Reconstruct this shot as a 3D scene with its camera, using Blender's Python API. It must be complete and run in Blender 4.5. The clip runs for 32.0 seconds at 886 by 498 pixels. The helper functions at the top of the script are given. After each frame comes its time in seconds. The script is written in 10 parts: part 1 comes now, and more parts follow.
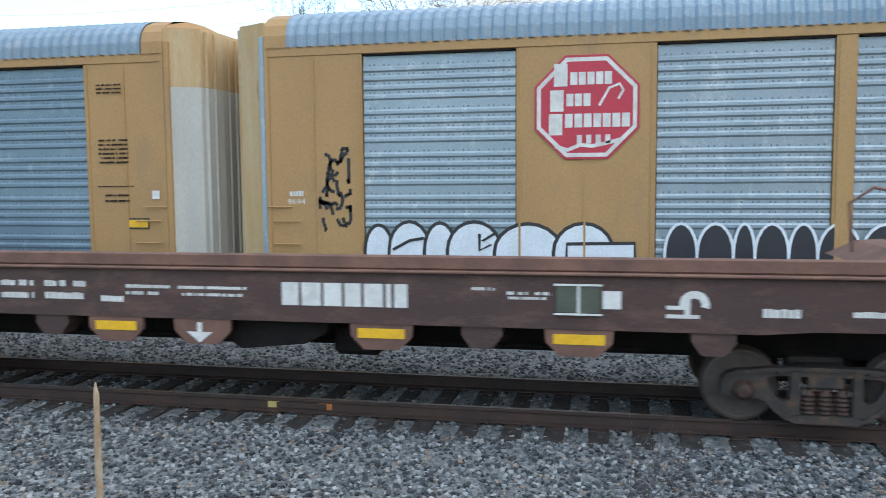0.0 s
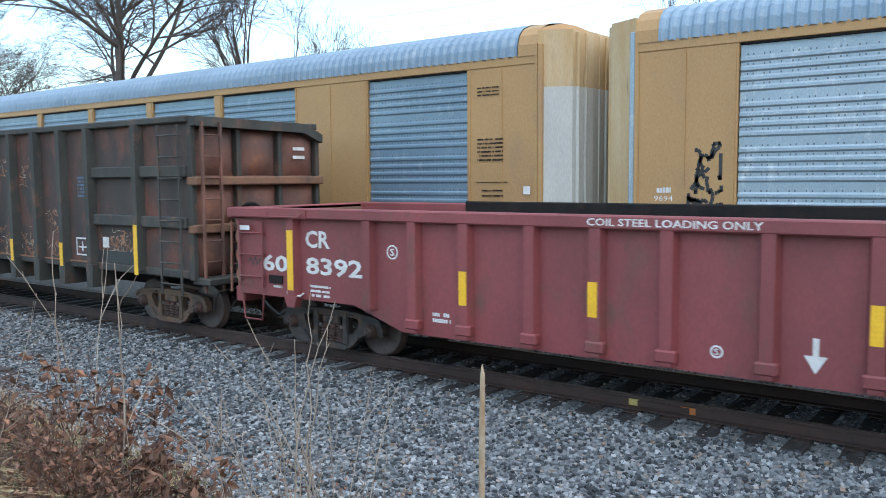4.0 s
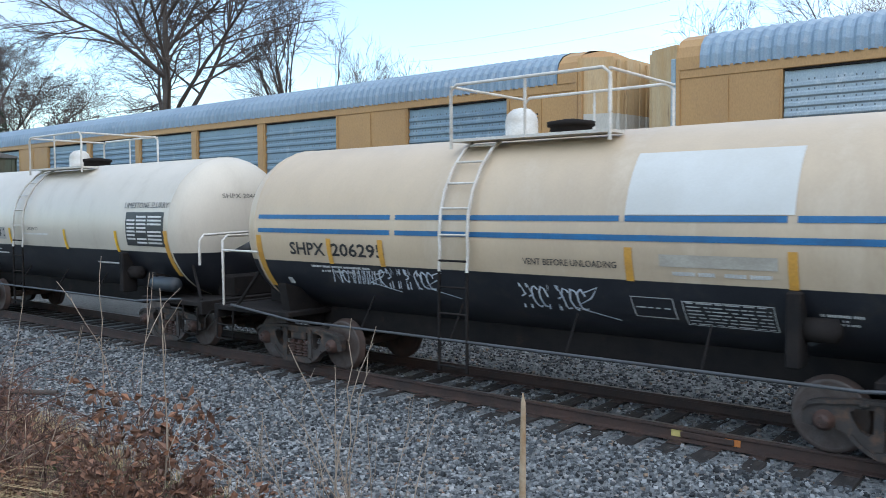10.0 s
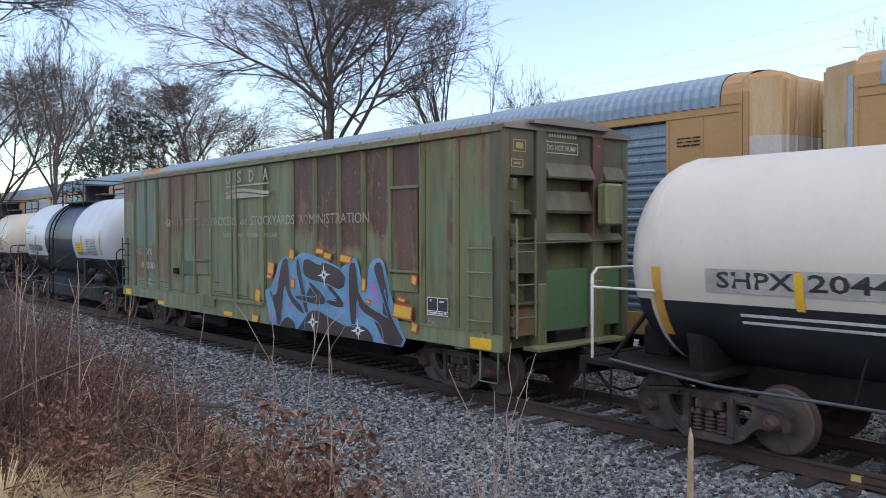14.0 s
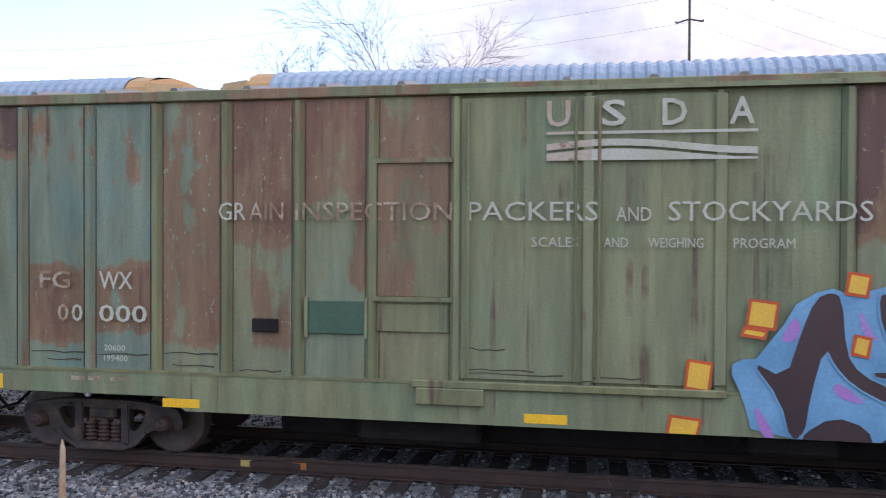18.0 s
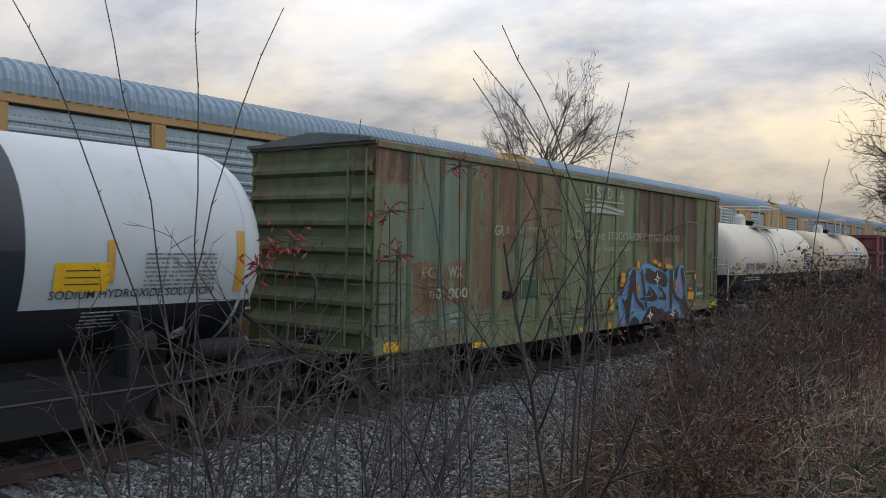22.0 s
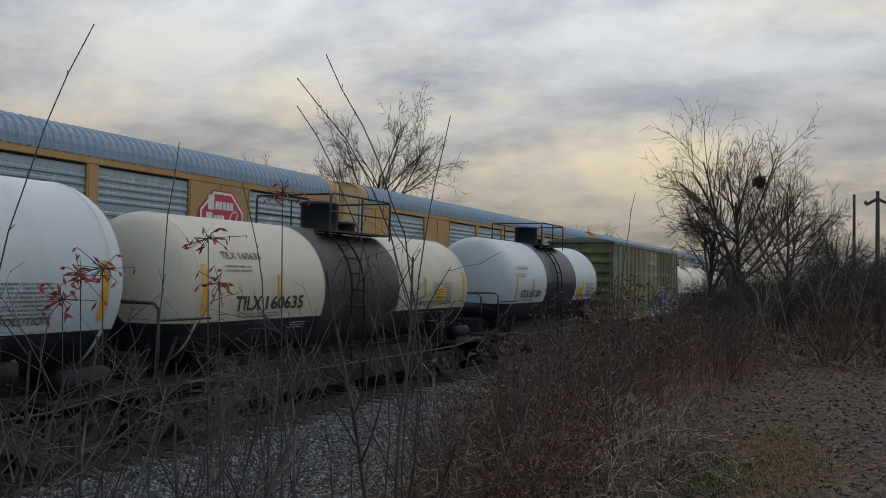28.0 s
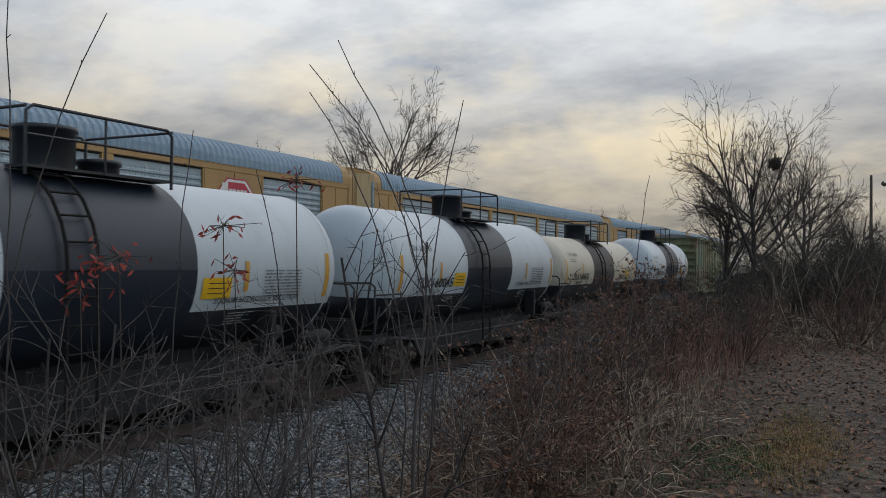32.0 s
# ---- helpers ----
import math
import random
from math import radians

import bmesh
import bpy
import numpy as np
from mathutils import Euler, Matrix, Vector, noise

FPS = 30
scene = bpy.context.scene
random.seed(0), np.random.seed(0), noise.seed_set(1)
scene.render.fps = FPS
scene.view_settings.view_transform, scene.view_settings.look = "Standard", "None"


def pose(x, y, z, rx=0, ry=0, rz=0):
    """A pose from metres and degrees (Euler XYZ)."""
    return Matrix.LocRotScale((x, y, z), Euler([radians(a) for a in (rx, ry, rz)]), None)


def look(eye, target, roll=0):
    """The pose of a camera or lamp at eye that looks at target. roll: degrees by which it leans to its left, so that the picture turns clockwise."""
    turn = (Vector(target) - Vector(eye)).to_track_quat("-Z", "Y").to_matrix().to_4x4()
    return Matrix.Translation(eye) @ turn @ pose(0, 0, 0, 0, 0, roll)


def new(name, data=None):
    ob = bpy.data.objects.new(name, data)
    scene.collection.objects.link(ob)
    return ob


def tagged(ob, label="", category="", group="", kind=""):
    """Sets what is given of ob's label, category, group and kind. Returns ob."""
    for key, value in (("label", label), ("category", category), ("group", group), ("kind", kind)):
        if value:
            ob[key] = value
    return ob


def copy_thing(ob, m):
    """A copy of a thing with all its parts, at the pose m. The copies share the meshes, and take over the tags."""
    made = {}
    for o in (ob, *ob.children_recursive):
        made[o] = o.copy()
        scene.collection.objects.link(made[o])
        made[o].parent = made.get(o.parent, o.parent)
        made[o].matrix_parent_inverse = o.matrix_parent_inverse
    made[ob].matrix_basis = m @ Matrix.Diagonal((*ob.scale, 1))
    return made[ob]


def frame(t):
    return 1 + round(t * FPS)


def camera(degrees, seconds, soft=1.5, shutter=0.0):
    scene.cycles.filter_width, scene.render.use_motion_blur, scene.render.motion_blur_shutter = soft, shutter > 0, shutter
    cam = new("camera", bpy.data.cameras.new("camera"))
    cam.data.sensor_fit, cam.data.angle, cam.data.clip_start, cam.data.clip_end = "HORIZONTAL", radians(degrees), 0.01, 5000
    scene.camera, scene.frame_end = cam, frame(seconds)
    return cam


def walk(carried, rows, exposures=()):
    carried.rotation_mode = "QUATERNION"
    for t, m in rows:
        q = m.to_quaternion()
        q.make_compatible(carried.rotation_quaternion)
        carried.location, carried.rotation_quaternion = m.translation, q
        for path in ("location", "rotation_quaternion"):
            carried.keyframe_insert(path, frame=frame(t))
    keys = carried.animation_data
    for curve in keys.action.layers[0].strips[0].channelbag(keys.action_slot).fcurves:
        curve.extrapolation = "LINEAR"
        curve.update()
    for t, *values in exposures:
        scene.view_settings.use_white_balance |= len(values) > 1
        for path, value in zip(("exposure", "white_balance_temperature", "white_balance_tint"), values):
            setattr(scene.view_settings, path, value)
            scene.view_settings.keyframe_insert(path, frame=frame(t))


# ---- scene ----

from mathutils.geometry import tessellate_polygon

# ---- camera ----
# t, x, y, z, tilt, lean, turn; x runs along the rails, y across them, z = 0 lies a little under the rail tops
PATH = [
    (0, 0.117, 0.029, 2.800, 85.19, 0.44, 11.63), (0.5, 0.081, 0.029, 2.800, 84.83, 0.56, 19.57), (1, 0.048, 0.025, 2.800, 84.88, 0.47, 26.81),
    (1.5, 0.029, 0.021, 2.800, 84.93, 0.63, 31.10), (2, 0.019, 0.018, 2.800, 84.80, 0.66, 33.45), (2.5, 0.014, 0.016, 2.800, 84.84, 0.62, 34.71),
    (4.5, 0.005, 0.013, 2.800, 85.22, 0.36, 36.69), (5, 0.004, 0.012, 2.800, 85.37, 0.33, 37.06), (5.5, 0.002, 0.012, 2.800, 85.58, 0.23, 37.31),
    (6, 0.002, 0.011, 2.800, 85.93, 0.27, 37.53), (6.5, 0.001, 0.011, 2.800, 86.25, 0.20, 37.70), (7, 0.000, 0.011, 2.800, 86.46, 0.25, 37.82),
    (7.5, -0.000, 0.011, 2.800, 86.56, 0.30, 37.97), (8, -0.001, 0.010, 2.800, 86.65, 0.33, 38.14), (8.5, -0.002, 0.010, 2.800, 86.75, 0.39, 38.30),
    (9, -0.002, 0.010, 2.800, 86.83, 0.39, 38.44), (9.5, -0.003, 0.009, 2.800, 86.92, 0.36, 38.73), (10, -0.005, 0.009, 2.800, 87.01, 0.34, 39.04),
    (10.5, -0.008, 0.007, 2.800, 87.20, 0.32, 39.82), (11, -0.031, -0.004, 2.800, 87.20, 0.47, 45.47),
    (11.5, -0.048, -0.015, 2.800, 87.60, 0.77, 49.83), (12, -0.053, -0.018, 2.800, 87.91, 0.85, 51.16),
    (12.5, -0.054, -0.019, 2.800, 88.25, 0.63, 51.60), (13, -0.054, -0.019, 2.800, 88.48, 0.52, 51.46),
    (13.5, -0.052, -0.018, 2.800, 88.65, 0.39, 51.09), (15.5, -0.003, 0.010, 2.800, 89.27, -0.30, 38.53),
    (16, 0.021, 0.018, 2.800, 89.41, -0.37, 33.02), (16.5, 0.048, 0.025, 2.800, 89.55, -0.37, 26.95), (17, 0.071, 0.028, 2.800, 89.46, -0.31, 21.68),
    (17.5, 0.095, 0.030, 2.800, 89.28, -0.07, 16.51), (18, 0.123, 0.028, 2.800, 89.20, -0.30, 10.21), (18.5, 0.153, 0.024, 2.800, 89.09, -0.55, 3.64),
    (19, 0.193, 0.011, 2.800, 89.07, -0.38, -5.72), (19.5, 0.241, -0.013, 2.800, 89.33, -0.90, -17.57),
    (20, 0.283, -0.048, 2.800, 88.80, -0.42, -29.70), (20.5, 0.309, -0.079, 2.800, 89.18, -1.10, -38.64),
    (21, 0.324, -0.103, 2.800, 89.31, -1.38, -44.83), (21.5, 0.334, -0.122, 2.800, 89.44, -1.50, -49.54),
    (22, 0.339, -0.136, 2.800, 89.62, -1.29, -52.83), (22.5, 0.344, -0.147, 2.800, 89.82, -1.48, -55.47),
    (23, 0.347, -0.157, 2.800, 89.99, -1.22, -57.75), (23.5, 0.349, -0.164, 2.800, 90.13, -1.22, -59.44),
    (24, 0.350, -0.169, 2.800, 90.28, -1.22, -60.52), (24.5, 0.351, -0.173, 2.800, 90.42, -1.14, -61.40),
    (25, 0.351, -0.176, 2.800, 90.59, -1.08, -62.09), (25.5, 0.352, -0.179, 2.800, 90.88, -1.17, -62.67),
    (26, 0.352, -0.181, 2.800, 91.18, -1.18, -63.16), (26.5, 0.353, -0.183, 2.800, 91.45, -1.21, -63.55),
    (28.5, 0.354, -0.188, 2.800, 91.75, -1.10, -64.69), (29, 0.354, -0.189, 2.800, 91.58, -1.03, -64.90),
    (29.5, 0.354, -0.189, 2.800, 91.48, -0.95, -65.00), (30, 0.354, -0.189, 2.800, 91.36, -0.88, -65.07),
    (30.5, 0.354, -0.190, 2.800, 91.23, -0.73, -65.13), (31, 0.354, -0.189, 2.800, 91.09, -0.72, -64.93),
    (31.5, 0.354, -0.187, 2.800, 90.95, -0.57, -64.49), (32, 0.353, -0.182, 2.800, 90.80, -0.63, -63.50),
]
# seconds, stops, kelvin, tint
EXPOSURE = [(0, 0.3, 6100, 8), (2, 0.38, 5800, 7), (5, 0.5, 5800, 8), (9, 0.25, 5850, 9), (11, 0.0, 5950, 11), (13, -0.12, 6100, 15), (16, 0.0, 6250, 28), (18, 0.2, 6200, 27), (19.5, 0.17, 6150, 26), (21, -0.4, 6650, 18),
            (22, -0.68, 6650, 13), (23, -0.8, 6650, 11), (26, -1.15, 6600, 11), (30, -1.05, 6600, 10), (32, -0.98, 6600, 10)]
cam = camera(56.8, 32.0, 0.9, 0.18)
walk(cam, [(t, pose(x, y, z, a, b, c)) for t, x, y, z, a, b, c in PATH], EXPOSURE)

# ---- sky and sun ----
SUN_AZ, SUN_EL = 40.0, 12.0
world = bpy.data.worlds.new("sky")
scene.world = world
world.use_nodes = True


def build_sky():
    nt = world.node_tree
    nt.nodes.clear()
    N, L = nt.nodes.new, nt.links.new
    out = N("ShaderNodeOutputWorld")
    bg = N("ShaderNodeBackground")
    sky = N("ShaderNodeTexSky")
    sky.sky_type, sky.sun_disc = "NISHITA", False
    sky.sun_elevation, sky.sun_rotation = radians(SUN_EL), radians(SUN_AZ)
    sky.air_density, sky.dust_density, sky.ozone_density = 1.0, 0.5, 1.6
    co = N("ShaderNodeTexCoord")
    sep = N("ShaderNodeSeparateXYZ")
    L(co.outputs["Generated"], sep.inputs[0])

    def math_node(op, a, b=None):
        n = N("ShaderNodeMath")
        n.operation = op
        for i, v in enumerate((a, b)):
            if v is None:
                continue
            if isinstance(v, (int, float)):
                n.inputs[i].default_value = v
            else:
                L(v, n.inputs[i])
        return n.outputs[0]

    z = math_node("MAXIMUM", sep.outputs[2], 0.0)
    h = math_node("ADD", z, 0.26)
    comb = N("ShaderNodeCombineXYZ")
    L(math_node("DIVIDE", sep.outputs[0], h), comb.inputs[0])
    L(math_node("DIVIDE", sep.outputs[1], h), comb.inputs[1])
    noise_a = N("ShaderNodeTexNoise")
    noise_a.inputs["Scale"].default_value, noise_a.inputs["Detail"].default_value = 0.9, 9
    noise_a.inputs["Roughness"].default_value, noise_a.inputs["Distortion"].default_value = 0.55, 0.25
    L(comb.outputs[0], noise_a.inputs["Vector"])
    # cover: thick towards the sun side (+x), broken towards -x
    side = math_node("MULTIPLY", sep.outputs[0], 0.2)
    ramp = N("ShaderNodeValToRGB")
    ramp.color_ramp.elements[0].position, ramp.color_ramp.elements[1].position = 0.37, 0.56
    # cloud light: brighter round the sun, grey in the thick parts
    dot = N("ShaderNodeVectorMath")
    dot.operation = "DOT_PRODUCT"
    a, e = radians(SUN_AZ), radians(SUN_EL)
    dot.inputs[1].default_value = (math.sin(a) * math.cos(e), math.cos(a) * math.cos(e), math.sin(e))
    L(co.outputs["Generated"], dot.inputs[0])
    glow = math_node("POWER", math_node("MAXIMUM", dot.outputs["Value"], 0.0), 5.0)
    cover = math_node("ADD", math_node("ADD", noise_a.outputs[0], side), math_node("MULTIPLY", glow, 0.16))
    L(cover, ramp.inputs[0])
    noise_b = N("ShaderNodeTexNoise")
    noise_b.inputs["Scale"].default_value, noise_b.inputs["Detail"].default_value = 2.1, 9
    noise_b.inputs["Roughness"].default_value = 0.6
    # streets of cloud, drawn out along the rails
    drawn = N("ShaderNodeMapping")
    drawn.inputs["Scale"].default_value, drawn.inputs["Rotation"].default_value = (1.25, 0.8, 1.0), (0, 0, radians(24))
    L(comb.outputs[0], drawn.inputs[0])
    L(drawn.outputs[0], noise_b.inputs["Vector"])
    thick = N("ShaderNodeValToRGB")
    thick.color_ramp.elements[0].position, thick.color_ramp.elements[1].position = 0.38, 0.66
    thick.color_ramp.elements[0].color, thick.color_ramp.elements[1].color = (1.0, 0.985, 0.96, 1), (0.55, 0.575, 0.62, 1)
    L(noise_b.outputs[0], thick.inputs[0])
    # an overcast sky is brighter overhead than at the horizon
    lift = math_node("ADD", math_node("MULTIPLY", z, 2.3), 0.42)
    back = math_node("ADD", math_node("MULTIPLY", math_node("MAXIMUM", math_node("MULTIPLY", sep.outputs[1], -1.0), 0.0), 0.6), 1.0)
    back = math_node("ADD", back, math_node("MULTIPLY", math_node("MAXIMUM", sep.outputs[0], 0.0), 0.55))
    level = math_node("MULTIPLY", math_node("ADD", math_node("MULTIPLY", glow, 0.12), 1.0), math_node("MULTIPLY", lift, back))
    cloud = N("ShaderNodeVectorMath")
    cloud.operation = "SCALE"
    # cloud low over the horizon takes a warmer light
    warm = N("ShaderNodeValToRGB")
    warm.color_ramp.elements[0].position, warm.color_ramp.elements[1].position = 0.03, 0.24
    warm.color_ramp.elements[0].color, warm.color_ramp.elements[1].color = (1.09, 0.99, 0.83, 1), (0.93, 0.985, 1.05, 1)
    L(z, warm.inputs[0])
    tint = N("ShaderNodeVectorMath")
    tint.operation = "MULTIPLY"
    L(thick.outputs[0], tint.inputs[0])
    L(warm.outputs[0], tint.inputs[1])
    # breaks low in the cloud towards the sun, where warm light comes through
    noise_c = N("ShaderNodeTexNoise")
    noise_c.inputs["Scale"].default_value, noise_c.inputs["Detail"].default_value, noise_c.inputs["Roughness"].default_value = 1.5, 7, 0.6
    shift = N("ShaderNodeMapping")
    shift.inputs["Location"].default_value, shift.inputs["Scale"].default_value = (3.1, 1.7, 0.0), (1.0, 1.0, 1.0)
    L(comb.outputs[0], shift.inputs[0])
    L(shift.outputs[0], noise_c.inputs["Vector"])
    gap = N("ShaderNodeMapRange")
    gap.inputs["From Min"].default_value, gap.inputs["From Max"].default_value = 0.47, 0.66
    L(noise_c.outputs[0], gap.inputs["Value"])
    band = N("ShaderNodeValToRGB")
    e = band.color_ramp.elements
    e.new(0.5), e.new(0.5)
    for i, (p, v) in enumerate(((0.04, 0.25), (0.13, 1.0), (0.22, 0.7), (0.36, 0.0))):
        e[i].position, e[i].color = p, (v, v, v, 1)
    L(z, band.inputs[0])
    open_sky = math_node("MULTIPLY", math_node("MULTIPLY", gap.outputs[0], band.outputs[0]), math_node("MAXIMUM", sep.outputs[0], 0.0))
    lit = N("ShaderNodeMix")
    lit.data_type = "RGBA"
    L(open_sky, lit.inputs["Factor"])
    L(tint.outputs[0], lit.inputs[6])
    lit.inputs[7].default_value = (1.42, 1.24, 0.90, 1)
    L(lit.outputs[2], cloud.inputs[0])
    L(level, cloud.inputs["Scale"])
    blue = N("ShaderNodeVectorMath")
    blue.operation = "SCALE"
    L(sky.outputs[0], blue.inputs[0])
    blue.inputs["Scale"].default_value = 0.38
    haze = N("ShaderNodeVectorMath")
    haze.operation = "ADD"
    L(blue.outputs[0], haze.inputs[0])
    haze.inputs[1].default_value = (0.11, 0.09, 0.085)
    mix = N("ShaderNodeMix")
    mix.data_type = "RGBA"
    L(ramp.outputs[0], mix.inputs["Factor"])
    L(haze.outputs[0], mix.inputs[6])
    L(cloud.outputs[0], mix.inputs[7])
    L(mix.outputs[2], bg.inputs["Color"])
    bg.inputs["Strength"].default_value = 1.0
    L(bg.outputs[0], out.inputs[0])


build_sky()
sun = new("sun", bpy.data.lights.new("sun", "SUN"))
sun.data.energy, sun.data.angle, sun.data.color = 0.7, radians(14), (1.0, 0.9, 0.78)
sun.matrix_world = look((60 * math.sin(radians(SUN_AZ)), 60 * math.cos(radians(SUN_AZ)), 60 * math.tan(radians(SUN_EL))), (0, 0, 0))

# ---- building helpers ----
Y1, Y2 = 10.16, 15.12  # centre lines of the two tracks
RZ, HG = 0.12, 0.723  # height of the rail tops, and half the distance between them


class G:
    """Collects faces of one mesh."""

    def __init__(self):
        self.v, self.f, self.s = [], [], []

    def add(self, verts, faces, smooth=False):
        n = len(self.v)
        self.v += [tuple(p) for p in verts]
        self.f += [tuple(i + n for i in q) for q in faces]
        self.s += [smooth] * len(faces)
        return self

    def box(self, x0, x1, y0, y1, z0, z1, c=0.0):
        c = min(c, (x1 - x0) / 2.2, (y1 - y0) / 2.2, (z1 - z0) / 2.2)
        if c <= 0:
            vs = [(x, y, z) for x in (x0, x1) for y in (y0, y1) for z in (z0, z1)]
            return self.add(vs, [(0, 1, 3, 2), (4, 6, 7, 5), (0, 4, 5, 1), (2, 3, 7, 6), (0, 2, 6, 4), (1, 5, 7, 3)])
        vs, ix = [], {}
        X, Y, Z = (x0, x1), (y0, y1), (z0, z1)
        for i in (0, 1):
            for j in (0, 1):
                for k in (0, 1):
                    sx, sy, sz = c * (1 - 2 * i), c * (1 - 2 * j), c * (1 - 2 * k)
                    for a, p in enumerate(((X[i], Y[j] + sy, Z[k] + sz), (X[i] + sx, Y[j], Z[k] + sz), (X[i] + sx, Y[j] + sy, Z[k]))):
                        ix[i, j, k, a] = len(vs)
                        vs.append(p)
        fs = []
        for i in (0, 1):
            q = [ix[i, j, k, 0] for j, k in ((0, 0), (0, 1), (1, 1), (1, 0))]
            fs.append(q if i == 0 else q[::-1])
            q = [ix[j, i, k, 1] for j, k in ((0, 0), (1, 0), (1, 1), (0, 1))]
            fs.append(q if i == 0 else q[::-1])
            q = [ix[j, k, i, 2] for j, k in ((0, 0), (0, 1), (1, 1), (1, 0))]
            fs.append(q if i == 0 else q[::-1])
        for a in (0, 1):
            for b in (0, 1):
                fs.append([ix[a, b, 0, 0], ix[a, b, 1, 0], ix[a, b, 1, 1], ix[a, b, 0, 1]])
                fs.append([ix[a, 0, b, 0], ix[a, 1, b, 0], ix[a, 1, b, 2], ix[a, 0, b, 2]])
                fs.append([ix[0, a, b, 1], ix[1, a, b, 1], ix[1, a, b, 2], ix[0, a, b, 2]])
        fs += [[ix[i, j, k, a] for a in range(3)] for i in (0, 1) for j in (0, 1) for k in (0, 1)]
        return self.add(vs, fs)

    def prism(self, poly, a0, a1, axis="y"):
        """poly: corners in the other two axes (in the order x, y, z), drawn out from a0 to a1."""
        k = "xyz".index(axis)
        n = len(poly)
        vs = []
        for a in (a0, a1):
            for p in poly:
                q = list(p)
                q.insert(k, a)
                vs.append(q)
        fs = [tuple(range(n)), tuple(range(2 * n - 1, n - 1, -1))]
        fs += [(i, n + i, n + (i + 1) % n, (i + 1) % n) for i in range(n)]
        return self.add(vs, fs)

    def tube(self, pts, r, n=6, r2=None, caps=True, smooth=True):
        pts = [Vector(p) for p in pts]
        m = len(pts)
        vs = []
        for i, p in enumerate(pts):
            d = (pts[min(i + 1, m - 1)] - pts[max(i - 1, 0)]).normalized()
            u = d.orthogonal().normalized() if i == 0 else (u - d * u.dot(d)).normalized()
            w = d.cross(u)
            rr = r if r2 is None else r + (r2 - r) * i / (m - 1)
            for k in range(n):
                a = 2 * math.pi * k / n
                vs.append(p + (u * math.cos(a) + w * math.sin(a)) * rr)
        fs = [(i * n + k, i * n + (k + 1) % n, (i + 1) * n + (k + 1) % n, (i + 1) * n + k) for i in range(m - 1) for k in range(n)]
        self.add(vs, fs, smooth)
        if caps:
            self.add(vs[:n], [tuple(range(n))[::-1]])
            self.add(vs[-n:], [tuple(range(n))])
        return self

    def lathe(self, profile, centre=(0, 0, 0), axis="y", n=24, smooth=True):
        """profile: (radius, place along the axis) pairs."""
        vs, k = [], "xyz".index(axis)
        for r, a in profile:
            for i in range(n):
                t = 2 * math.pi * i / n
                q = [r * math.cos(t), r * math.sin(t)]
                q.insert(k, a)
                vs.append([q[j] + centre[j] for j in range(3)])
        m = len(profile)
        self.add(vs, [(i * n + j, i * n + (j + 1) % n, (i + 1) * n + (j + 1) % n, (i + 1) * n + j) for i in range(m - 1) for j in range(n)], smooth)
        for i, order in ((0, -1), (m - 1, 1)):
            if profile[i][0] > 1e-4:
                self.add(vs[i * n:(i + 1) * n], [tuple(range(n))[::order]])
        return self

    def mesh(self, name, *mats):
        me = bpy.data.meshes.new(name)
        me.from_pydata(self.v, [], self.f)
        me.polygons.foreach_set("use_smooth", self.s)
        for m in mats:
            me.materials.append(m)
        bm = bmesh.new()
        bm.from_mesh(me)
        bmesh.ops.recalc_face_normals(bm, faces=bm.faces)
        bm.to_mesh(me)
        bm.free()
        return me


def part(name, g, material, parent=None, label=""):
    ob = new(name, g.mesh(name, material))
    if parent:
        ob.parent = parent
    if label:
        ob["label"] = label
    return ob


def thing(name, label, category, group="", kind=""):
    return tagged(new(name), label, category, group, kind)


def mesh_thing(name, g, material, label, category="", group="", kind=""):
    return tagged(part(name, g, material), label, category, group, kind)


TEXT_CACHE = {}


def text_mesh(body, bold=0.0):
    """Flat outlines of a line of writing, 1 high (capitals), from 0 to its width."""
    if (body, bold) not in TEXT_CACHE:
        cu = bpy.data.curves.new("writing", "FONT")
        cu.body, cu.size, cu.offset, cu.resolution_u = body, 1.0, bold, 2
        ob = bpy.data.objects.new("writing", cu)
        scene.collection.objects.link(ob)
        me = bpy.data.meshes.new_from_object(ob.evaluated_get(bpy.context.evaluated_depsgraph_get()))
        bpy.data.objects.remove(ob)
        vs = [tuple(v.co) for v in me.vertices]
        fs = [tuple(p.vertices) for p in me.polygons]
        bpy.data.meshes.remove(me)
        bpy.data.curves.remove(cu)
        x0, x1 = min(v[0] for v in vs), max(v[0] for v in vs)
        y0, y1 = min(v[1] for v in vs), max(v[1] for v in vs)
        TEXT_CACHE[body, bold] = ([((v[0] - x0) / (y1 - y0), (v[1] - y0) / (y1 - y0)) for v in vs], fs, (x1 - x0) / (y1 - y0))
    return TEXT_CACHE[body, bold]


def lettering(body, x, z, h, surface, parent, material, name="lettering", width=None, bold=0.012, right_to=None):
    """Writing laid on a surface; surface(u, v) gives a point a little proud of it."""
    vs, fs, w = text_mesh(body, bold)
    k = h if width is None else width / w
    g = G().add([surface(x + u * k, z + v * h) for u, v in vs], fs)
    return part(name, g, material, parent)


def flat_side(y):
    return lambda u, v: (u, y, v)


def strip(g, surface, u0, u1, v0, v1, nu=1, nv=1):
    """A rectangle laid on a surface."""
    vs = [surface(u0 + (u1 - u0) * i / nu, v0 + (v1 - v0) * j / nv) for j in range(nv + 1) for i in range(nu + 1)]
    return g.add(vs, [(j * (nu + 1) + i, j * (nu + 1) + i + 1, (j + 1) * (nu + 1) + i + 1, (j + 1) * (nu + 1) + i) for j in range(nv) for i in range(nu)], True)


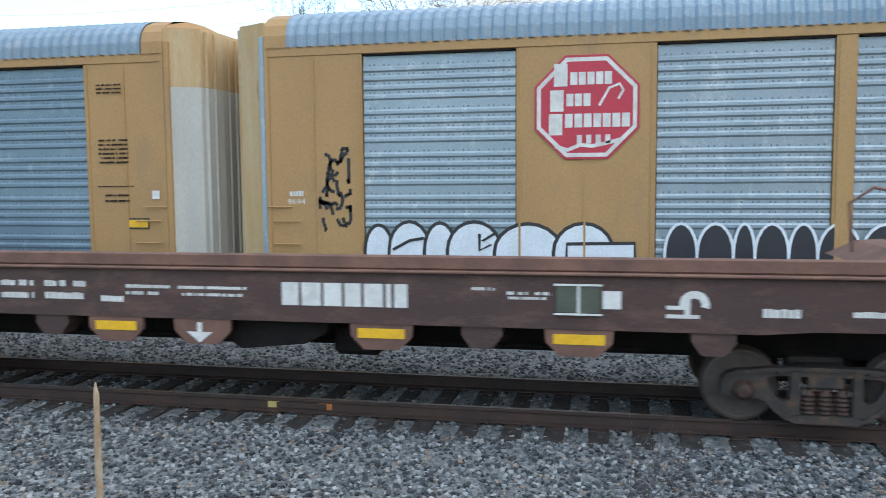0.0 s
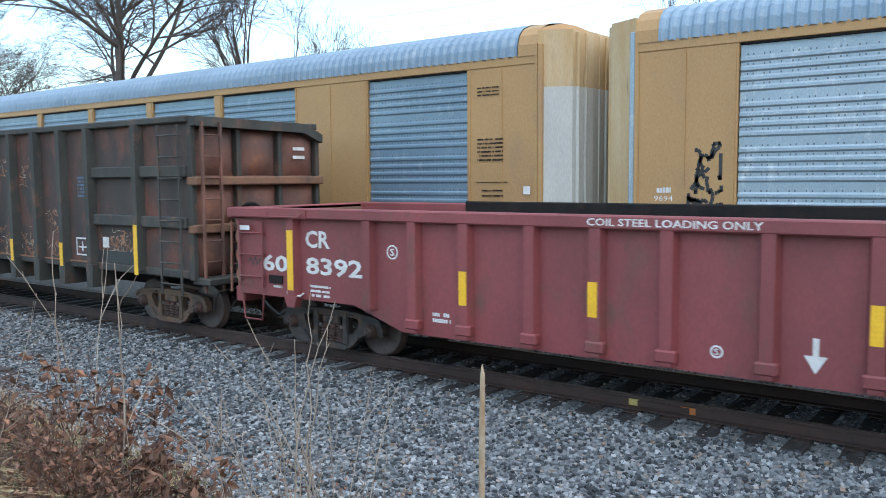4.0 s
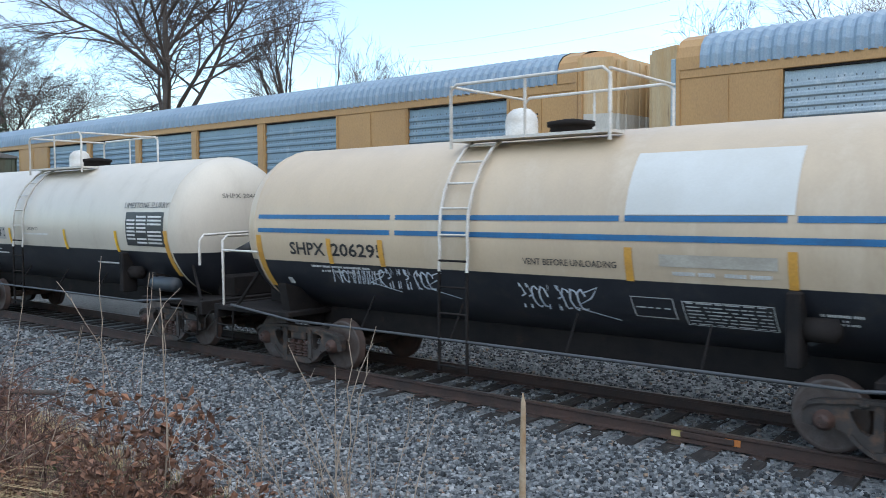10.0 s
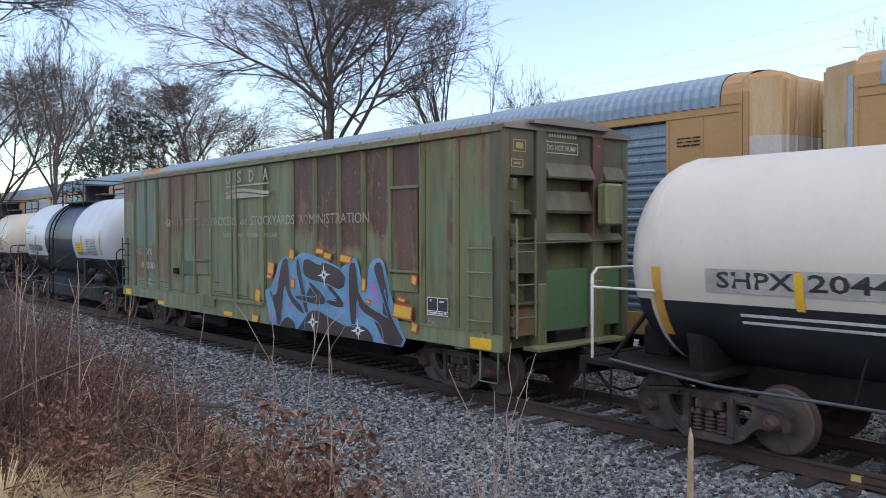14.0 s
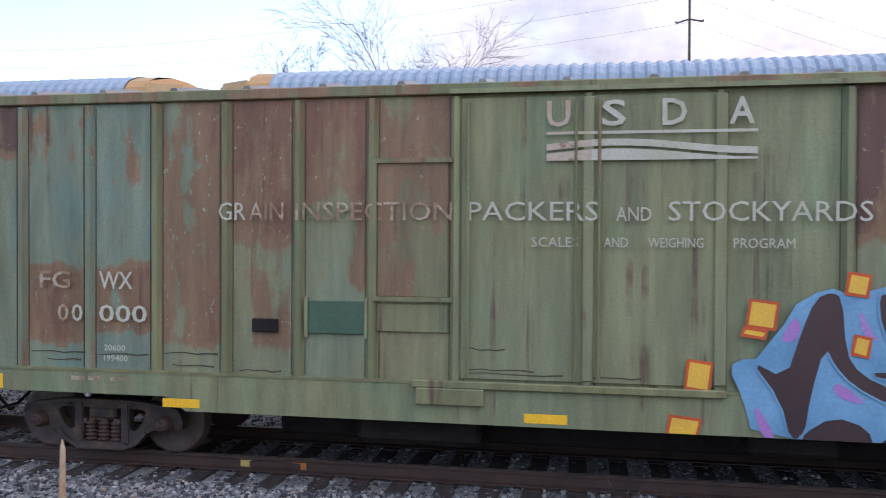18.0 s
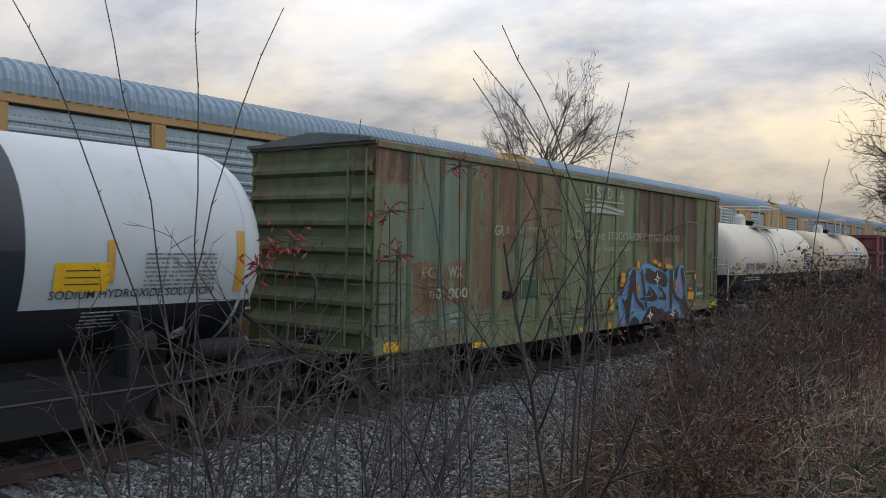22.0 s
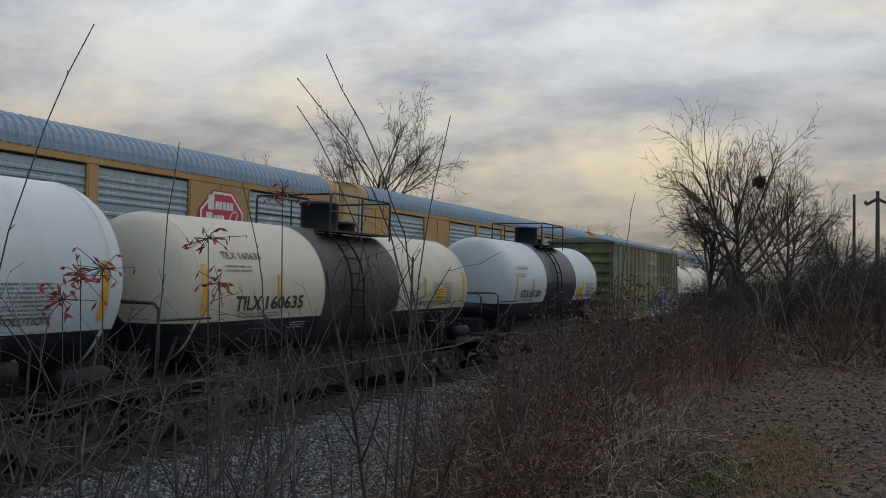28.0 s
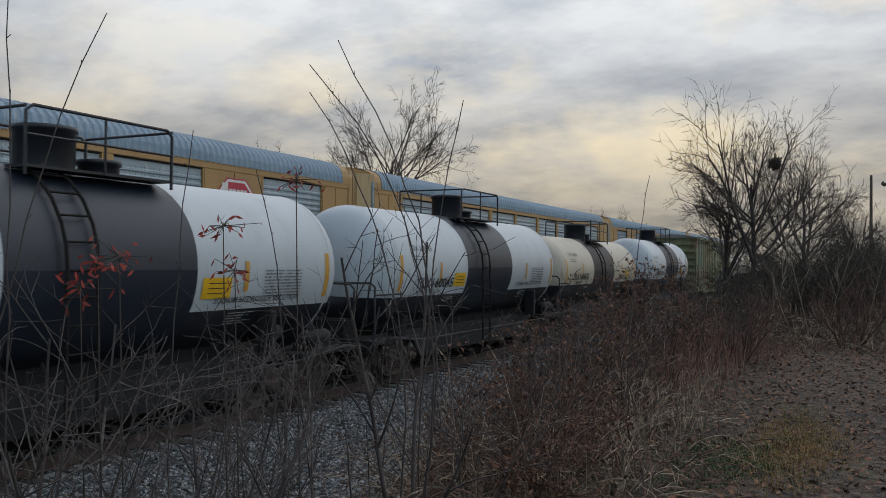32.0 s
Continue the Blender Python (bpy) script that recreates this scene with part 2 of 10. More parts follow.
def stroke(pts, r, surface, name, material, parent, r2=None):
    """A painted line of width 2 r through points."""
    g = G()
    m = len(pts)
    L, R = [], []
    for i, p in enumerate(pts):
        a, b = pts[max(i - 1, 0)], pts[min(i + 1, m - 1)]
        d = math.hypot(b[0] - a[0], b[1] - a[1]) or 1
        rr = r if r2 is None else r + (r2 - r) * i / (m - 1)
        nx, nz = -(b[1] - a[1]) / d * rr, (b[0] - a[0]) / d * rr
        L.append(surface(p[0] + nx, p[1] + nz)), R.append(surface(p[0] - nx, p[1] - nz))
    g.add(L + R, [(i, i + 1, m + i + 1, m + i) for i in range(m - 1)])
    return part(name, g, material, parent)


# ---- materials ----
def rgb(h):
    """A colour from a hex code, as the surface shows in plain daylight."""
    c = [int(h[i:i + 2], 16) / 255 for i in (0, 2, 4)]
    return tuple((x / 12.92 if x < 0.04045 else ((x + 0.055) / 1.055) ** 2.4) for x in c) + (1,)


def surface_mat(name, base, second=None, scale=1.5, lo=0.35, hi=0.65, rough=0.6, metal=0.0, grain=40.0, bump=0.15, third=None, scale3=4.0,
                lo3=0.55, hi3=0.7, stretch=(1, 1, 1), per_object=0.0, per_island=0.0, detail=6.0, bump_dist=0.01, speck=(0.78, 1.12)):
    """Paint, rust, dirt and grain: base and second mix in broad patches, third in sharper spots or streaks."""
    m = bpy.data.materials.new(name)
    m.use_nodes = True
    nt = m.node_tree
    N, L = nt.nodes.new, nt.links.new
    b = nt.nodes["Principled BSDF"]
    b.inputs["Roughness"].default_value, b.inputs["Metallic"].default_value = rough, metal
    co = N("ShaderNodeTexCoord")
    mp = N("ShaderNodeMapping")
    mp.inputs["Scale"].default_value = stretch
    L(co.outputs["Object"], mp.inputs[0])

    def noise_tex(s, d=detail, rgh=0.6):
        n = N("ShaderNodeTexNoise")
        n.inputs["Scale"].default_value, n.inputs["Detail"].default_value, n.inputs["Roughness"].default_value = s, d, rgh
        L(mp.outputs[0], n.inputs["Vector"])
        return n.outputs[0]

    def ramp(v, p, q):
        r = N("ShaderNodeMapRange")
        r.inputs["From Min"].default_value, r.inputs["From Max"].default_value = p, q
        L(v, r.inputs["Value"])
        return r.outputs[0]

    def mix(f, a, c):
        x = N("ShaderNodeMix")
        x.data_type = "RGBA"
        for i, v in ((6, a), (7, c)):
            if isinstance(v, tuple):
                x.inputs[i].default_value = v
            else:
                L(v, x.inputs[i])
        L(f, x.inputs["Factor"]) if not isinstance(f, float) else setattr(x.inputs["Factor"], "default_value", f)
        return x.outputs[2]

    second = second or tuple(c * 0.75 for c in base[:3]) + (1,)
    col = mix(ramp(noise_tex(scale), lo, hi), base, second)
    if third:
        col = mix(ramp(noise_tex(scale3, 8, 0.65), lo3, hi3), col, third)
    fine = noise_tex(grain, 4)
    shade = N("ShaderNodeMix")
    shade.data_type, shade.blend_type = "RGBA", "MULTIPLY"
    shade.inputs["Factor"].default_value = 1.0
    L(col, shade.inputs[6])
    mr = ramp(fine, 0.2, 0.8)
    r2 = N("ShaderNodeMapRange")
    r2.inputs["To Min"].default_value, r2.inputs["To Max"].default_value = speck
    L(mr, r2.inputs["Value"])
    if per_object or per_island:
        vary = per_object or per_island
        info = N("ShaderNodeObjectInfo" if per_object else "ShaderNodeNewGeometry")
        r3 = N("ShaderNodeMapRange")
        r3.inputs["To Min"].default_value, r3.inputs["To Max"].default_value = 1 - vary, 1 + vary
        L(info.outputs["Random" if per_object else "Random Per Island"], r3.inputs["Value"])
        mu = N("ShaderNodeMath")
        mu.operation = "MULTIPLY"
        L(r2.outputs[0], mu.inputs[0])
        L(r3.outputs[0], mu.inputs[1])
        L(mu.outputs[0], shade.inputs[7])
    else:
        L(r2.outputs[0], shade.inputs[7])
    L(shade.outputs[2], b.inputs["Base Color"])
    if bump:
        bp = N("ShaderNodeBump")
        bp.inputs["Strength"].default_value, bp.inputs["Distance"].default_value = bump, bump_dist
        L(fine, bp.inputs["Height"])
        L(bp.outputs[0], b.inputs["Normal"])
    return m


RUST, RUST_DARK = (0.16, 0.065, 0.03, 1), (0.07, 0.04, 0.03, 1)
M_STEEL_DARK = surface_mat("dark_steel", (0.014, 0.013, 0.013, 1), (0.024, 0.02, 0.018, 1), 3.0, rough=0.92, third=(0.05, 0.03, 0.022, 1), lo3=0.6, hi3=0.78)
M_TRUCK = surface_mat("grimy_cast_steel", (0.06, 0.05, 0.043, 1), (0.038, 0.033, 0.03, 1), 4.0, rough=0.8, third=(0.15, 0.085, 0.05, 1), scale3=6, lo3=0.5, hi3=0.72)
M_TRUCK_RUST = surface_mat("rusty_cast_steel", (0.13, 0.085, 0.055, 1), (0.075, 0.055, 0.042, 1), 4.0, rough=0.8, third=(0.22, 0.10, 0.045, 1), scale3=6, lo3=0.5, hi3=0.72)
M_WHEEL = surface_mat("wheel_steel", (0.06, 0.045, 0.038, 1), (0.10, 0.06, 0.045, 1), 5.0, rough=0.7)
M_RIM = surface_mat("worn_rim_steel", (0.13, 0.105, 0.09, 1), (0.085, 0.06, 0.05, 1), 6.0, rough=0.55, metal=0.3)
M_SPRING = surface_mat("rust_red_springs", (0.11, 0.05, 0.035, 1), (0.06, 0.038, 0.03, 1), 9.0, rough=0.7)
M_BEARING = surface_mat("bearing_steel", (0.10, 0.05, 0.035, 1), (0.05, 0.035, 0.03, 1), 8.0, rough=0.65)
M_TREAD = surface_mat("worn_tread", (0.32, 0.30, 0.28, 1), (0.22, 0.2, 0.18, 1), 8.0, rough=0.35, metal=0.9)
M_RAIL = surface_mat("rail_steel", (0.075, 0.042, 0.03, 1), (0.045, 0.031, 0.025, 1), 3.0, rough=0.75)
M_RAIL_TOP = surface_mat("rail_head", (0.30, 0.27, 0.25, 1), (0.2, 0.17, 0.15, 1), 6.0, rough=0.35, metal=0.8)
M_TIE = surface_mat("weathered_tie", (0.036, 0.03, 0.027, 1), (0.022, 0.019, 0.017, 1), 3.0, rough=0.9, third=(0.07, 0.06, 0.05, 1), scale3=9, stretch=(1, 0.25, 1), bump=0.5)
M_YELLOW = surface_mat("reflective_yellow", (0.80, 0.47, 0.02, 1), (0.72, 0.40, 0.02, 1), 6.0, rough=0.4, bump=0.03)
M_ORANGE = surface_mat("aged_orange_tape", (0.62, 0.33, 0.05, 1), (0.5, 0.26, 0.05, 1), 6.0, rough=0.45, bump=0.03)
M_WHITE = surface_mat("white_marking", (0.72, 0.71, 0.68, 1), (0.55, 0.53, 0.5, 1), 5.0, rough=0.6, bump=0.03)
M_BLACK = surface_mat("black_marking", (0.02, 0.02, 0.022, 1), (0.03, 0.03, 0.03, 1), 5.0, rough=0.5, bump=0.03)
M_STEEL_DARK.node_tree.nodes["Principled BSDF"].inputs["Specular IOR Level"].default_value = 0.15


def ring(surface, x, z, r0, r1, n=20):
    """A painted ring, or a disc where r0 is 0."""
    g = G()
    for i in range(n):
        a, b = 2 * math.pi * i / n, 2 * math.pi * (i + 1) / n
        q = [(r1, a), (r1, b)] + ([(r0, b), (r0, a)] if r0 else [(0, 0)])
        g.add([surface(x + r * math.cos(t), z + r * math.sin(t)) for r, t in q], [tuple(range(len(q)))])
    return g


# ---- ground and tracks ----
def bank(x):
    """The foot of the bank, across the rails, at x along them."""
    return 5.6 + 0.9 * min(max((abs(x - 1) - 6) / 12, 0), 1) + 0.25 * math.sin(x * 0.55) + 0.12 * math.sin(x * 1.7)


def ground_z(x, y):
    k = min(max((bank(x) - y) / 4.4, 0), 1)
    z = -0.36 + 1.56 * k * k * (3 - 2 * k)
    if y > 7.2:
        z += 0.275 * min((y - 7.2) / 1.6, 1)
    if y > 18.5:
        z += 0.5 * min((y - 18.5) / 25, 1) - 0.25
    return z + 0.05 * noise.noise((x * 0.5, y * 0.5, 0)) * min(1, max(0.25, (7 - y) / 3))


def ground_material():
    """Ballast, packed dirt and leaf litter, blended by the weights stored in the ground."""
    m = bpy.data.materials.new("ballast_dirt_and_litter")
    m.use_nodes = True
    nt = m.node_tree
    N, L = nt.nodes.new, nt.links.new
    b = nt.nodes["Principled BSDF"]
    b.inputs["Roughness"].default_value = 0.95
    co = N("ShaderNodeTexCoord")

    def tex(kind, scale, detail=6.0):
        n = N(kind)
        n.inputs["Scale"].default_value = scale
        if "Detail" in n.inputs:
            n.inputs["Detail"].default_value = detail
        L(co.outputs["Object"], n.inputs["Vector"])
        return n

    def ramp(v, *stops):
        r = N("ShaderNodeValToRGB")
        e = r.color_ramp.elements
        while len(e) < len(stops):
            e.new(0.5)
        for i, (p, c) in enumerate(stops):
            e[i].position, e[i].color = p, c
        L(v, r.inputs[0])
        return r.outputs[0]

    def mix(f, a, c):
        x = N("ShaderNodeMix")
        x.data_type = "RGBA"
        L(f, x.inputs["Factor"]), L(a, x.inputs[6]), L(c, x.inputs[7])
        return x.outputs[2]

    stone = tex("ShaderNodeTexVoronoi", 19.0)
    grey = ramp(stone.outputs["Color"], (0.1, (0.03, 0.031, 0.033, 1)), (0.45, (0.10, 0.105, 0.106, 1)), (0.9, (0.22, 0.226, 0.222, 1)))
    litter = ramp(tex("ShaderNodeTexNoise", 26.0, 8).outputs[0], (0.3, (0.018, 0.014, 0.011, 1)), (0.5, (0.05, 0.036, 0.025, 1)), (0.72, (0.11, 0.075, 0.048, 1)))
    dirt = ramp(tex("ShaderNodeTexNoise", 9.0, 12).outputs[0], (0.36, (0.024, 0.017, 0.013, 1)), (0.52, (0.075, 0.054, 0.04, 1)), (0.68, (0.15, 0.112, 0.085, 1)))
    moss = ramp(tex("ShaderNodeTexNoise", 1.1, 8).outputs[0], (0.58, (0, 0, 0, 1)), (0.72, (0.5, 0.5, 0.5, 1)))
    grass = ramp(tex("ShaderNodeTexNoise", 40.0, 4).outputs[0], (0.3, (0.05, 0.055, 0.022, 1)), (0.7, (0.13, 0.13, 0.055, 1)))
    at = N("ShaderNodeAttribute")
    at.attribute_name = "cover"
    sep = N("ShaderNodeSeparateColor")
    L(at.outputs["Color"], sep.inputs[0])
    edge = tex("ShaderNodeTexNoise", 2.6, 10)

    def weight(ch):
        a = N("ShaderNodeMath")
        a.operation = "ADD"
        L(sep.outputs[ch], a.inputs[0]), L(edge.outputs[0], a.inputs[1])
        r = N("ShaderNodeMapRange")
        r.inputs["From Min"].default_value, r.inputs["From Max"].default_value = 0.90, 1.12
        L(a.outputs[0], r.inputs["Value"])
        return r.outputs[0]

    soil = mix(weight(1), litter, mix(moss, dirt, grass))
    L(mix(weight(0), soil, grey), b.inputs["Base Color"])
    bp = N("ShaderNodeBump")
    bp.inputs["Strength"].default_value, bp.inputs["Distance"].default_value = 0.8, 0.04
    L(stone.outputs["Distance"], bp.inputs["Height"])
    bp2 = N("ShaderNodeBump")
    bp2.inputs["Strength"].default_value, bp2.inputs["Distance"].default_value = 0.6, 0.03
    L(tex("ShaderNodeTexNoise", 18.0, 8).outputs[0], bp2.inputs["Height"])
    L(bp.outputs[0], bp2.inputs["Normal"])
    L(bp2.outputs[0], b.inputs["Normal"])
    return m


M_GROUND = ground_material()


def build_ground():
    def steps(a, b, d):
        n = max(1, round((b - a) / d))
        return [a + (b - a) * i / n for i in range(n)]

    xs = steps(-2500, -400, 300) + steps(-400, -90, 30) + steps(-90, -24, 3) + steps(-24, 40, 0.4) + steps(40, 100, 3) + steps(100, 400, 30) + steps(400, 2501, 300) + [2500]
    ys = steps(-2500, -300, 300) + steps(-300, -20, 25) + steps(-20, -3, 1.5) + steps(-3, 9, 0.3) + steps(9, 20, 0.8) + steps(20, 60, 4) + steps(60, 400, 40) + steps(400, 2501, 300) + [2500]
    g = G()
    g.v = [(x, y, ground_z(x, y)) for y in ys for x in xs]
    nx = len(xs)
    g.f = [(j * nx + i, j * nx + i + 1, (j + 1) * nx + i + 1, (j + 1) * nx + i) for j in range(len(ys) - 1) for i in range(nx - 1)]
    g.s = [True] * len(g.f)
    me = g.mesh("ground", M_GROUND)
    att = me.attributes.new("cover", "FLOAT_COLOR", "POINT")
    vals = []
    for x, y, _ in g.v:
        stone = min(max((y - bank(x) + (1.15 if x < 0 else 0.2)) / 0.9 + 0.2, 0), 1) * min(max((21 - y) / 2, 0), 1)
        dirt = min(max((1.4 - y) / 1.2, 0), 1)
        vals += [stone, dirt, 0, 1]
    att.data.foreach_set("color", vals)
    tagged(new("ground", me), "earth bank, dirt track and grey ballast bed beside the rails", "ground", kind="structure")


build_ground()

RAIL_PROFILE = [(-0.07, -0.17), (0.07, -0.17), (0.07, -0.158), (0.012, -0.14), (0.012, -0.045), (0.036, -0.035), (0.036, -0.006), (0.028, 0), (-0.028, 0), (-0.036, -0.006),
                (-0.036, -0.035), (-0.012, -0.045), (-0.012, -0.14), (-0.07, -0.158)]


def build_track(yc, name, label):
    track = thing(name, label, "railway track", kind="structure")
    for side in (-1, 1):
        y = yc + side * HG
        rail = part("rail", G().prism([(y + a, z + RZ) for a, z in RAIL_PROFILE], -260, 260, "x"), M_RAIL, track, "rusty steel rail")
        part("rail_head", G().box(-260, 260, y - 0.027, y + 0.027, RZ + 0.0005, RZ + 0.003), M_RAIL_TOP, rail, "worn bright rail head")
    return track


track_near = build_track(Y1, "track", "rusty rails on dark weathered timber ties in grey ballast")
track_far = build_track(Y2, "siding_track", "rusty rails of the siding under the parked wagons")

# ---- railway wagons: shared parts ----
WHEELSETS = []


def plate(outer, holes, y0, y1):
    """A flat casting in the x-z plane, with holes, between two depths."""
    g = G()
    loops = [outer] + holes
    flat = [p for q in loops for p in q]
    tri = tessellate_polygon([[Vector((x, z, 0)) for x, z in q] for q in loops])
    for yy in (y0, y1):
        g.add([(x, yy, z) for x, z in flat], tri)
    for q in loops:
        m = len(q)
        g.add([(x, y0, z) for x, z in q] + [(x, y1, z) for x, z in q], [(k, (k + 1) % m, m + (k + 1) % m, m + k) for k in range(m)])
    return g


def make_truck():
    """The parts of a three-piece bogie, as meshes that all wagons share."""
    bolster = G().box(-0.19, 0.19, -1.075, 1.075, 0.46, 0.61, 0.03).box(-0.3, 0.3, -0.55, 0.55, 0.6, 0.72, 0.02).box(-0.6, 0.6, -0.06, 0.06, 0.3, 0.42, 0.02)
    bolster.box(-0.24, 0.24, -0.9, 0.9, 0.585, 0.66, 0.02)
    a, b = -1.06, -0.95
    half = [(0.36, 0.705), (0.60, 0.69), (0.78, 0.662), (0.95, 0.648), (1.05, 0.61), (1.10, 0.54), (1.105, 0.37), (1.0, 0.345), (0.985, 0.44), (0.94, 0.515), (0.81, 0.515), (0.76, 0.44), (0.755, 0.335), (0.69, 0.335),
            (0.62, 0.29), (0.53, 0.19), (0.44, 0.115), (0.34, 0.085)]
    outer = half + [(-x, z) for x, z in half[::-1]]
    window = [(0.375, 0.60), (0.56, 0.595), (0.61, 0.555), (0.585, 0.47), (0.51, 0.355), (0.44, 0.315), (0.385, 0.34)]
    centre = [(-0.265, 0.60), (0.265, 0.60), (0.265, 0.175), (-0.265, 0.175)]
    frame_g = plate(outer, [window, [(-x, z) for x, z in window], centre], a, b)
    # raised rims: along the top, round the pedestals and along the spring seat
    for (x0, z0), (x1, z1) in zip(half[:6], half[1:6]):
        for s in (-1, 1):
            frame_g.prism([(s * x0, z0 + 0.004), (s * x1, z1 + 0.004), (s * x1, z1 - 0.04), (s * x0, z0 - 0.04)], a - 0.03, b)
    frame_g.prism([(-0.36, 0.709), (0.36, 0.709), (0.36, 0.665), (-0.36, 0.665)], a - 0.03, b)
    frame_g.prism([(-0.34, 0.081), (0.34, 0.081), (0.40, 0.125), (0.30, 0.172), (-0.30, 0.172), (-0.40, 0.125)], a - 0.04, b + 0.03)
    for s in (-1, 1):
        frame_g.prism([(s * 0.40, 0.105), (s * 0.53, 0.19), (s * 0.62, 0.29), (s * 0.59, 0.32), (s * 0.50, 0.225), (s * 0.37, 0.14)], a - 0.03, b)
        frame_g.prism([(s * 0.275, 0.17), (s * 0.375, 0.17), (s * 0.36, 0.66), (s * 0.275, 0.66)], a - 0.02, b)
        frame_g.box(s * 0.87 - 0.15, s * 0.87 + 0.15, -1.05, -0.93, 0.515, 0.575, 0.015)
        frame_g.box(s * 0.47 - 0.05, s * 0.47 + 0.05, a - 0.045, a, 0.625, 0.665, 0.012)
    spring = G()
    prof = []
    for i in range(5):
        z = 0.177 + 0.05 * i
        prof += [(0.05, z), (0.083, z + 0.010), (0.083, z + 0.026), (0.05, z + 0.036)]
    spring.lathe(prof + [(0.05, 0.458)], (0, -1.0, 0), "z", 10)
    bearing = G().lathe([(0.0, -1.16), (0.07, -1.16), (0.085, -1.145), (0.085, -1.12), (0.115, -1.10), (0.115, -0.93), (0.08, -0.92)], (0, 0, 0), "y", 14)
    for i in range(3):
        t = 2 * math.pi * i / 3
        bearing.box(0.045 * math.cos(t) - 0.014, 0.045 * math.cos(t) + 0.014, -1.18, -1.158, 0.045 * math.sin(t) - 0.014, 0.045 * math.sin(t) + 0.014)
    wheel = G()
    for s in (-1, 1):
        pr = [(0.07, 0.80), (0.12, 0.80), (0.13, 0.78), (0.2, 0.765), (0.33, 0.775), (0.36, 0.815), (0.412, 0.82), (0.418, 0.81), (0.424, 0.72), (0.447, 0.71), (0.447, 0.69), (0.37, 0.685), (0.34, 0.72),
              (0.2, 0.735), (0.13, 0.70), (0.085, 0.68)]
        wheel.lathe([(r, s * p) for r, p in pr], (0, 0, 0), "y", 32)
        for i in range(3):
            t = 2 * math.pi * i / 3 + 0.4
            cx, cz = 0.10 * math.cos(t), 0.10 * math.sin(t)
            wheel.box(cx - 0.012, cx + 0.012, min(s * 0.8, s * 0.815), max(s * 0.8, s * 0.815), cz - 0.012, cz + 0.012)
    wheel.lathe([(0.08, -0.93), (0.085, 0), (0.08, 0.93)], (0, 0, 0), "y", 14)
    rim = G().lathe([(0.362, -0.822), (0.366, -0.8235), (0.411, -0.8235), (0.416, -0.815)], (0, 0, 0), "y", 40)
    wear = G().box(0.215, 0.255, -1.075, -1.0, 0.40, 0.46, 0.006)
    return {k: g.mesh(k) for k, g in dict(truck=bolster, side_frame=frame_g, spring=spring, bearing=bearing, wheelset=wheel, rim=rim, friction_shoe=wear).items()}


TRUCK = make_truck()


def painted(me, material):
    key = (me.name, material.name)
    if key not in TEXT_CACHE:
        c = me.copy()
        c.materials.append(material)
        TEXT_CACHE[key] = c
    return TEXT_CACHE[key]


def sub(name, me, material, parent, m=None):
    ob = new(name, painted(me, material))
    ob.parent = parent
    if m is not None:
        ob.matrix_parent_inverse = m
    return ob


def add_truck(car, x, material=None, label="cast-steel bogie with grimy side frames"):
    material = material or M_TRUCK
    turn = Matrix.Rotation(math.pi, 4, "Z")
    tr = sub("truck", TRUCK["truck"], material, car, Matrix.Translation((x, 0, RZ)) @ Matrix.Scale(0.96, 4))
    tr["label"] = label
    for m in (Matrix.Identity(4), turn):
        sub("side_frame", TRUCK["side_frame"], material, tr, m)
        for cx in (0.0, -0.47):
            sub("friction_shoe", TRUCK["friction_shoe"], M_TREAD, tr, m @ Matrix.Translation((cx, 0, 0)))
        for cx in (-0.176, 0.0, 0.176):
            sub("spring", TRUCK["spring"], M_SPRING, tr, m @ Matrix.Translation((cx, 0, 0)))
        for s in (-1, 1):
            sub("bearing", TRUCK["bearing"], M_BEARING, tr, Matrix.Translation((s * 0.87, 0, 0.43)) @ m)
    for s in (-1, 1):
        w = sub("wheelset", TRUCK["wheelset"], M_WHEEL, tr, Matrix.Translation((s * 0.87, 0, 0.425)))
        WHEELSETS.append(w)
        for m in (Matrix.Identity(4), turn):
            sub("rim", TRUCK["rim"], M_RIM, w, m)["label"] = "paler worn wheel rim"
    return tr


def add_coupler(car, x, s, material=None, reach=0.62):
    """A knuckle coupler on the end at x, facing s."""
    material = material or M_STEEL_DARK
    g = G().box(min(x, x + s * (reach - 0.2)), max(x, x + s * (reach - 0.2)), -0.07, 0.07, 0.78, 0.93, 0.02)
    xa = x + s * (reach - 0.24)
    g.box(min(xa, xa + s * 0.24), max(xa, xa + s * 0.24), -0.17, 0.12, 0.72, 0.99, 0.05)
    g.box(min(xa + s * 0.16, xa + s * 0.30), max(xa + s * 0.16, xa + s * 0.30), 0.06, 0.17, 0.74, 0.97, 0.04)
    g.tube([(xa + s * 0.08, -0.02, 0.98), (xa + s * 0.08, -0.02, 1.06)], 0.03, 8)
    c = part("coupler", g, material, car, "grimy steel knuckle coupler")
    part("air_hose", G().tube([(x, 0.25, 0.72), (x + s * 0.12, 0.27, 0.6), (x + s * 0.3, 0.24, 0.42), (x + s * 0.5, 0.1, 0.36), (x + s * 0.62, 0.02, 0.4)], 0.022, 6), M_STEEL_DARK, c)
    part("uncoupling_lever", G().tube([(xa + s * 0.08, -0.05, 1.04), (x + s * 0.1, -0.3, 0.98), (x + s * 0.1, -1.3, 0.92), (x + s * 0.12, -1.42, 0.8), (x + s * 0.2, -1.5, 0.62)], 0.013, 5), M_STEEL_DARK, c)
    return c


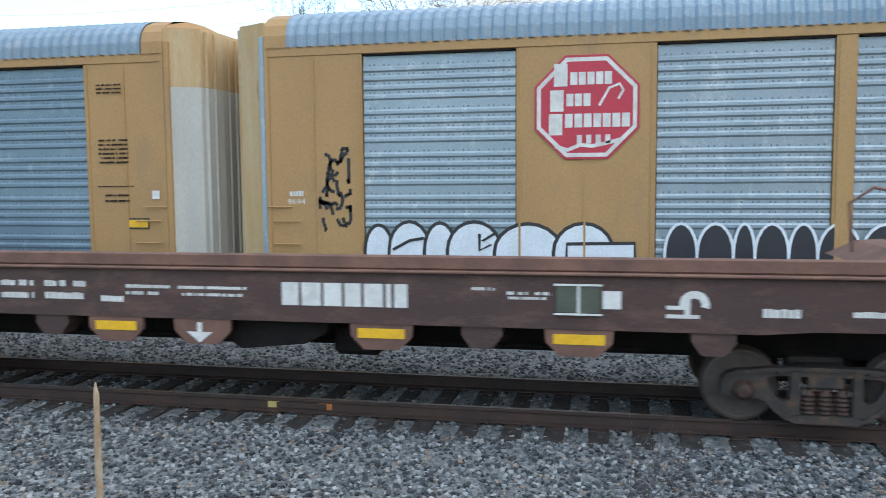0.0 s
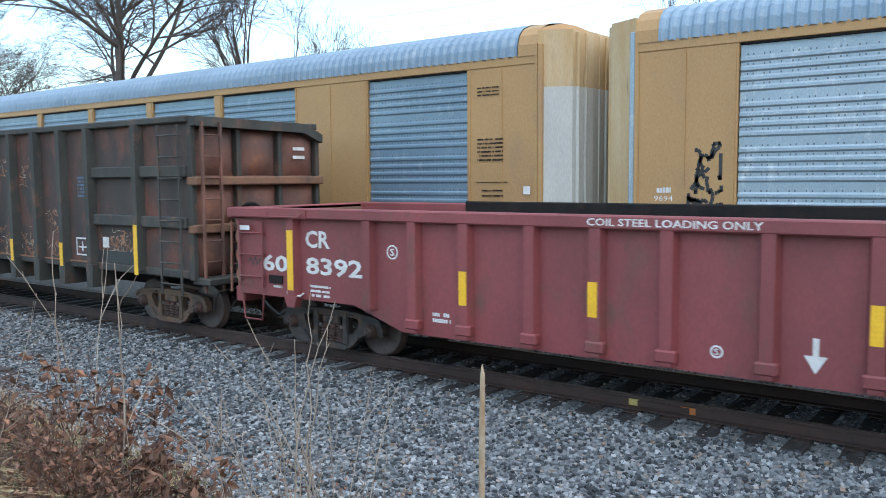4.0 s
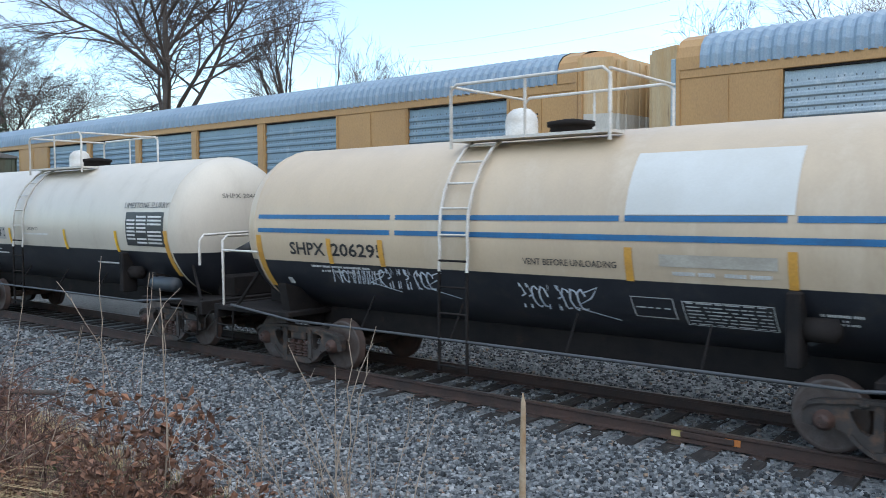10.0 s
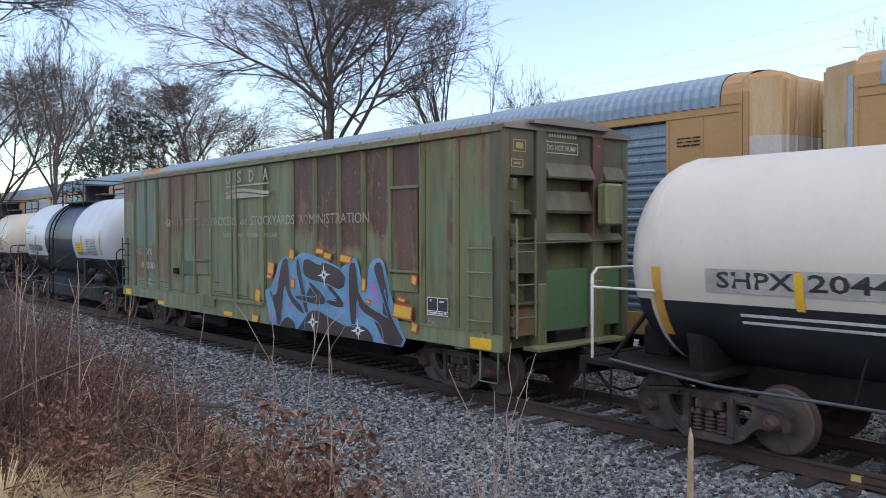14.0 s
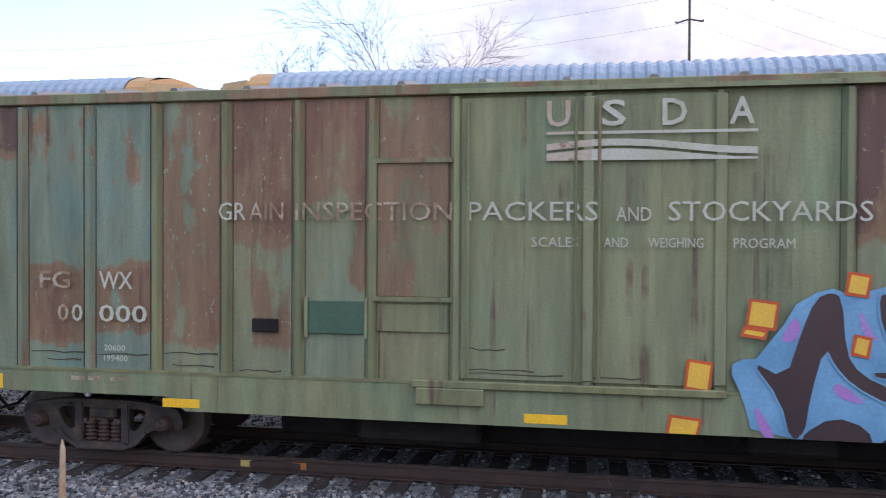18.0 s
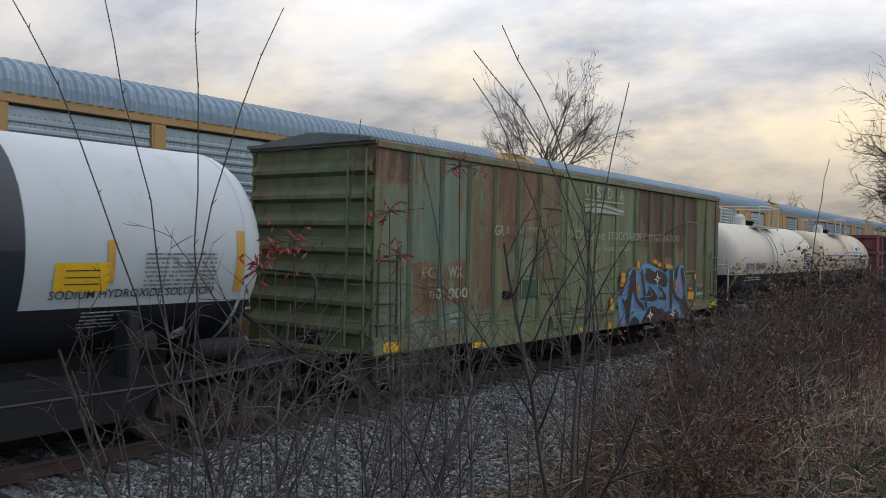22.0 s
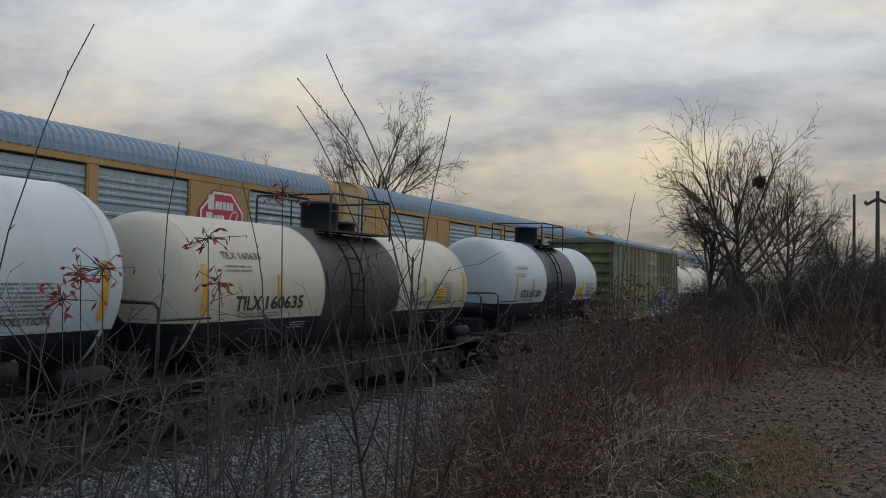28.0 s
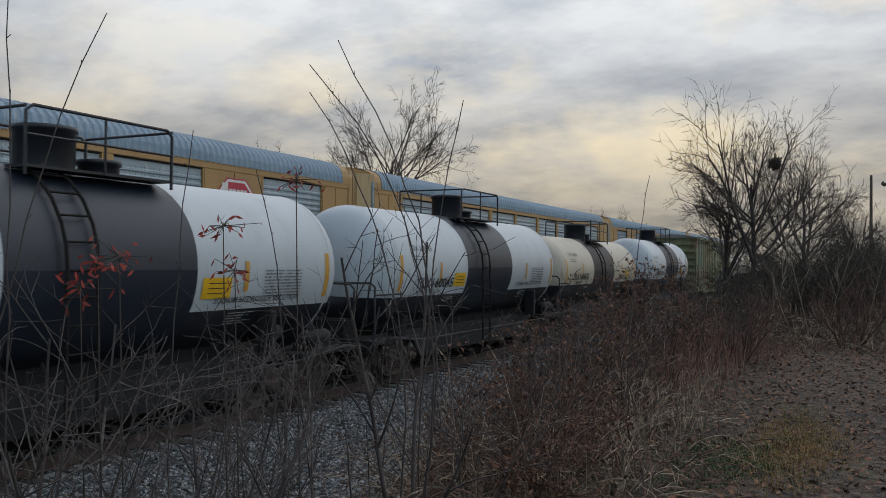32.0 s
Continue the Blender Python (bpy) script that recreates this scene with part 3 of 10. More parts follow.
def add_ladder(car, x0, x1, z0, z1, y, n, material, name="ladder", stiles=True, r=0.014, label=""):
    g = G()
    for i in range(n):
        z = z0 + (z1 - z0) * (i + 0.5) / n
        g.tube([(x0, y + 0.07, z), (x0, y, z), (x1, y, z), (x1, y + 0.07, z)], r, 6)
    if stiles:
        for x in (x0, x1):
            g.box(x - 0.022, x + 0.022, y + 0.005, y + 0.03, z0, z1, 0.004)
    return part(name, g, material, car, label)


def bars(car, rows, y, material, name="stencilled_text"):
    """Small unreadable lines of writing: rows of x0, x1, z, h."""
    g = G()
    rnd = random.Random(len(rows) * 7 + int(abs(rows[0][0]) * 100))
    for x0, x1, z, h in rows:
        x = x0
        while x < x1:
            w = min(h * rnd.uniform(0.5, 0.85), x1 - x)
            if rnd.random() > 0.14:
                strip(g, flat_side(y), x, x + w * 0.86, z, z + h * rnd.choice((1, 1, 0.9)))
            x += w
    ob = part(name, g, material, car)
    ob["kind"] = "stuff"
    return ob


CARS = []


def place_car(car, x0):
    car.location = (x0, Y1, 0)
    CARS.append((car, x0))


# ---- flat wagon ----
M_FLAT = surface_mat("oxide_brown_paint", (0.078, 0.038, 0.031, 1), (0.054, 0.031, 0.026, 1), 1.0, rough=0.65, third=(0.14, 0.075, 0.055, 1), scale3=2.5, lo3=0.5, hi3=0.75, stretch=(0.6, 1, 1.6))
M_FLAT_RUST = surface_mat("rusty_brown_steel", (0.20, 0.10, 0.07, 1), (0.11, 0.06, 0.045, 1), 2.0, rough=0.75)
M_DECK = surface_mat("worn_wooden_deck", (0.10, 0.075, 0.06, 1), (0.07, 0.055, 0.045, 1), 2.0, rough=0.9, stretch=(4, 0.5, 1), bump=0.4)


def build_flat_wagon():
    car = thing("flat_wagon", "oxide-brown steel flat railway wagon with white lettering and yellow reflectors", "railway wagon", "wagons of the moving train")
    h, y = 7.75, -1.52
    g = G()
    for s in (-1, 1):
        poly = [(-h, 1.28), (-h + 1.6, 1.26), (-h + 2.1, 1.22), (h - 2.1, 1.22), (h - 1.6, 1.26), (h, 1.28), (h, 1.80 if s < 0 else 1.62), (-h, 1.80 if s < 0 else 1.62)]
        g.prism(poly, s * 1.5 - 0.015, s * 1.5 + 0.015)
    g.box(-h, h, -1.48, 1.48, 1.45, 1.55, 0.01)
    body = part("side_sill", g, M_FLAT, car, "brown side sill with stencilled lettering")
    part("top_flange", G().box(-h, h, y - 0.06, y + 0.12, 1.795, 1.825, 0.008), M_FLAT_RUST, car, "worn top flange")
    part("side_rail", G().box(-h + 0.9, h - 0.9, y + 0.03, y + 0.1, 1.825, 1.985, 0.02), M_FLAT_RUST, car, "worn brown rail along the deck edge")
    part("deck", G().box(-h + 0.05, h - 0.05, -1.4, 1.4, 1.55, 1.61), M_DECK, car, "worn wooden deck")
    part("centre_sill", G().box(-h, h, -0.25, 0.25, 0.72, 1.7, 0.02), M_STEEL_DARK, car)
    for s in (-1, 1):
        part("end_sill", G().box(s * h - 0.09, s * h + 0.09, -1.52, 1.52, 1.18, 1.78, 0.02), M_FLAT, car)
        part("end_bulkhead", G().prism([(s * (h - 0.9), 1.83), (s * (h - 0.05), 1.83), (s * (h - 0.05), 1.98), (s * (h - 0.25), 2.02), (s * (h - 0.55), 2.0)], -1.1, 1.1), M_FLAT_RUST, car)
        part("stake", G().box(s * (h - 0.42) - 0.09, s * (h - 0.42) + 0.05, -0.55, -0.43, 1.98, 2.5, 0.03).box(s * (h - 0.2) - 0.06, s * (h - 0.2) + 0.05, -0.5, -0.38, 1.98, 2.42, 0.03), M_FLAT_RUST, car)
        part("bent_bar", G().tube([(s * (h - 0.9), -0.1, 1.95), (s * (h - 0.95), -0.1, 2.5), (s * (h - 0.7), -0.1, 2.68), (s * (h - 0.3), -0.1, 2.6), (s * (h - 0.2), -0.1, 2.1)], 0.02, 6), M_FLAT_RUST, car)
    for x in (-5.3, -2.45, 2.8, 5.2):
        w = 0.44
        part("stake_pocket", G().prism([(x - w / 2, 1.24), (x + w / 2, 1.24), (x + w / 2, 1.12), (x + w / 2 - 0.1, 0.98), (x - w / 2 + 0.1, 0.98), (x - w / 2, 1.12)], y + 0.03, y + 0.3), M_FLAT, car)
    part("equipment_box", G().prism([(-0.3, 1.24), (1.0, 1.24), (0.95, 1.05), (0.7, 0.92), (-0.1, 0.84), (-0.28, 0.95)], y + 0.25, y + 0.9), M_STEEL_DARK, car)
    for x in (-4.0, -1.58, -0.47, 1.68, 3.84, 6.3):
        if x < 6:
            part("bracket", G().prism([(x - 0.36, 1.24), (x + 0.36, 1.24), (x + 0.35, 1.08), (x + 0.2, 0.93), (x - 0.2, 0.93), (x - 0.35, 1.08)], y + 0.015, y + 0.06), M_FLAT_RUST, car, "worn brown bracket plate")
        if x in (-0.47, 6.3):
            continue
        part("reflector", strip(G(), flat_side(y + 0.008), x - 0.27, x + 0.27, 1.06, 1.17), M_YELLOW, car, "yellow reflector strip")
    g = G().add([(-0.53, y + 0.008, 1.18), (-0.47, y + 0.008, 1.18), (-0.47, y + 0.008, 1.06), (-0.53, y + 0.008, 1.06)], [(0, 1, 2, 3)])
    g.add([(-0.66, y + 0.008, 1.07), (-0.34, y + 0.008, 1.07), (-0.5, y + 0.008, 0.94)], [(0, 1, 2)])
    part("painted_arrow", g, M_WHITE, car, "white painted arrow")
    part("reflector", strip(G(), flat_side(y - 0.004), -h + 0.2, -h + 0.58, 1.44, 1.62), M_YELLOW, car, "yellow reflector strip")
    s = flat_side(y - 0.003)
    lettering("CR", -6.16, 1.42, 0.26, s, car, M_WHITE, width=0.5, bold=0.02)
    lettering("602299", -5.58, 1.42, 0.26, s, car, M_WHITE, width=2.04, bold=0.02)
    x = 0.53
    for w in (0.2, 0.23, 0.21, 0.19, 0.22, 0.06, 0.15):
        part("owner_mark", strip(G(), s, x, x + w, 1.41, 1.67), M_WHITE, car, "plain white block of the owner's mark")
        x += w + 0.033
    g = G()
    for i in range(9):
        a0, a1 = math.pi * (1.05 - i / 8), math.pi * (1.05 - (i + 1) / 8)
        g.add([s(5.0 + r * math.cos(a), 1.51 + r * math.sin(a)) for r, a in ((0.07, a0), (0.15, a0), (0.15, a1), (0.07, a1))], [(0, 1, 2, 3)])
    strip(g, s, 4.72, 5.05, 1.37, 1.41), strip(g, s, 4.72, 4.95, 1.46, 1.5), strip(g, s, 4.9, 4.96, 1.41, 1.58)
    part("emblem", g, M_WHITE, car)
    bars(car, [(-3.1, -2.65, 1.57, 0.07), (-2.55, -1.95, 1.57, 0.07), (-3.1, -2.65, 1.42, 0.07), (-2.5, -1.98, 1.42, 0.08), (-1.75, -1.45, 1.4, 0.07), (-1.42, -0.85, 1.57, 0.04), (-1.42, -1.0, 1.49, 0.04),
               (-0.75, 0.1, 1.57, 0.035), (-0.7, 0.05, 1.49, 0.035), (3.08, 3.55, 1.58, 0.035), (2.7, 2.95, 1.62, 0.035), (3.1, 3.5, 1.53, 0.03), (5.66, 6.02, 1.4, 0.09), (6.5, 7.1, 1.42, 0.06)], y - 0.003, M_WHITE)
    part("round_stencil", ring(flat_side(y - 0.003), -3.3, 1.53, 0.085, 0.11), M_WHITE, car)
    lettering("R", -3.35, 1.48, 0.1, flat_side(y - 0.003), car, M_WHITE, width=0.09, bold=0.012)
    win = part("tag_board", G().box(3.6, 4.06, y - 0.03, y, 1.40, 1.7, 0.008), surface_mat("olive_tag_board", (0.09, 0.10, 0.075, 1), None, 3.0, rough=0.5), car, "dark olive tag board")
    part("tag_board_frame", G().box(3.58, 4.08, y - 0.045, y - 0.03, 1.69, 1.71).box(3.58, 4.08, y - 0.045, y - 0.03, 1.38, 1.40).box(3.82, 3.85, y - 0.045, y - 0.03, 1.40, 1.69), M_WHITE, win)
    part("tag", strip(G(), flat_side(y - 0.012), 4.08, 4.27, 1.45, 1.64), M_WHITE, car)
    for x in (-6.4, 6.4):
        add_truck(car, x)
    for s in (-1, 1):
        add_coupler(car, s * (h + 0.05), s)
        part("sill_step", G().tube([(s * (h - 0.15), y, 1.25), (s * (h - 0.15), y - 0.02, 0.62), (s * (h - 0.6), y - 0.02, 0.62), (s * (h - 0.6), y, 1.25)], 0.018, 6), M_STEEL_DARK, car)
    part("brake_rigging", G().box(0.9, 1.5, -0.9, -0.4, 0.72, 1.1, 0.06).tube([(-3, -0.6, 0.85), (4.5, -0.6, 0.85)], 0.02, 6).box(-1.2, 0.2, -0.8, -0.3, 0.8, 1.15, 0.06), M_STEEL_DARK, car)
    place_car(car, -4.05)


build_flat_wagon()

# ---- low red gondola ----
M_RED = surface_mat("faded_red_paint", (0.24, 0.055, 0.055, 1), (0.17, 0.042, 0.042, 1), 0.8, rough=0.6, third=(0.13, 0.06, 0.045, 1), scale3=2.2, lo3=0.56, hi3=0.72, stretch=(1, 1, 0.5))
M_RED_DARK = surface_mat("dirty_inside_steel", (0.07, 0.05, 0.04, 1), (0.05, 0.04, 0.035, 1), 2.0, rough=0.85)
M_RED_END = surface_mat("rusty_red_steel", (0.26, 0.09, 0.06, 1), (0.20, 0.12, 0.08, 1), 2.0, rough=0.75, third=(0.12, 0.06, 0.04, 1), scale3=3, stretch=(1, 1, 3))


def rivet_column(x, y, z0, z1, n, r=0.013):
    g = G()
    for i in range(n):
        z = z0 + (z1 - z0) * i / (n - 1)
        g.add([(x - r, y, z - r), (x + r, y, z - r), (x + r, y, z + r), (x - r, y, z + r), (x, y - 0.014, z)], [(0, 1, 4), (1, 2, 4), (2, 3, 4), (3, 0, 4)])
    return g


def build_gondola():
    car = thing("gondola", "faded red low-sided steel gondola wagon with white lettering", "railway wagon", "wagons of the moving train")
    h, y = 7.85, -1.50
    for s in (-1, 1):
        poly = [(-h, 1.0), (-h + 2.5, 1.0), (-h + 3.4, 0.70), (h - 3.4, 0.70), (h - 2.5, 1.0), (h, 1.0), (h, 2.24), (-h, 2.24)]
        part("side_wall", G().prism(poly, s * 1.5 - 0.01, s * 1.5 + 0.01), M_RED, car, "faded red side sheet")
        part("top_chord", G().box(-h - 0.05, h + 0.05, s * 1.53 - 0.1, s * 1.53 + 0.1, 2.22, 2.38, 0.02), M_RED, car, "dented red top chord")
        if s > 0:
            part("inner_liner", G().box(-5.4, h - 0.1, 1.36, 1.42, 2.0, 2.42, 0.02), M_STEEL_DARK, car, "blackened inner liner")
    part("floor_pan", G().box(-h, h, -1.48, 1.48, 1.05, 1.12), M_RED_DARK, car)
    part("load_lining", G().box(-h + 0.1, h - 0.1, 1.44, 1.47, 1.12, 2.36).box(-h + 0.1, h - 0.1, -1.47, -1.44, 1.12, 2.30), M_RED_DARK, car)
    for x in (-6.54, -5.02, -4.21, -3.37, -2.4, -1.53, -0.68, 0.38, 1.38, 2.24, 3.09, 4.01, 4.86, 6.23):
        zb = 0.74 if abs(x) < h - 3.2 else 0.98
        g = G().prism([(x - 0.11, y - 0.012), (x - 0.07, y - 0.12), (x + 0.07, y - 0.12), (x + 0.11, y - 0.012)], zb, 2.23, "z")
        part("side_post", g, M_RED, car)
        if abs(x) < h - 3.2:
            part("post_gusset", G().box(x - 0.12, x + 0.12, y - 0.14, y, 0.78, 0.92, 0.02), M_RED, car)
        elif abs(x) > 6:
            part("post_foot", G().prism([(x - 0.14, 1.05), (x + 0.14, 1.05), (x + 0.08, 0.88), (x - 0.08, 0.88)], y - 0.13, y), M_RED, car)
    for x in (-6.65, 6.3):
        g = G().box(x - 0.42, x + 0.48, y - 0.145, y - 0.132, 2.23, 2.37)
        part("chord_patch", g, M_RED, car, "welded patch on the top chord")
        part("grab_iron", G().tube([(x - 0.36, y - 0.16, 2.3), (x - 0.33, y - 0.19, 2.25), (x + 0.38, y - 0.19, 2.25), (x + 0.41, y - 0.16, 2.3)], 0.012, 6), M_RED, car)
    for s in (-1, 1):
        part("corner_rivet_row", rivet_column(s * (h - 0.05), y - 0.012, 1.05, 2.2, 15), M_RED, car)["kind"] = "stuff"
        part("lift_handle", G().tube([(s * (h - 1.15), y - 0.03, 1.1), (s * (h - 1.2), y - 0.06, 1.05), (s * (h - 1.45), y - 0.06, 1.05), (s * (h - 1.5), y - 0.03, 1.1)], 0.016, 6), M_WHITE, car, "white lifting handle")
    for s in (-1, 1):
        g = G()
        for k in range(4):
            z = 1.15 + k * 0.3
            g.prism([(s * h, z), (s * (h + 0.1), z + 0.06), (s * (h + 0.13), z + 0.14), (s * (h + 0.1), z + 0.23), (s * h, z + 0.29)], -1.46, 1.46)
        g.box(s * h - 0.03, s * h + 0.03, -1.5, 1.5, 1.0, 2.3)
        part("end_wall", g, M_RED_END, car, "rusty corrugated end sheet")
        part("end_chord", G().box(min(s * h, s * (h + 0.16)), max(s * h, s * (h + 0.16)), -1.6, 1.6, 2.2, 2.37, 0.02), M_RED, car)
        add_ladder(car, s * h - s * 0.1, s * h - s * 0.62, 1.12, 2.15, y - 0.08, 3, M_RED, label="red side ladder")
        part("end_ladder", G().tube([(s * (h + 0.16), -1.1, 2.15), (s * (h + 0.2), -1.1, 1.0)], 0.02, 6).tube([(s * (h + 0.16), -1.5, 2.15), (s * (h + 0.2), -1.5, 1.0)], 0.02, 6)
             .tube([(s * (h + 0.18), -1.1, 1.8), (s * (h + 0.18), -1.5, 1.8)], 0.014, 6).tube([(s * (h + 0.18), -1.1, 1.45), (s * (h + 0.18), -1.5, 1.45)], 0.014, 6), M_RED_END, car)
        part("sill_step", G().tube([(s * (h - 0.1), y - 0.02, 1.0), (s * (h - 0.14), y - 0.02, 0.6), (s * (h - 0.55), y - 0.02, 0.6), (s * (h - 0.6), y - 0.02, 1.0)], 0.016, 6), M_RED, car)
        part("end_sill", G().box(s * h - 0.1, s * h + 0.1, -1.5, 1.5, 0.85, 1.1, 0.02), M_RED, car)
        add_coupler(car, s * (h + 0.12), s)
        add_truck(car, s * 6.3)
    part("centre_sill", G().box(-h, h, -0.3, 0.3, 0.72, 1.05, 0.02).box(-3, 3, -1.2, 1.2, 0.72, 1.04), M_STEEL_DARK, car)
    st = flat_side(y - 0.124)
    for x, z0, z1, w in ((-6.54, 1.14, 2.05, 0.13), (-3.37, 1.18, 1.62, 0.12), (-1.55, 1.2, 1.61, 0.12), (1.38, 1.2, 1.59, 0.12), (3.09, 1.17, 1.6, 0.12), (6.23, 1.12, 2.05, 0.13)):
        part("reflector", strip(G(), st, x - w / 2, x + w / 2, z0, z1), M_YELLOW, car, "yellow reflector strip")
    s2 = flat_side(y - 0.015)
    lettering("CR", -6.31, 1.79, 0.26, s2, car, M_WHITE, width=0.5, bold=0.025)
    lettering("60", -7.27, 1.39, 0.26, s2, car, M_WHITE, width=0.57, bold=0.025)
    lettering("8392", -6.31, 1.39, 0.26, s2, car, M_WHITE, width=1.14, bold=0.025)
    g = G()
    for i in range(9):
        a0, a1 = math.pi * (1.15 - i / 8), math.pi * (1.15 - (i + 1) / 8)
        g.add([s2(5.44 + r * math.cos(a), 1.66 + r * math.sin(a)) for r, a in ((0.13, a0), (0.24, a0), (0.24, a1), (0.13, a1))], [(0, 1, 2, 3)])
    strip(g, s2, 5.03, 5.67, 1.49, 1.55), strip(g, s2, 5.03, 5.36, 1.62, 1.67), strip(g, s2, 5.33, 5.41, 1.55, 1.76)
    part("emblem", g, M_WHITE, car)
    bars(car, [(5.05, 5.63, 1.96, 0.1), (-3.93, -3.63, 0.98, 0.05), (-3.93, -3.63, 0.9, 0.05), (-6.25, -5.8, 1.2, 0.035), (-6.22, -5.83, 1.13, 0.035), (-6.2, -5.82, 1.06, 0.04), (-7.05, -6.83, 1.14, 0.035), (6.68, 7.1, 1.98, 0.05),
               (5.05, 5.5, 1.1, 0.05), (3.5, 3.8, 0.9, 0.06), (2.0, 2.16, 1.15, 0.1)], y - 0.016, M_WHITE)
    part("data_panel", G().box(5.62, 6.1, y - 0.02, y - 0.012, 1.35, 1.59), M_BLACK, car, "black data panel with white border")
    bars(car, [(5.64, 6.08, 1.555, 0.015), (5.64, 6.08, 1.37, 0.015), (5.66, 5.84, 1.44, 0.07), (5.9, 6.06, 1.44, 0.07)], y - 0.024, M_WHITE)
    part("data_plate", G().box(-7.12, -6.82, y - 0.03, y - 0.012, 1.2, 1.33), M_STEEL_DARK, car, "small grey builder's plate")
    part("tag", G().box(-7.72, -7.5, y - 0.08, y - 0.07, 2.02, 2.09), M_WHITE, car, "white paper tag")
    for x, z, r in ((-4.62, 1.8, 0.1), (-0.15, 0.95, 0.07), (1.8, 0.98, 0.07)):
        lettering("S", x - r * 0.4, z - r * 0.5, r, s2, car, M_WHITE, width=r * 0.75)
        part("round_stencil", ring(s2, x, z, r - 0.02, r), M_WHITE, car)
    g = G().add([s2(a, b) for a, b in ((0.8, 1.0), (0.86, 1.0), (0.86, 1.2), (0.8, 1.2))], [(0, 1, 2, 3)]).add([s2(a, b) for a, b in ((0.72, 1.02), (0.83, 0.84), (0.94, 1.02))], [(0, 1, 2)])
    part("arrow_stencil", g, M_WHITE, car)
    lettering("647", 6.66, 1.1, 0.12, s2, car, M_WHITE, width=0.3)
    scribble_dark = [(-7.62, 1.5), (-7.55, 1.58), (-7.5, 1.46), (-7.44, 1.6), (-7.4, 1.47), (-7.33, 1.57), (-7.3, 1.48)]
    g = G()
    for (xa, za), (xb, zb2) in zip(scribble_dark, scribble_dark[1:]):
        g.add([s2(xa - 0.012, za), s2(xa + 0.012, za), s2(xb + 0.012, zb2), s2(xb - 0.012, zb2)], [(0, 1, 2, 3)])
    part("black_scrawl", g, M_BLACK, car)
    lettering("COIL STEEL LOADING ONLY", -1.62, 2.26, 0.085, flat_side(-1.634), car, M_WHITE, width=1.95)
    place_car(car, -20.9)


build_gondola()

# ---- high rusty scrap gondola ----
M_SCRAP = surface_mat("rust_stained_sheet", (0.075, 0.045, 0.036, 1), (0.042, 0.036, 0.032, 1), 0.9, rough=0.75, third=(0.145, 0.058, 0.038, 1), scale3=2.3, lo3=0.48, hi3=0.68, stretch=(1, 1, 0.5), bump=0.45, detail=12.0)
M_SCRAP_POST = surface_mat("grey_olive_steel", (0.058, 0.056, 0.047, 1), (0.036, 0.034, 0.029, 1), 1.6, rough=0.75, third=(0.115, 0.066, 0.042, 1), scale3=3.5, lo3=0.54, hi3=0.68, stretch=(1, 1, 0.5))
M_SCRAP_RED = surface_mat("faded_crimson_paint", (0.23, 0.05, 0.055, 1), (0.15, 0.045, 0.045, 1), 1.6, rough=0.7, third=(0.07, 0.04, 0.035, 1), scale3=3.2, lo3=0.56, hi3=0.68, stretch=(1, 1, 0.4))
M_SCRAP_END = surface_mat("rusty_end_sheet", (0.21, 0.09, 0.06, 1), (0.085, 0.05, 0.04, 1), 1.2, rough=0.8, third=(0.25, 0.10, 0.05, 1), scale3=3, bump=0.4)
M_SCRAP_BEAM = surface_mat("orange_brown_rust", (0.22, 0.11, 0.06, 1), (0.14, 0.075, 0.045, 1), 2.0, rough=0.8, third=(0.10, 0.06, 0.045, 1), scale3=4)
M_SCRATCH = surface_mat("rust_orange_scrapes", (0.24, 0.09, 0.04, 1), (0.34, 0.17, 0.09, 1), 4.0, rough=0.8)
M_SCRATCH_PALE = surface_mat("pale_scraped_paint", (0.50, 0.42, 0.32, 1), (0.36, 0.27, 0.2, 1), 4.0, rough=0.8)
M_GREEN_MARK = surface_mat("green_marking", (0.03, 0.30, 0.20, 1), (0.05, 0.24, 0.17, 1), 3.0, rough=0.6)


def scribble(car, surface, x, z, w, h, material, seed, n=6, r=0.012, name="scratch_marks", knots=7):
    """Thin painted strokes, as loose handwriting."""
    rnd = random.Random(seed)
    g = G()
    for _ in range(n):
        cx, cz = x + rnd.uniform(0.1, 0.9) * w, z + rnd.uniform(0.2, 0.8) * h
        a, rr = rnd.uniform(0, 6.3), rnd.uniform(0.25, 0.5)
        pts = []
        for k in range(knots):
            a += rnd.uniform(0.3, 1.1) * rnd.choice((1, 1, -1))
            cx += math.cos(a) * w * rr * 0.28
            cz += math.sin(a) * h * rr * 0.33
            pts.append((min(max(cx, x), x + w), min(max(cz, z), z + h)))
        for (x0, z0), (x1, z1) in zip(pts, pts[1:]):
            d = math.hypot(x1 - x0, z1 - z0) or 1
            nx, nz = -(z1 - z0) / d * r, (x1 - x0) / d * r
            g.add([surface(x0 + nx, z0 + nz), surface(x1 + nx, z1 + nz), surface(x1 - nx, z1 - nz), surface(x0 - nx, z0 - nz)], [(0, 1, 2, 3)])
    ob = part(name, g, material, car)
    ob["kind"] = "stuff"
    return ob


M_CHALK = surface_mat("chalky_worn_letters", (0.46, 0.46, 0.42, 1), (0.34, 0.34, 0.30, 1), 5.0, rough=0.8, third=(0.14, 0.13, 0.12, 1), scale3=9.0, lo3=0.6, hi3=0.68)
M_PATCH_GREEN = surface_mat("pale_mint_paint", (0.42, 0.55, 0.48, 1), None, 3.0, rough=0.7)


def blob_g(pts, surface, x):
    return G().add([surface(x + a, b) for a, b in pts], [tuple(range(len(pts)))])


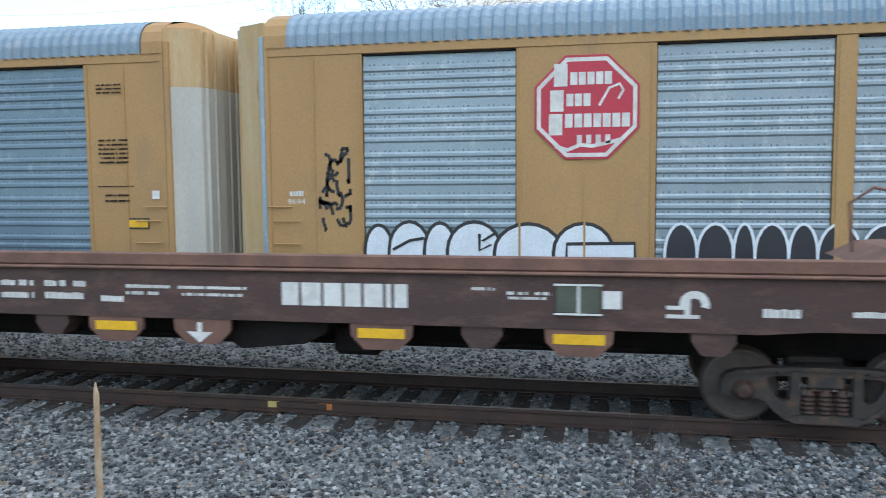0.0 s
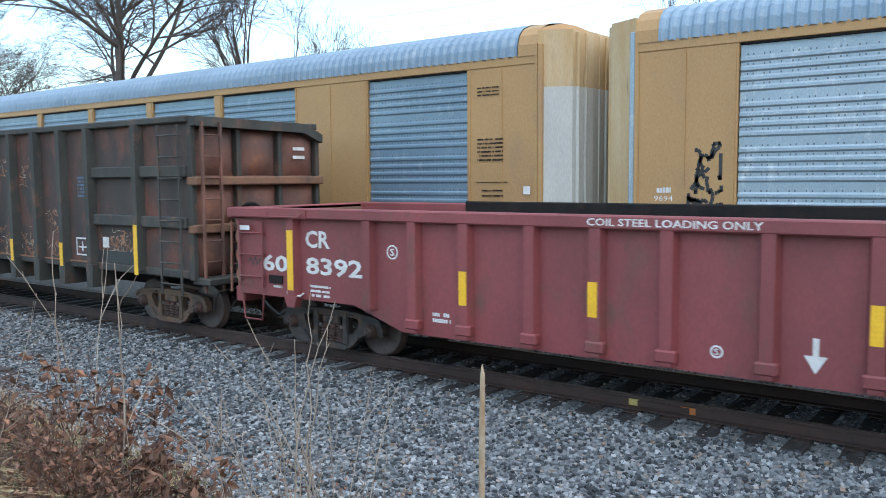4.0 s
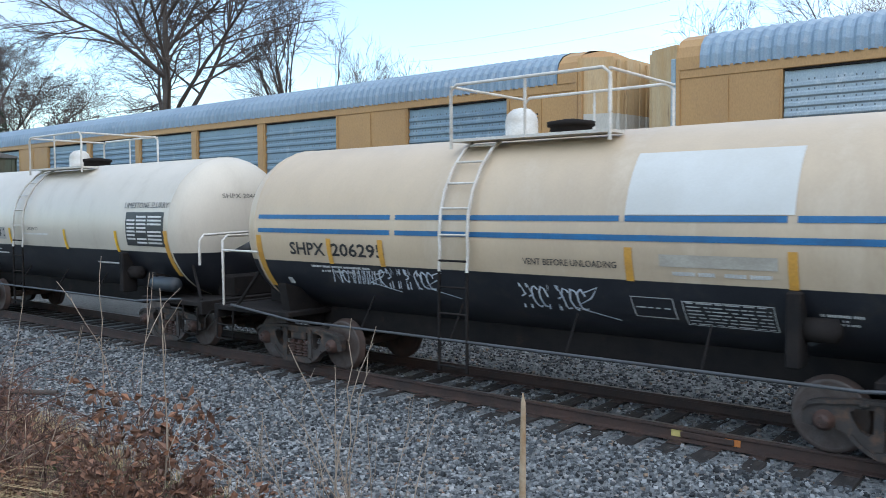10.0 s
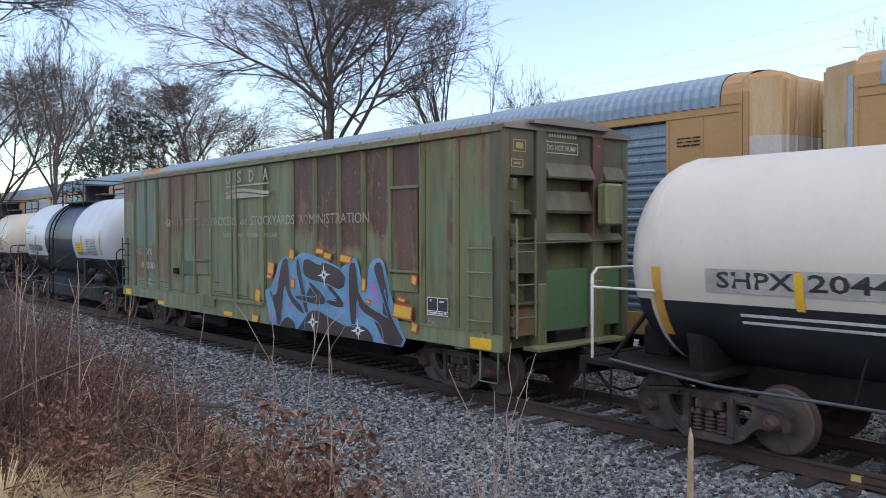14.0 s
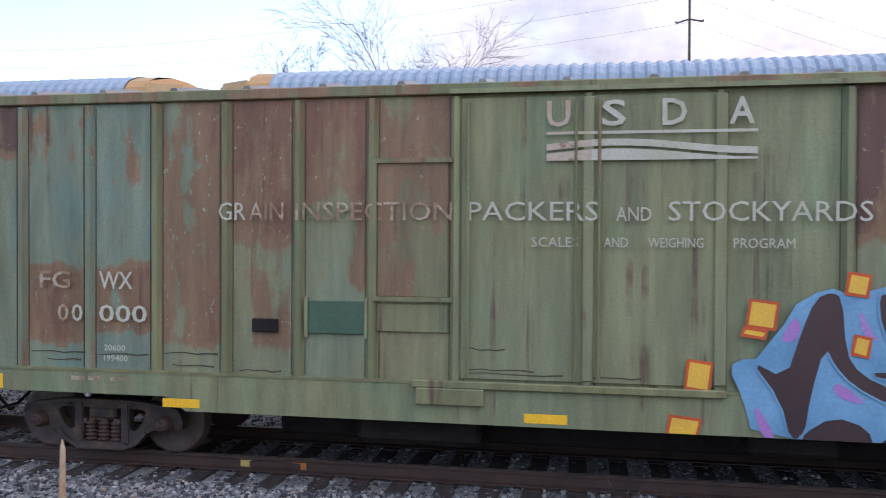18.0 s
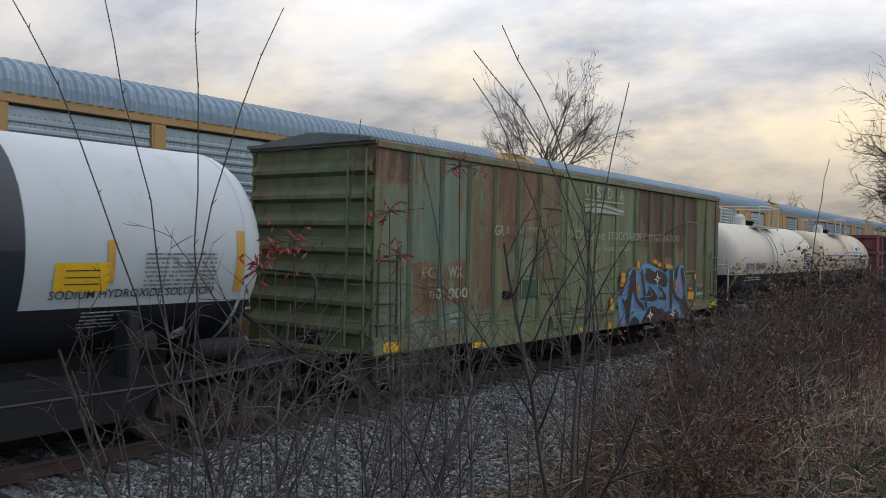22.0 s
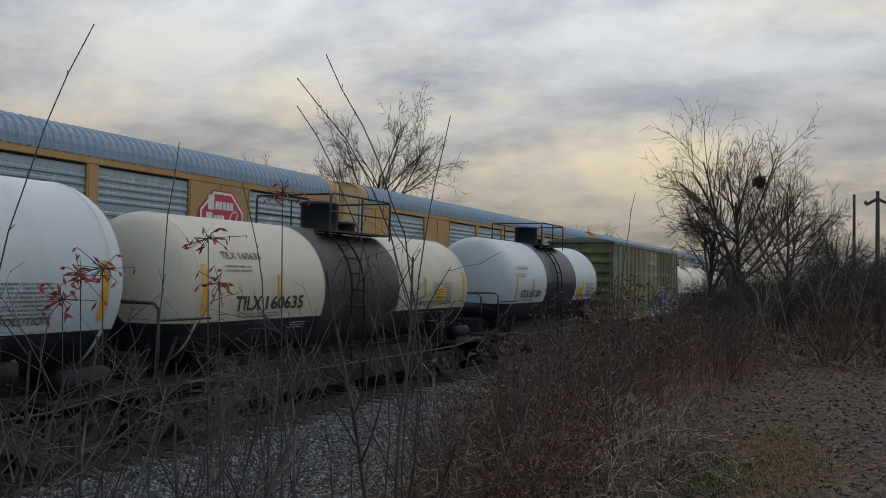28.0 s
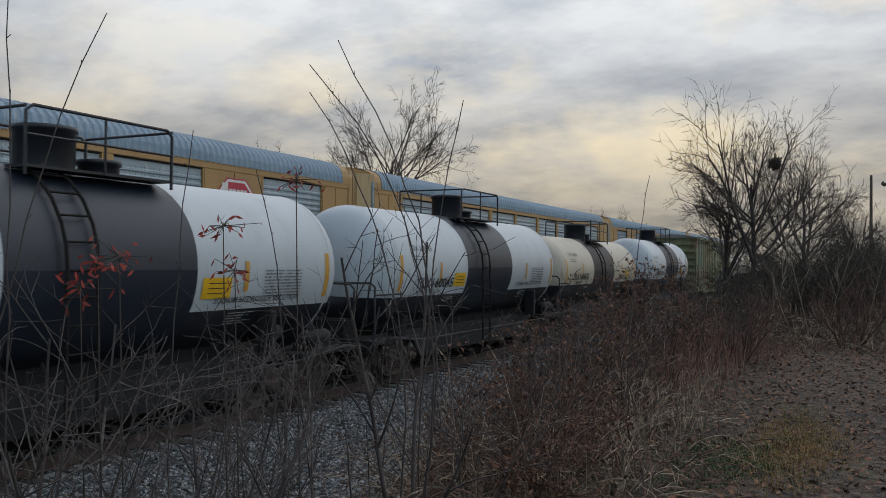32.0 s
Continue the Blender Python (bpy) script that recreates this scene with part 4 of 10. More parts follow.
def scuffs(car, surface, x, z, w, h, seed, n):
    """Curled scrapes where scrap has been dragged along the paint, rust-orange with a few pale ones."""
    rnd = random.Random(seed)
    for material, count, r, label in ((M_SCRATCH, n // 4 + 4, 0.0085, "curled rust-orange scrapes"), (M_SCRATCH_PALE, n // 9 + 2, 0.006, "curled pale scrapes")):
        g = G()
        for _ in range(count):
            cx, cz = x + w * min(max(rnd.gauss(0.5, 0.22), 0.06), 0.94), z + h * min(max(rnd.gauss(0.42, 0.24), 0.05), 0.95)
            a, bend, step = rnd.uniform(0, 6.28), rnd.uniform(-0.55, 0.55), rnd.uniform(0.018, 0.04)
            pts = []
            for _ in range(rnd.randrange(4, 9)):
                pts.append((min(max(cx, x), x + w), min(max(cz, z), z + h)))
                a += bend + rnd.gauss(0, 0.15)
                cx, cz = cx + math.cos(a) * step, cz + math.sin(a) * step
            m = len(pts)
            for k, (p, q) in enumerate(zip(pts, pts[1:])):
                d = math.hypot(q[0] - p[0], q[1] - p[1]) or 1
                ra, rb = r * (0.3 + math.sin(math.pi * (k + 0.1) / m)), r * (0.3 + math.sin(math.pi * (k + 1) / m))
                nx, nz = -(q[1] - p[1]) / d, (q[0] - p[0]) / d
                g.add([surface(p[0] + nx * ra, p[1] + nz * ra), surface(q[0] + nx * rb, q[1] + nz * rb), surface(q[0] - nx * rb, q[1] - nz * rb), surface(p[0] - nx * ra, p[1] - nz * ra)], [(0, 1, 2, 3)])
        ob = part("scuff_marks", g, material, car, label)
        ob["kind"] = "stuff"


def build_scrap_gondola():
    car = thing("scrap_gondola", "high-sided rusty dark gondola wagon with grey-olive ribs and a crimson end", "railway wagon", "wagons of the moving train")
    h, y = 7.12, -1.45
    X = lambda wx: wx + 37.15
    posts = [X(-32.97 - i * 0.985) for i in range(10)]
    for s in (-1, 1):
        part("side_wall", G().box(-h, h, s * 1.45 - 0.012, s * 1.45 + 0.012, 1.22, 3.8), M_SCRAP, car, "rust-stained bulged side sheet")
        part("top_chord", G().box(-h - 0.05, h + 0.05, s * 1.46 - 0.1, s * 1.46 + 0.09, 3.78, 3.9, 0.02), M_SCRAP_POST, car, "dented top rail")
    part("crimson_bay", G().box(-h, -h + 0.9, y - 0.02, y - 0.0135, 1.24, 3.78), M_SCRAP_RED, car, "faded crimson end bay")
    for x in posts + [X(-31.42)]:
        part("side_rib", G().prism([(x - 0.1, y - 0.01), (x - 0.065, y - 0.17), (x + 0.065, y - 0.17), (x + 0.1, y - 0.01)], 0.82 if x < posts[0] + 0.1 else 1.2, 3.8, "z"), M_SCRAP_POST, car)
        if x < posts[0] + 0.1:
            part("rib_foot", G().prism([(x - 0.12, 1.22), (x + 0.12, 1.22), (x + 0.09, 0.78), (x - 0.09, 0.78)], y - 0.172, y + 0.3), M_SCRAP_POST, car)
    part("side_rib", G().prism([(-h + 0.85, y - 0.02), (-h + 0.87, y - 0.17), (-h + 1.0, y - 0.17), (-h + 1.03, y - 0.02)], 1.2, 3.8, "z"), M_SCRAP_RED, car, "crimson rib")
    # horizontal stiffeners of the two end bays
    for z in (1.98, 2.86):
        part("stiffener", G().box(posts[0] + 0.1, X(-31.42) - 0.1, y - 0.12, y - 0.01, z, z + 0.2, 0.02), M_SCRAP_POST, car)
        part("stiffener", G().box(X(-31.42) + 0.1, h, y - 0.12, y - 0.01, z, z + 0.2, 0.02), M_SCRAP_POST, car)
        part("stiffener", G().box(-h + 1.03, posts[-1] - 0.1, y - 0.12, y - 0.01, z - 0.1, z + 0.1, 0.02), M_SCRAP_POST, car)
        part("stiffener", G().box(-h - 0.1, -h + 0.86, y - 0.14, y - 0.022, z - 0.15, z + 0.05, 0.02), M_SCRAP_RED, car)
    part("bottom_chord", G().box(-h, h, -1.5, -1.42, 1.12, 1.26, 0.02).box(-h, h, 1.42, 1.5, 1.12, 1.26, 0.02), M_SCRAP_POST, car)
    part("dark_panel", G().box(posts[0] + 0.12, X(-31.42) - 0.1, y - 0.03, y - 0.014, 1.27, 1.5), M_BLACK, car)
    part("floor_pan", G().box(-h, h, -1.44, 1.44, 1.1, 1.2).box(-h, h, -0.3, 0.3, 0.72, 1.1), M_STEEL_DARK, car)
    for s in (-1, 1):
        M = M_SCRAP_END if s > 0 else M_SCRAP_RED
        wall = part("end_wall", G().box(s * h - 0.03, s * h + 0.0, -1.44, 1.44, 1.1, 3.78), M, car, "dark end sheet between bulged plates")
        for yy in (-0.98, 0.0, 0.98):
            for z0, z1 in ((1.15, 1.92), (1.98, 2.72), (2.9, 3.7)):
                g = G()
                vs, m = [], 6
                for a in range(m + 1):
                    for b in range(m + 1):
                        u, v = a / m, b / m
                        vs.append((s * (h + 0.01 + 0.16 * (math.sin(math.pi * u) ** 0.6) * (math.sin(math.pi * v) ** 0.45)), yy - 0.42 + 0.84 * u, z0 + (z1 - z0) * v))
                g.add(vs, [(a * (m + 1) + b, a * (m + 1) + b + 1, (a + 1) * (m + 1) + b + 1, (a + 1) * (m + 1) + b) for a in range(m) for b in range(m)], True)
                part("end_plate", g, M, wall, "bulged rusty end plate")
        part("end_top_rail", G().prism([(-1.5, 3.72), (1.0, 3.70), (1.5, 3.52), (1.5, 3.68), (1.0, 3.87), (-1.5, 3.88)], min(s * h, s * (h + 0.24)), max(s * h, s * (h + 0.24)), "x"), M_SCRAP_POST if s > 0 else M_SCRAP_RED, car, "bent end top rail")
        for z, d in ((2.72, 0.24), (1.9, 0.2)):
            part("end_beam", G().box(min(s * h, s * (h + d)), max(s * h, s * (h + d)), -1.52, 1.52, z, z + 0.15, 0.02), M_SCRAP_BEAM if s > 0 else M_SCRAP_RED, car, "orange-brown beam")
        for yy in (-1.46, -0.49, 0.49, 1.46):
            part("end_stile", G().box(min(s * h, s * (h + 0.13)), max(s * h, s * (h + 0.13)), yy - 0.05, yy + 0.05, 1.1, 3.75, 0.01), M_SCRAP_POST if s > 0 else M_SCRAP_RED, car)
        part("angle_cock_hose", G().tube([(s * (h + 0.5), -0.5, 0.86), (s * (h + 0.8), -0.48, 0.6), (s * (h + 1.0), -0.42, 0.45), (s * (h + 1.1), -0.35, 0.55)], 0.025, 6), M_BLACK, car, "black air hose")
        part("end_platform", G().box(min(s * h, s * (h + 0.45)), max(s * h, s * (h + 0.45)), -1.45, 1.45, 1.02, 1.14, 0.02), M_SCRAP_POST if s > 0 else M_SCRAP_RED, car)
        add_coupler(car, s * (h + 0.4), s, reach=0.55)
        add_truck(car, s * 5.85, M_TRUCK_RUST, "rusty cast-steel bogie")
    add_ladder(car, h - 0.62, h - 0.06, 0.85, 3.75, y - 0.2, 8, M_SCRAP_POST, label="grey-olive side ladder")
    g = G()
    for yy in (-1.38, -1.0):
        g.box(h + 0.24, h + 0.29, yy - 0.02, yy + 0.02, 0.9, 3.8)
    for i in range(8):
        z = 1.05 + i * 0.36
        g.tube([(h + 0.27, -1.38, z), (h + 0.27, -1.0, z)], 0.013, 6)
    part("end_ladder", g, M_SCRAP_END, car, "rusty end ladder")
    part("brake_wheel", G().lathe([(0.27, 0.0), (0.30, -0.02), (0.33, 0.0), (0.30, 0.02), (0.27, 0.0)], (0, 0, 0), "x", 20).box(-0.015, 0.015, -0.3, 0.3, -0.02, 0.02).box(-0.015, 0.015, -0.02, 0.02, -0.3, 0.3)
         .tube([(-0.2, 0, 0), (0.03, 0, 0)], 0.03, 8), M_STEEL_DARK, car, "dark hand-brake wheel").matrix_parent_inverse = Matrix.Translation((h + 0.42, -0.5, 2.1))
    part("brake_housing", G().box(h + 0.16, h + 0.4, -0.68, -0.3, 1.95, 2.3, 0.04), M_SCRAP_POST, car, "grimy hand-brake housing")
    part("end_stencil", G().box(h + 0.19, h + 0.192, 0.75, 1.05, 3.36, 3.42).box(h + 0.19, h + 0.192, 0.75, 1.05, 3.2, 3.26), M_WHITE, car)
    part("brake_rod", G().tube([(h + 0.3, -0.2, 1.1), (h + 0.3, -0.25, 2.1)], 0.02, 6), M_STEEL_DARK, car)
    st = flat_side(y - 0.178)
    for x, z0, z1, w in ((X(-31.42), 1.12, 2.02, 0.12), (posts[1], 1.14, 1.6, 0.12), (posts[3], 1.14, 1.6, 0.12), (posts[6], 1.14, 1.6, 0.12), (posts[8], 1.14, 1.6, 0.12), (-h + 0.935, 1.17, 2.1, 0.12)):
        part("reflector", strip(G(), st, x - w / 2, x + w / 2, z0, z1), M_YELLOW, car, "yellow reflector strip")
    part("white_streak", G().box(posts[7] - 0.03, posts[7] + 0.03, y - 0.185, y - 0.172, 0.8, 1.75), M_WHITE, car, "white paint streak")
    sh = flat_side(y - 0.017)
    part("repainted_patch", strip(G(), flat_side(y - 0.015), -6.12, -4.9, 2.2, 2.84), surface_mat("blue_grey_patch_paint", (0.075, 0.085, 0.09, 1), (0.05, 0.055, 0.055, 1), 2.0, rough=0.7), car, "blue-grey repainted patch")
    lettering("SSEX", -5.9, 2.55, 0.22, sh, car, M_CHALK, width=0.84, bold=0.02)
    lettering("100730", -6.05, 2.26, 0.2, sh, car, M_CHALK, width=1.08, bold=0.02)
    sx = X(-37.69)
    part("stencil_board", strip(G(), sh, sx - 0.02, sx + 0.56, 2.35, 3.42), M_WHITE, car, "white board with a green round stencil")
    fs = flat_side(y - 0.022)
    part("stencil", ring(fs, sx + 0.27, 3.06, 0, 0.2), M_GREEN_MARK, car, "green round stencil")
    part("stencil", strip(G(), fs, sx + 0.08, sx + 0.5, 2.4, 2.68), M_GREEN_MARK, car, "green stencilled panel")
    part("stencil_figure", blob_g([(0.14, 3.13), (0.25, 3.21), (0.36, 3.14), (0.3, 3.04), (0.33, 2.93), (0.24, 2.99)], flat_side(y - 0.026), sx), M_PATCH_GREEN, car)
    part("stencil_figure", strip(G(), flat_side(y - 0.026), sx + 0.14, sx + 0.2, 2.45, 2.63), M_WHITE, car)
    part("stencil_figure", strip(G(), flat_side(y - 0.026), sx + 0.28, sx + 0.42, 2.47, 2.6), M_WHITE, car)
    part("tag", strip(G(), sh, posts[0] + 0.25, posts[0] + 0.45, 1.55, 1.75), M_WHITE, car)
    fr = G()
    for a, b, c, d in ((0, 0.5, 0, 0.03), (0, 0.5, 0.32, 0.35), (0, 0.03, 0, 0.35), (0.47, 0.5, 0, 0.35), (0.08, 0.42, 0.15, 0.18), (0.2, 0.24, 0.08, 0.27)):
        strip(fr, sh, posts[1] + 0.3 + a, posts[1] + 0.3 + b, 1.36 + c, 1.36 + d)
    part("data_frame", fr, M_WHITE, car)
    bars(car, [(posts[1] + 0.42, posts[1] + 0.7, 2.5 + 0.07 * i, 0.045) for i in range(6)], y - 0.017, surface_mat("faded_blue_stencil", (0.10, 0.16, 0.24, 1), None, 3.0))
    for k, (i, z, hh, n) in enumerate(((0, 1.5, 0.45, 170), (1, 1.75, 0.55, 70), (1, 1.3, 0.4, 30), (2, 1.27, 0.6, 90), (2, 2.7, 0.6, 60), (3, 2.9, 0.5, 60), (3, 1.27, 0.6, 60), (4, 1.3, 0.5, 40), (5, 1.4, 0.9, 110), (6, 1.3, 0.55, 110),
                                 (7, 1.35, 0.55, 110), (7, 2.3, 0.8, 80), (8, 1.35, 0.5, 100), (9, 1.5, 0.4, 20))):
        x0 = posts[i] - 0.88 if i else posts[0] + 0.2
        scuffs(car, sh, x0, z, 0.76 if i else 1.25, hh, 40 + k, n)
    scuffs(car, sh, -6.08, 3.1, 1.0, 0.5, 91, 80)
    scuffs(car, sh, -6.0, 1.6, 1.05, 0.36, 92, 90)
    for k, (i, z) in enumerate(((1, 1.3), (2, 1.3), (4, 1.3))):
        g = G()
        pts = [(posts[i] - 0.75 + 0.1 * m, z + 0.35 * ((m - 3) / 3) ** 2) for m in range(7)]
        for (xa, za), (xb, zb) in zip(pts, pts[1:]):
            g.add([sh(xa, za - 0.01), sh(xb, zb - 0.01), sh(xb, zb + 0.012), sh(xa, za + 0.012)], [(0, 1, 2, 3)])
        part("chalk_curve", g, M_SCRATCH, car, "curved pale scrape")
    part("scraped_edge", G().box(-5.9, posts[0], y - 0.055, y - 0.05, 1.235, 1.262), M_SCRATCH, car, "scraped pale lower edge")
    place_car(car, -37.15)


build_scrap_gondola()


# ---- tank wagons ----
M_TANK_BLACK = surface_mat("black_tank_paint", (0.012, 0.014, 0.019, 1), (0.022, 0.024, 0.03, 1), 1.5, rough=0.42, third=(0.035, 0.032, 0.03, 1), scale3=3)
M_RAILING_WHITE = surface_mat("white_railing_paint", (0.62, 0.60, 0.55, 1), (0.5, 0.45, 0.38, 1), 4.0, rough=0.55)
M_RAILING_BLACK = surface_mat("black_railing_paint", (0.02, 0.02, 0.023, 1), None, 4.0, rough=0.55)


def tank_paint(name, base, second, third):
    return surface_mat(name, base, second, 0.6, rough=0.42, third=third, scale3=1.2, lo3=0.55, hi3=0.8, stretch=(1, 1, 0.35), bump=0.03, speck=(0.95, 1.04), detail=9.0)


M_RESERVOIR = surface_mat("blue_grey_reservoir", (0.020, 0.027, 0.036, 1), (0.032, 0.037, 0.042, 1), 3.0, rough=0.55)
M_UNDER = surface_mat("dull_black_underframe", (0.009, 0.009, 0.010, 1), (0.015, 0.014, 0.014, 1), 3.0, rough=0.85, third=(0.026, 0.02, 0.017, 1), lo3=0.62, hi3=0.8)
M_HANDRAIL = surface_mat("worn_dark_handrail", (0.075, 0.08, 0.088, 1), (0.05, 0.05, 0.05, 1), 3.0, rough=0.6)


def build_tank_wagon(label, x0, paint, overhang=1.05, R=1.40, zc=2.41, half=5.2, band=None, band_paint=None, railing=None, ladder_at=0.0, dome="bonnet", ends=None, truck_x=4.75, lower_z=None, details=None):
    """lower_z: the height at which the black underside begins."""
    car = thing("tank_wagon", label, "tank wagon", "wagons of the moving train")
    railing = railing or M_RAILING_BLACK

    def wrap(off):
        return lambda u, v: (u, -(R + off) * math.cos((v - zc) / R), zc + (R + off) * math.sin((v - zc) / R))

    # the shell: upper part, black lower part, and the heads, in the same round
    n = 40
    a_low = math.asin(max(-0.99, min(0.99, (lower_z - zc) / R)))
    hd = [(half + 0.02, 1.0), (half + 0.14, 0.985), (half + 0.27, 0.94), (half + 0.4, 0.85), (half + 0.52, 0.68), (half + 0.6, 0.45), (half + 0.64, 0.2), (half + 0.645, 0.001)]

    def shell(x_list, a0, a1, seg):
        g = G()
        vs = []
        for x, k in x_list:
            low = math.asin(max(-1.0, min(1.0, (lower_z - zc) / (R * k))))
            b0, b1 = (low, math.pi - low) if a0 < a1 < math.pi + 1.6 else (math.pi - low, 2 * math.pi + low)
            for i in range(seg + 1):
                a = b0 + (b1 - b0) * i / seg
                vs.append((x, -R * k * math.cos(a), zc + R * k * math.sin(a)))
        m = seg + 1
        return g.add(vs, [(j * m + i, j * m + i + 1, (j + 1) * m + i + 1, (j + 1) * m + i) for j in range(len(x_list) - 1) for i in range(seg)], True)

    cyl = [(-half + 2 * half * i / 10, 1.0) for i in range(11)]
    up0, up1 = a_low, math.pi - a_low
    lo0, lo1 = math.pi - a_low, 2 * math.pi + a_low
    shell_part = part("shell", shell(cyl, up0, up1, 26), paint, car, "painted tank shell")
    part("underside", shell(cyl, lo0, lo1, 20), M_TANK_BLACK, car, "black tank underside")
    for s in (-1, 1):
        part("tank_head", shell([(s * x, k) for x, k in hd], up0, up1, 26), paint, car, "domed tank head")
        part("head_underside", shell([(s * x, k) for x, k in hd], lo0, lo1, 20), M_TANK_BLACK, car)
        part("head_seam", G().add([((s * half) + dx, -(R + off) * math.cos(a), zc + (R + off) * math.sin(a)) for dx, off in ((-0.03, 0.002), (-0.015, 0.009), (0.015, 0.009), (0.03, 0.002))
                                   for a in [2 * math.pi * i / 40 for i in range(41)]], [(j * 41 + i, j * 41 + i + 1, (j + 1) * 41 + i + 1, (j + 1) * 41 + i) for j in range(3) for i in range(40)], True), paint, car)
    if band:
        g = G()
        vs = [(x, -(R + 0.005) * math.cos(a), zc + (R + 0.005) * math.sin(a)) for x in band for a in [2 * math.pi * i / 48 for i in range(49)]]
        g.add(vs, [(i, i + 1, 49 + i + 1, 49 + i) for i in range(48)], True)
        part("centre_band", g, band_paint or M_TANK_BLACK, car, "dark band round the middle")
    # underframe
    e = half + overhang
    under = M_UNDER if dome == "housing" else M_STEEL_DARK
    g = G().box(-e, e, -0.32, 0.32, 0.70, 1.02, 0.02).box(-half + 0.6, half - 0.6, -0.5, 0.5, 0.8, zc - R + 0.12)
    part("centre_sill", g, under, car)
    # sill drawn deep and black to stand for the shade under the tank
    if dome == "housing":
        for s in (-1, 1):
            part("side_sill", G().prism([(-truck_x + 1.3, 0.5), (truck_x - 1.3, 0.5), (truck_x - 0.9, 0.95), (e - 0.1, 0.98), (e - 0.1, 1.15), (-e + 0.1, 1.15), (-e + 0.1, 0.98), (-truck_x + 0.9, 0.95)], s * 0.98 - 0.03, s * 0.98 + 0.03), under, car, "side sill deepened in black for the shade under the tank")
    for s in (-1, 1):
        part("platform", G().box(min(s * (half - 0.9), s * e), max(s * (half - 0.9), s * e), -1.45, 1.45, 1.0, 1.08, 0.01).box(s * e - 0.06, s * e + 0.06, -1.45, 1.45, 0.86, 1.1, 0.01), under, car, "black end platform")
        part("bolster_saddle", G().prism([(-1.25, 1.05), (-1.35, 1.55), (-1.0, 1.45), (-0.5, 1.1), (0.5, 1.1), (1.0, 1.45), (1.35, 1.55), (1.25, 1.05), (0.6, 0.74), (-0.6, 0.74)], s * truck_x - 0.1, s * truck_x + 0.1, "x"), under, car)
        for yy in (-1, 1):
            part("head_brace", G().tube([(s * (e - 0.3), yy * 1.2, 1.08), (s * (half + 0.25), yy * 1.05, 1.75)], 0.03, 6), under, car)
        part("head_block", G().box(min(s * (half + 0.25), s * (half + 0.75)), max(s * (half + 0.25), s * (half + 0.75)), -0.5, 0.5, 1.05, 1.5, 0.05), under, car)
        part("end_railing", G().tube([(s * (e - 0.1), -1.36, 1.55), (s * (e - 0.1), -1.36, 2.22), (s * (e - 0.1), -1.26, 2.3), (s * (e - 0.12), 1.26, 2.3), (s * (e - 0.1), 1.36, 2.22), (s * (e - 0.1), 1.36, 1.55)], 0.024, 8)
             .tube([(s * (e - 0.1), -1.36, 1.08), (s * (e - 0.1), -1.36, 1.56)], 0.02, 6).tube([(s * (e - 0.1), -1.36, 2.05), (s * (half - 0.1), -1.42, 2.05)], 0.02, 6) if s < 0 else
             G().tube([(s * (e - 0.1), -1.36, 1.75), (s * (e - 0.1), -1.36, 2.2), (s * (e - 0.1), -1.26, 2.3), (s * (e - 0.12), 0.6, 2.36), (s * (e - 0.1), 1.36, 2.3), (s * (e - 0.1), 1.4, 1.6)], 0.024, 8), railing, car, "bent end handrail")
        part("sill_step", G().tube([(s * (e - 0.05), -1.46, 1.0), (s * (e - 0.05), -1.48, 0.5), (s * (e - 0.5), -1.48, 0.5), (s * (e - 0.5), -1.46, 1.0)], 0.016, 6).tube([(s * (e - 0.05), -1.48, 0.75), (s * (e - 0.5), -1.48, 0.75)], 0.014, 6), under, car)
        add_coupler(car, s * e, s, reach=0.4)
        add_truck(car, s * truck_x)
    part("side_handrail", G().tube([(-e + 0.5, -1.5, 1.12), (-half + 1, -1.5, 0.98), (half - 1, -1.5, 0.98), (e - 0.5, -1.5, 1.12)], 0.022, 6).tube([(-e + 0.5, 1.5, 1.12), (-half + 1, 1.5, 0.98), (half - 1, 1.5, 0.98), (e - 0.5, 1.5, 1.12)], 0.022, 6), M_HANDRAIL if dome == "bonnet" else M_RAILING_BLACK, car, "worn dark side handrail")
    for x in (-2.6, -0.9, 0.9, 2.6):
        part("handrail_bracket", G().tube([(x, -1.5, 0.98), (x, -1.2, 1.45)], 0.014, 5), under, car)
    part("air_reservoir", G().lathe([(0.0, -0.42), (0.11, -0.40), (0.145, -0.33), (0.145, 0.33), (0.11, 0.40), (0.0, 0.42)], (0, 0, 0), "x", 16), M_RESERVOIR if dome == "bonnet" else under, car,
         "blue-grey air reservoir").matrix_parent_inverse = Matrix.Translation((half - 0.3, -1.28, 1.33))
    part("brake_cylinder", G().lathe([(0.0, -0.25), (0.13, -0.24), (0.13, 0.2), (0.05, 0.25)], (half - 1.5, -1.2, 1.5), "x", 14).box(half - 1.75, half - 1.6, -1.42, -1.1, 1.1, 1.9, 0.02), under, car)
    # ladder, walkway and railing on top
    lx = ladder_at
    g, lower = G(), G()
    for sx in (lx - 0.24, lx + 0.24):
        pts = [(sx, -(R + 0.09) * math.cos(a), zc + (R + 0.09) * math.sin(a)) for a in [math.radians(d) for d in (66, 52, 38, 24, 12, 0, -8)]]
        g.tube(pts + [(sx, -(R + 0.1), zc - 0.5)], 0.024, 6)
        lower.tube([(sx, -(R + 0.1), zc - 0.5), (sx, -(R + 0.1), 0.55)], 0.024, 6)
    ang = [56, 42, 28, 14, 0]
    for d in ang:
        a = math.radians(d)
        g.tube([(lx - 0.24, -(R + 0.09) * math.cos(a), zc + (R + 0.09) * math.sin(a)), (lx + 0.24, -(R + 0.09) * math.cos(a), zc + (R + 0.09) * math.sin(a))], 0.016, 6)
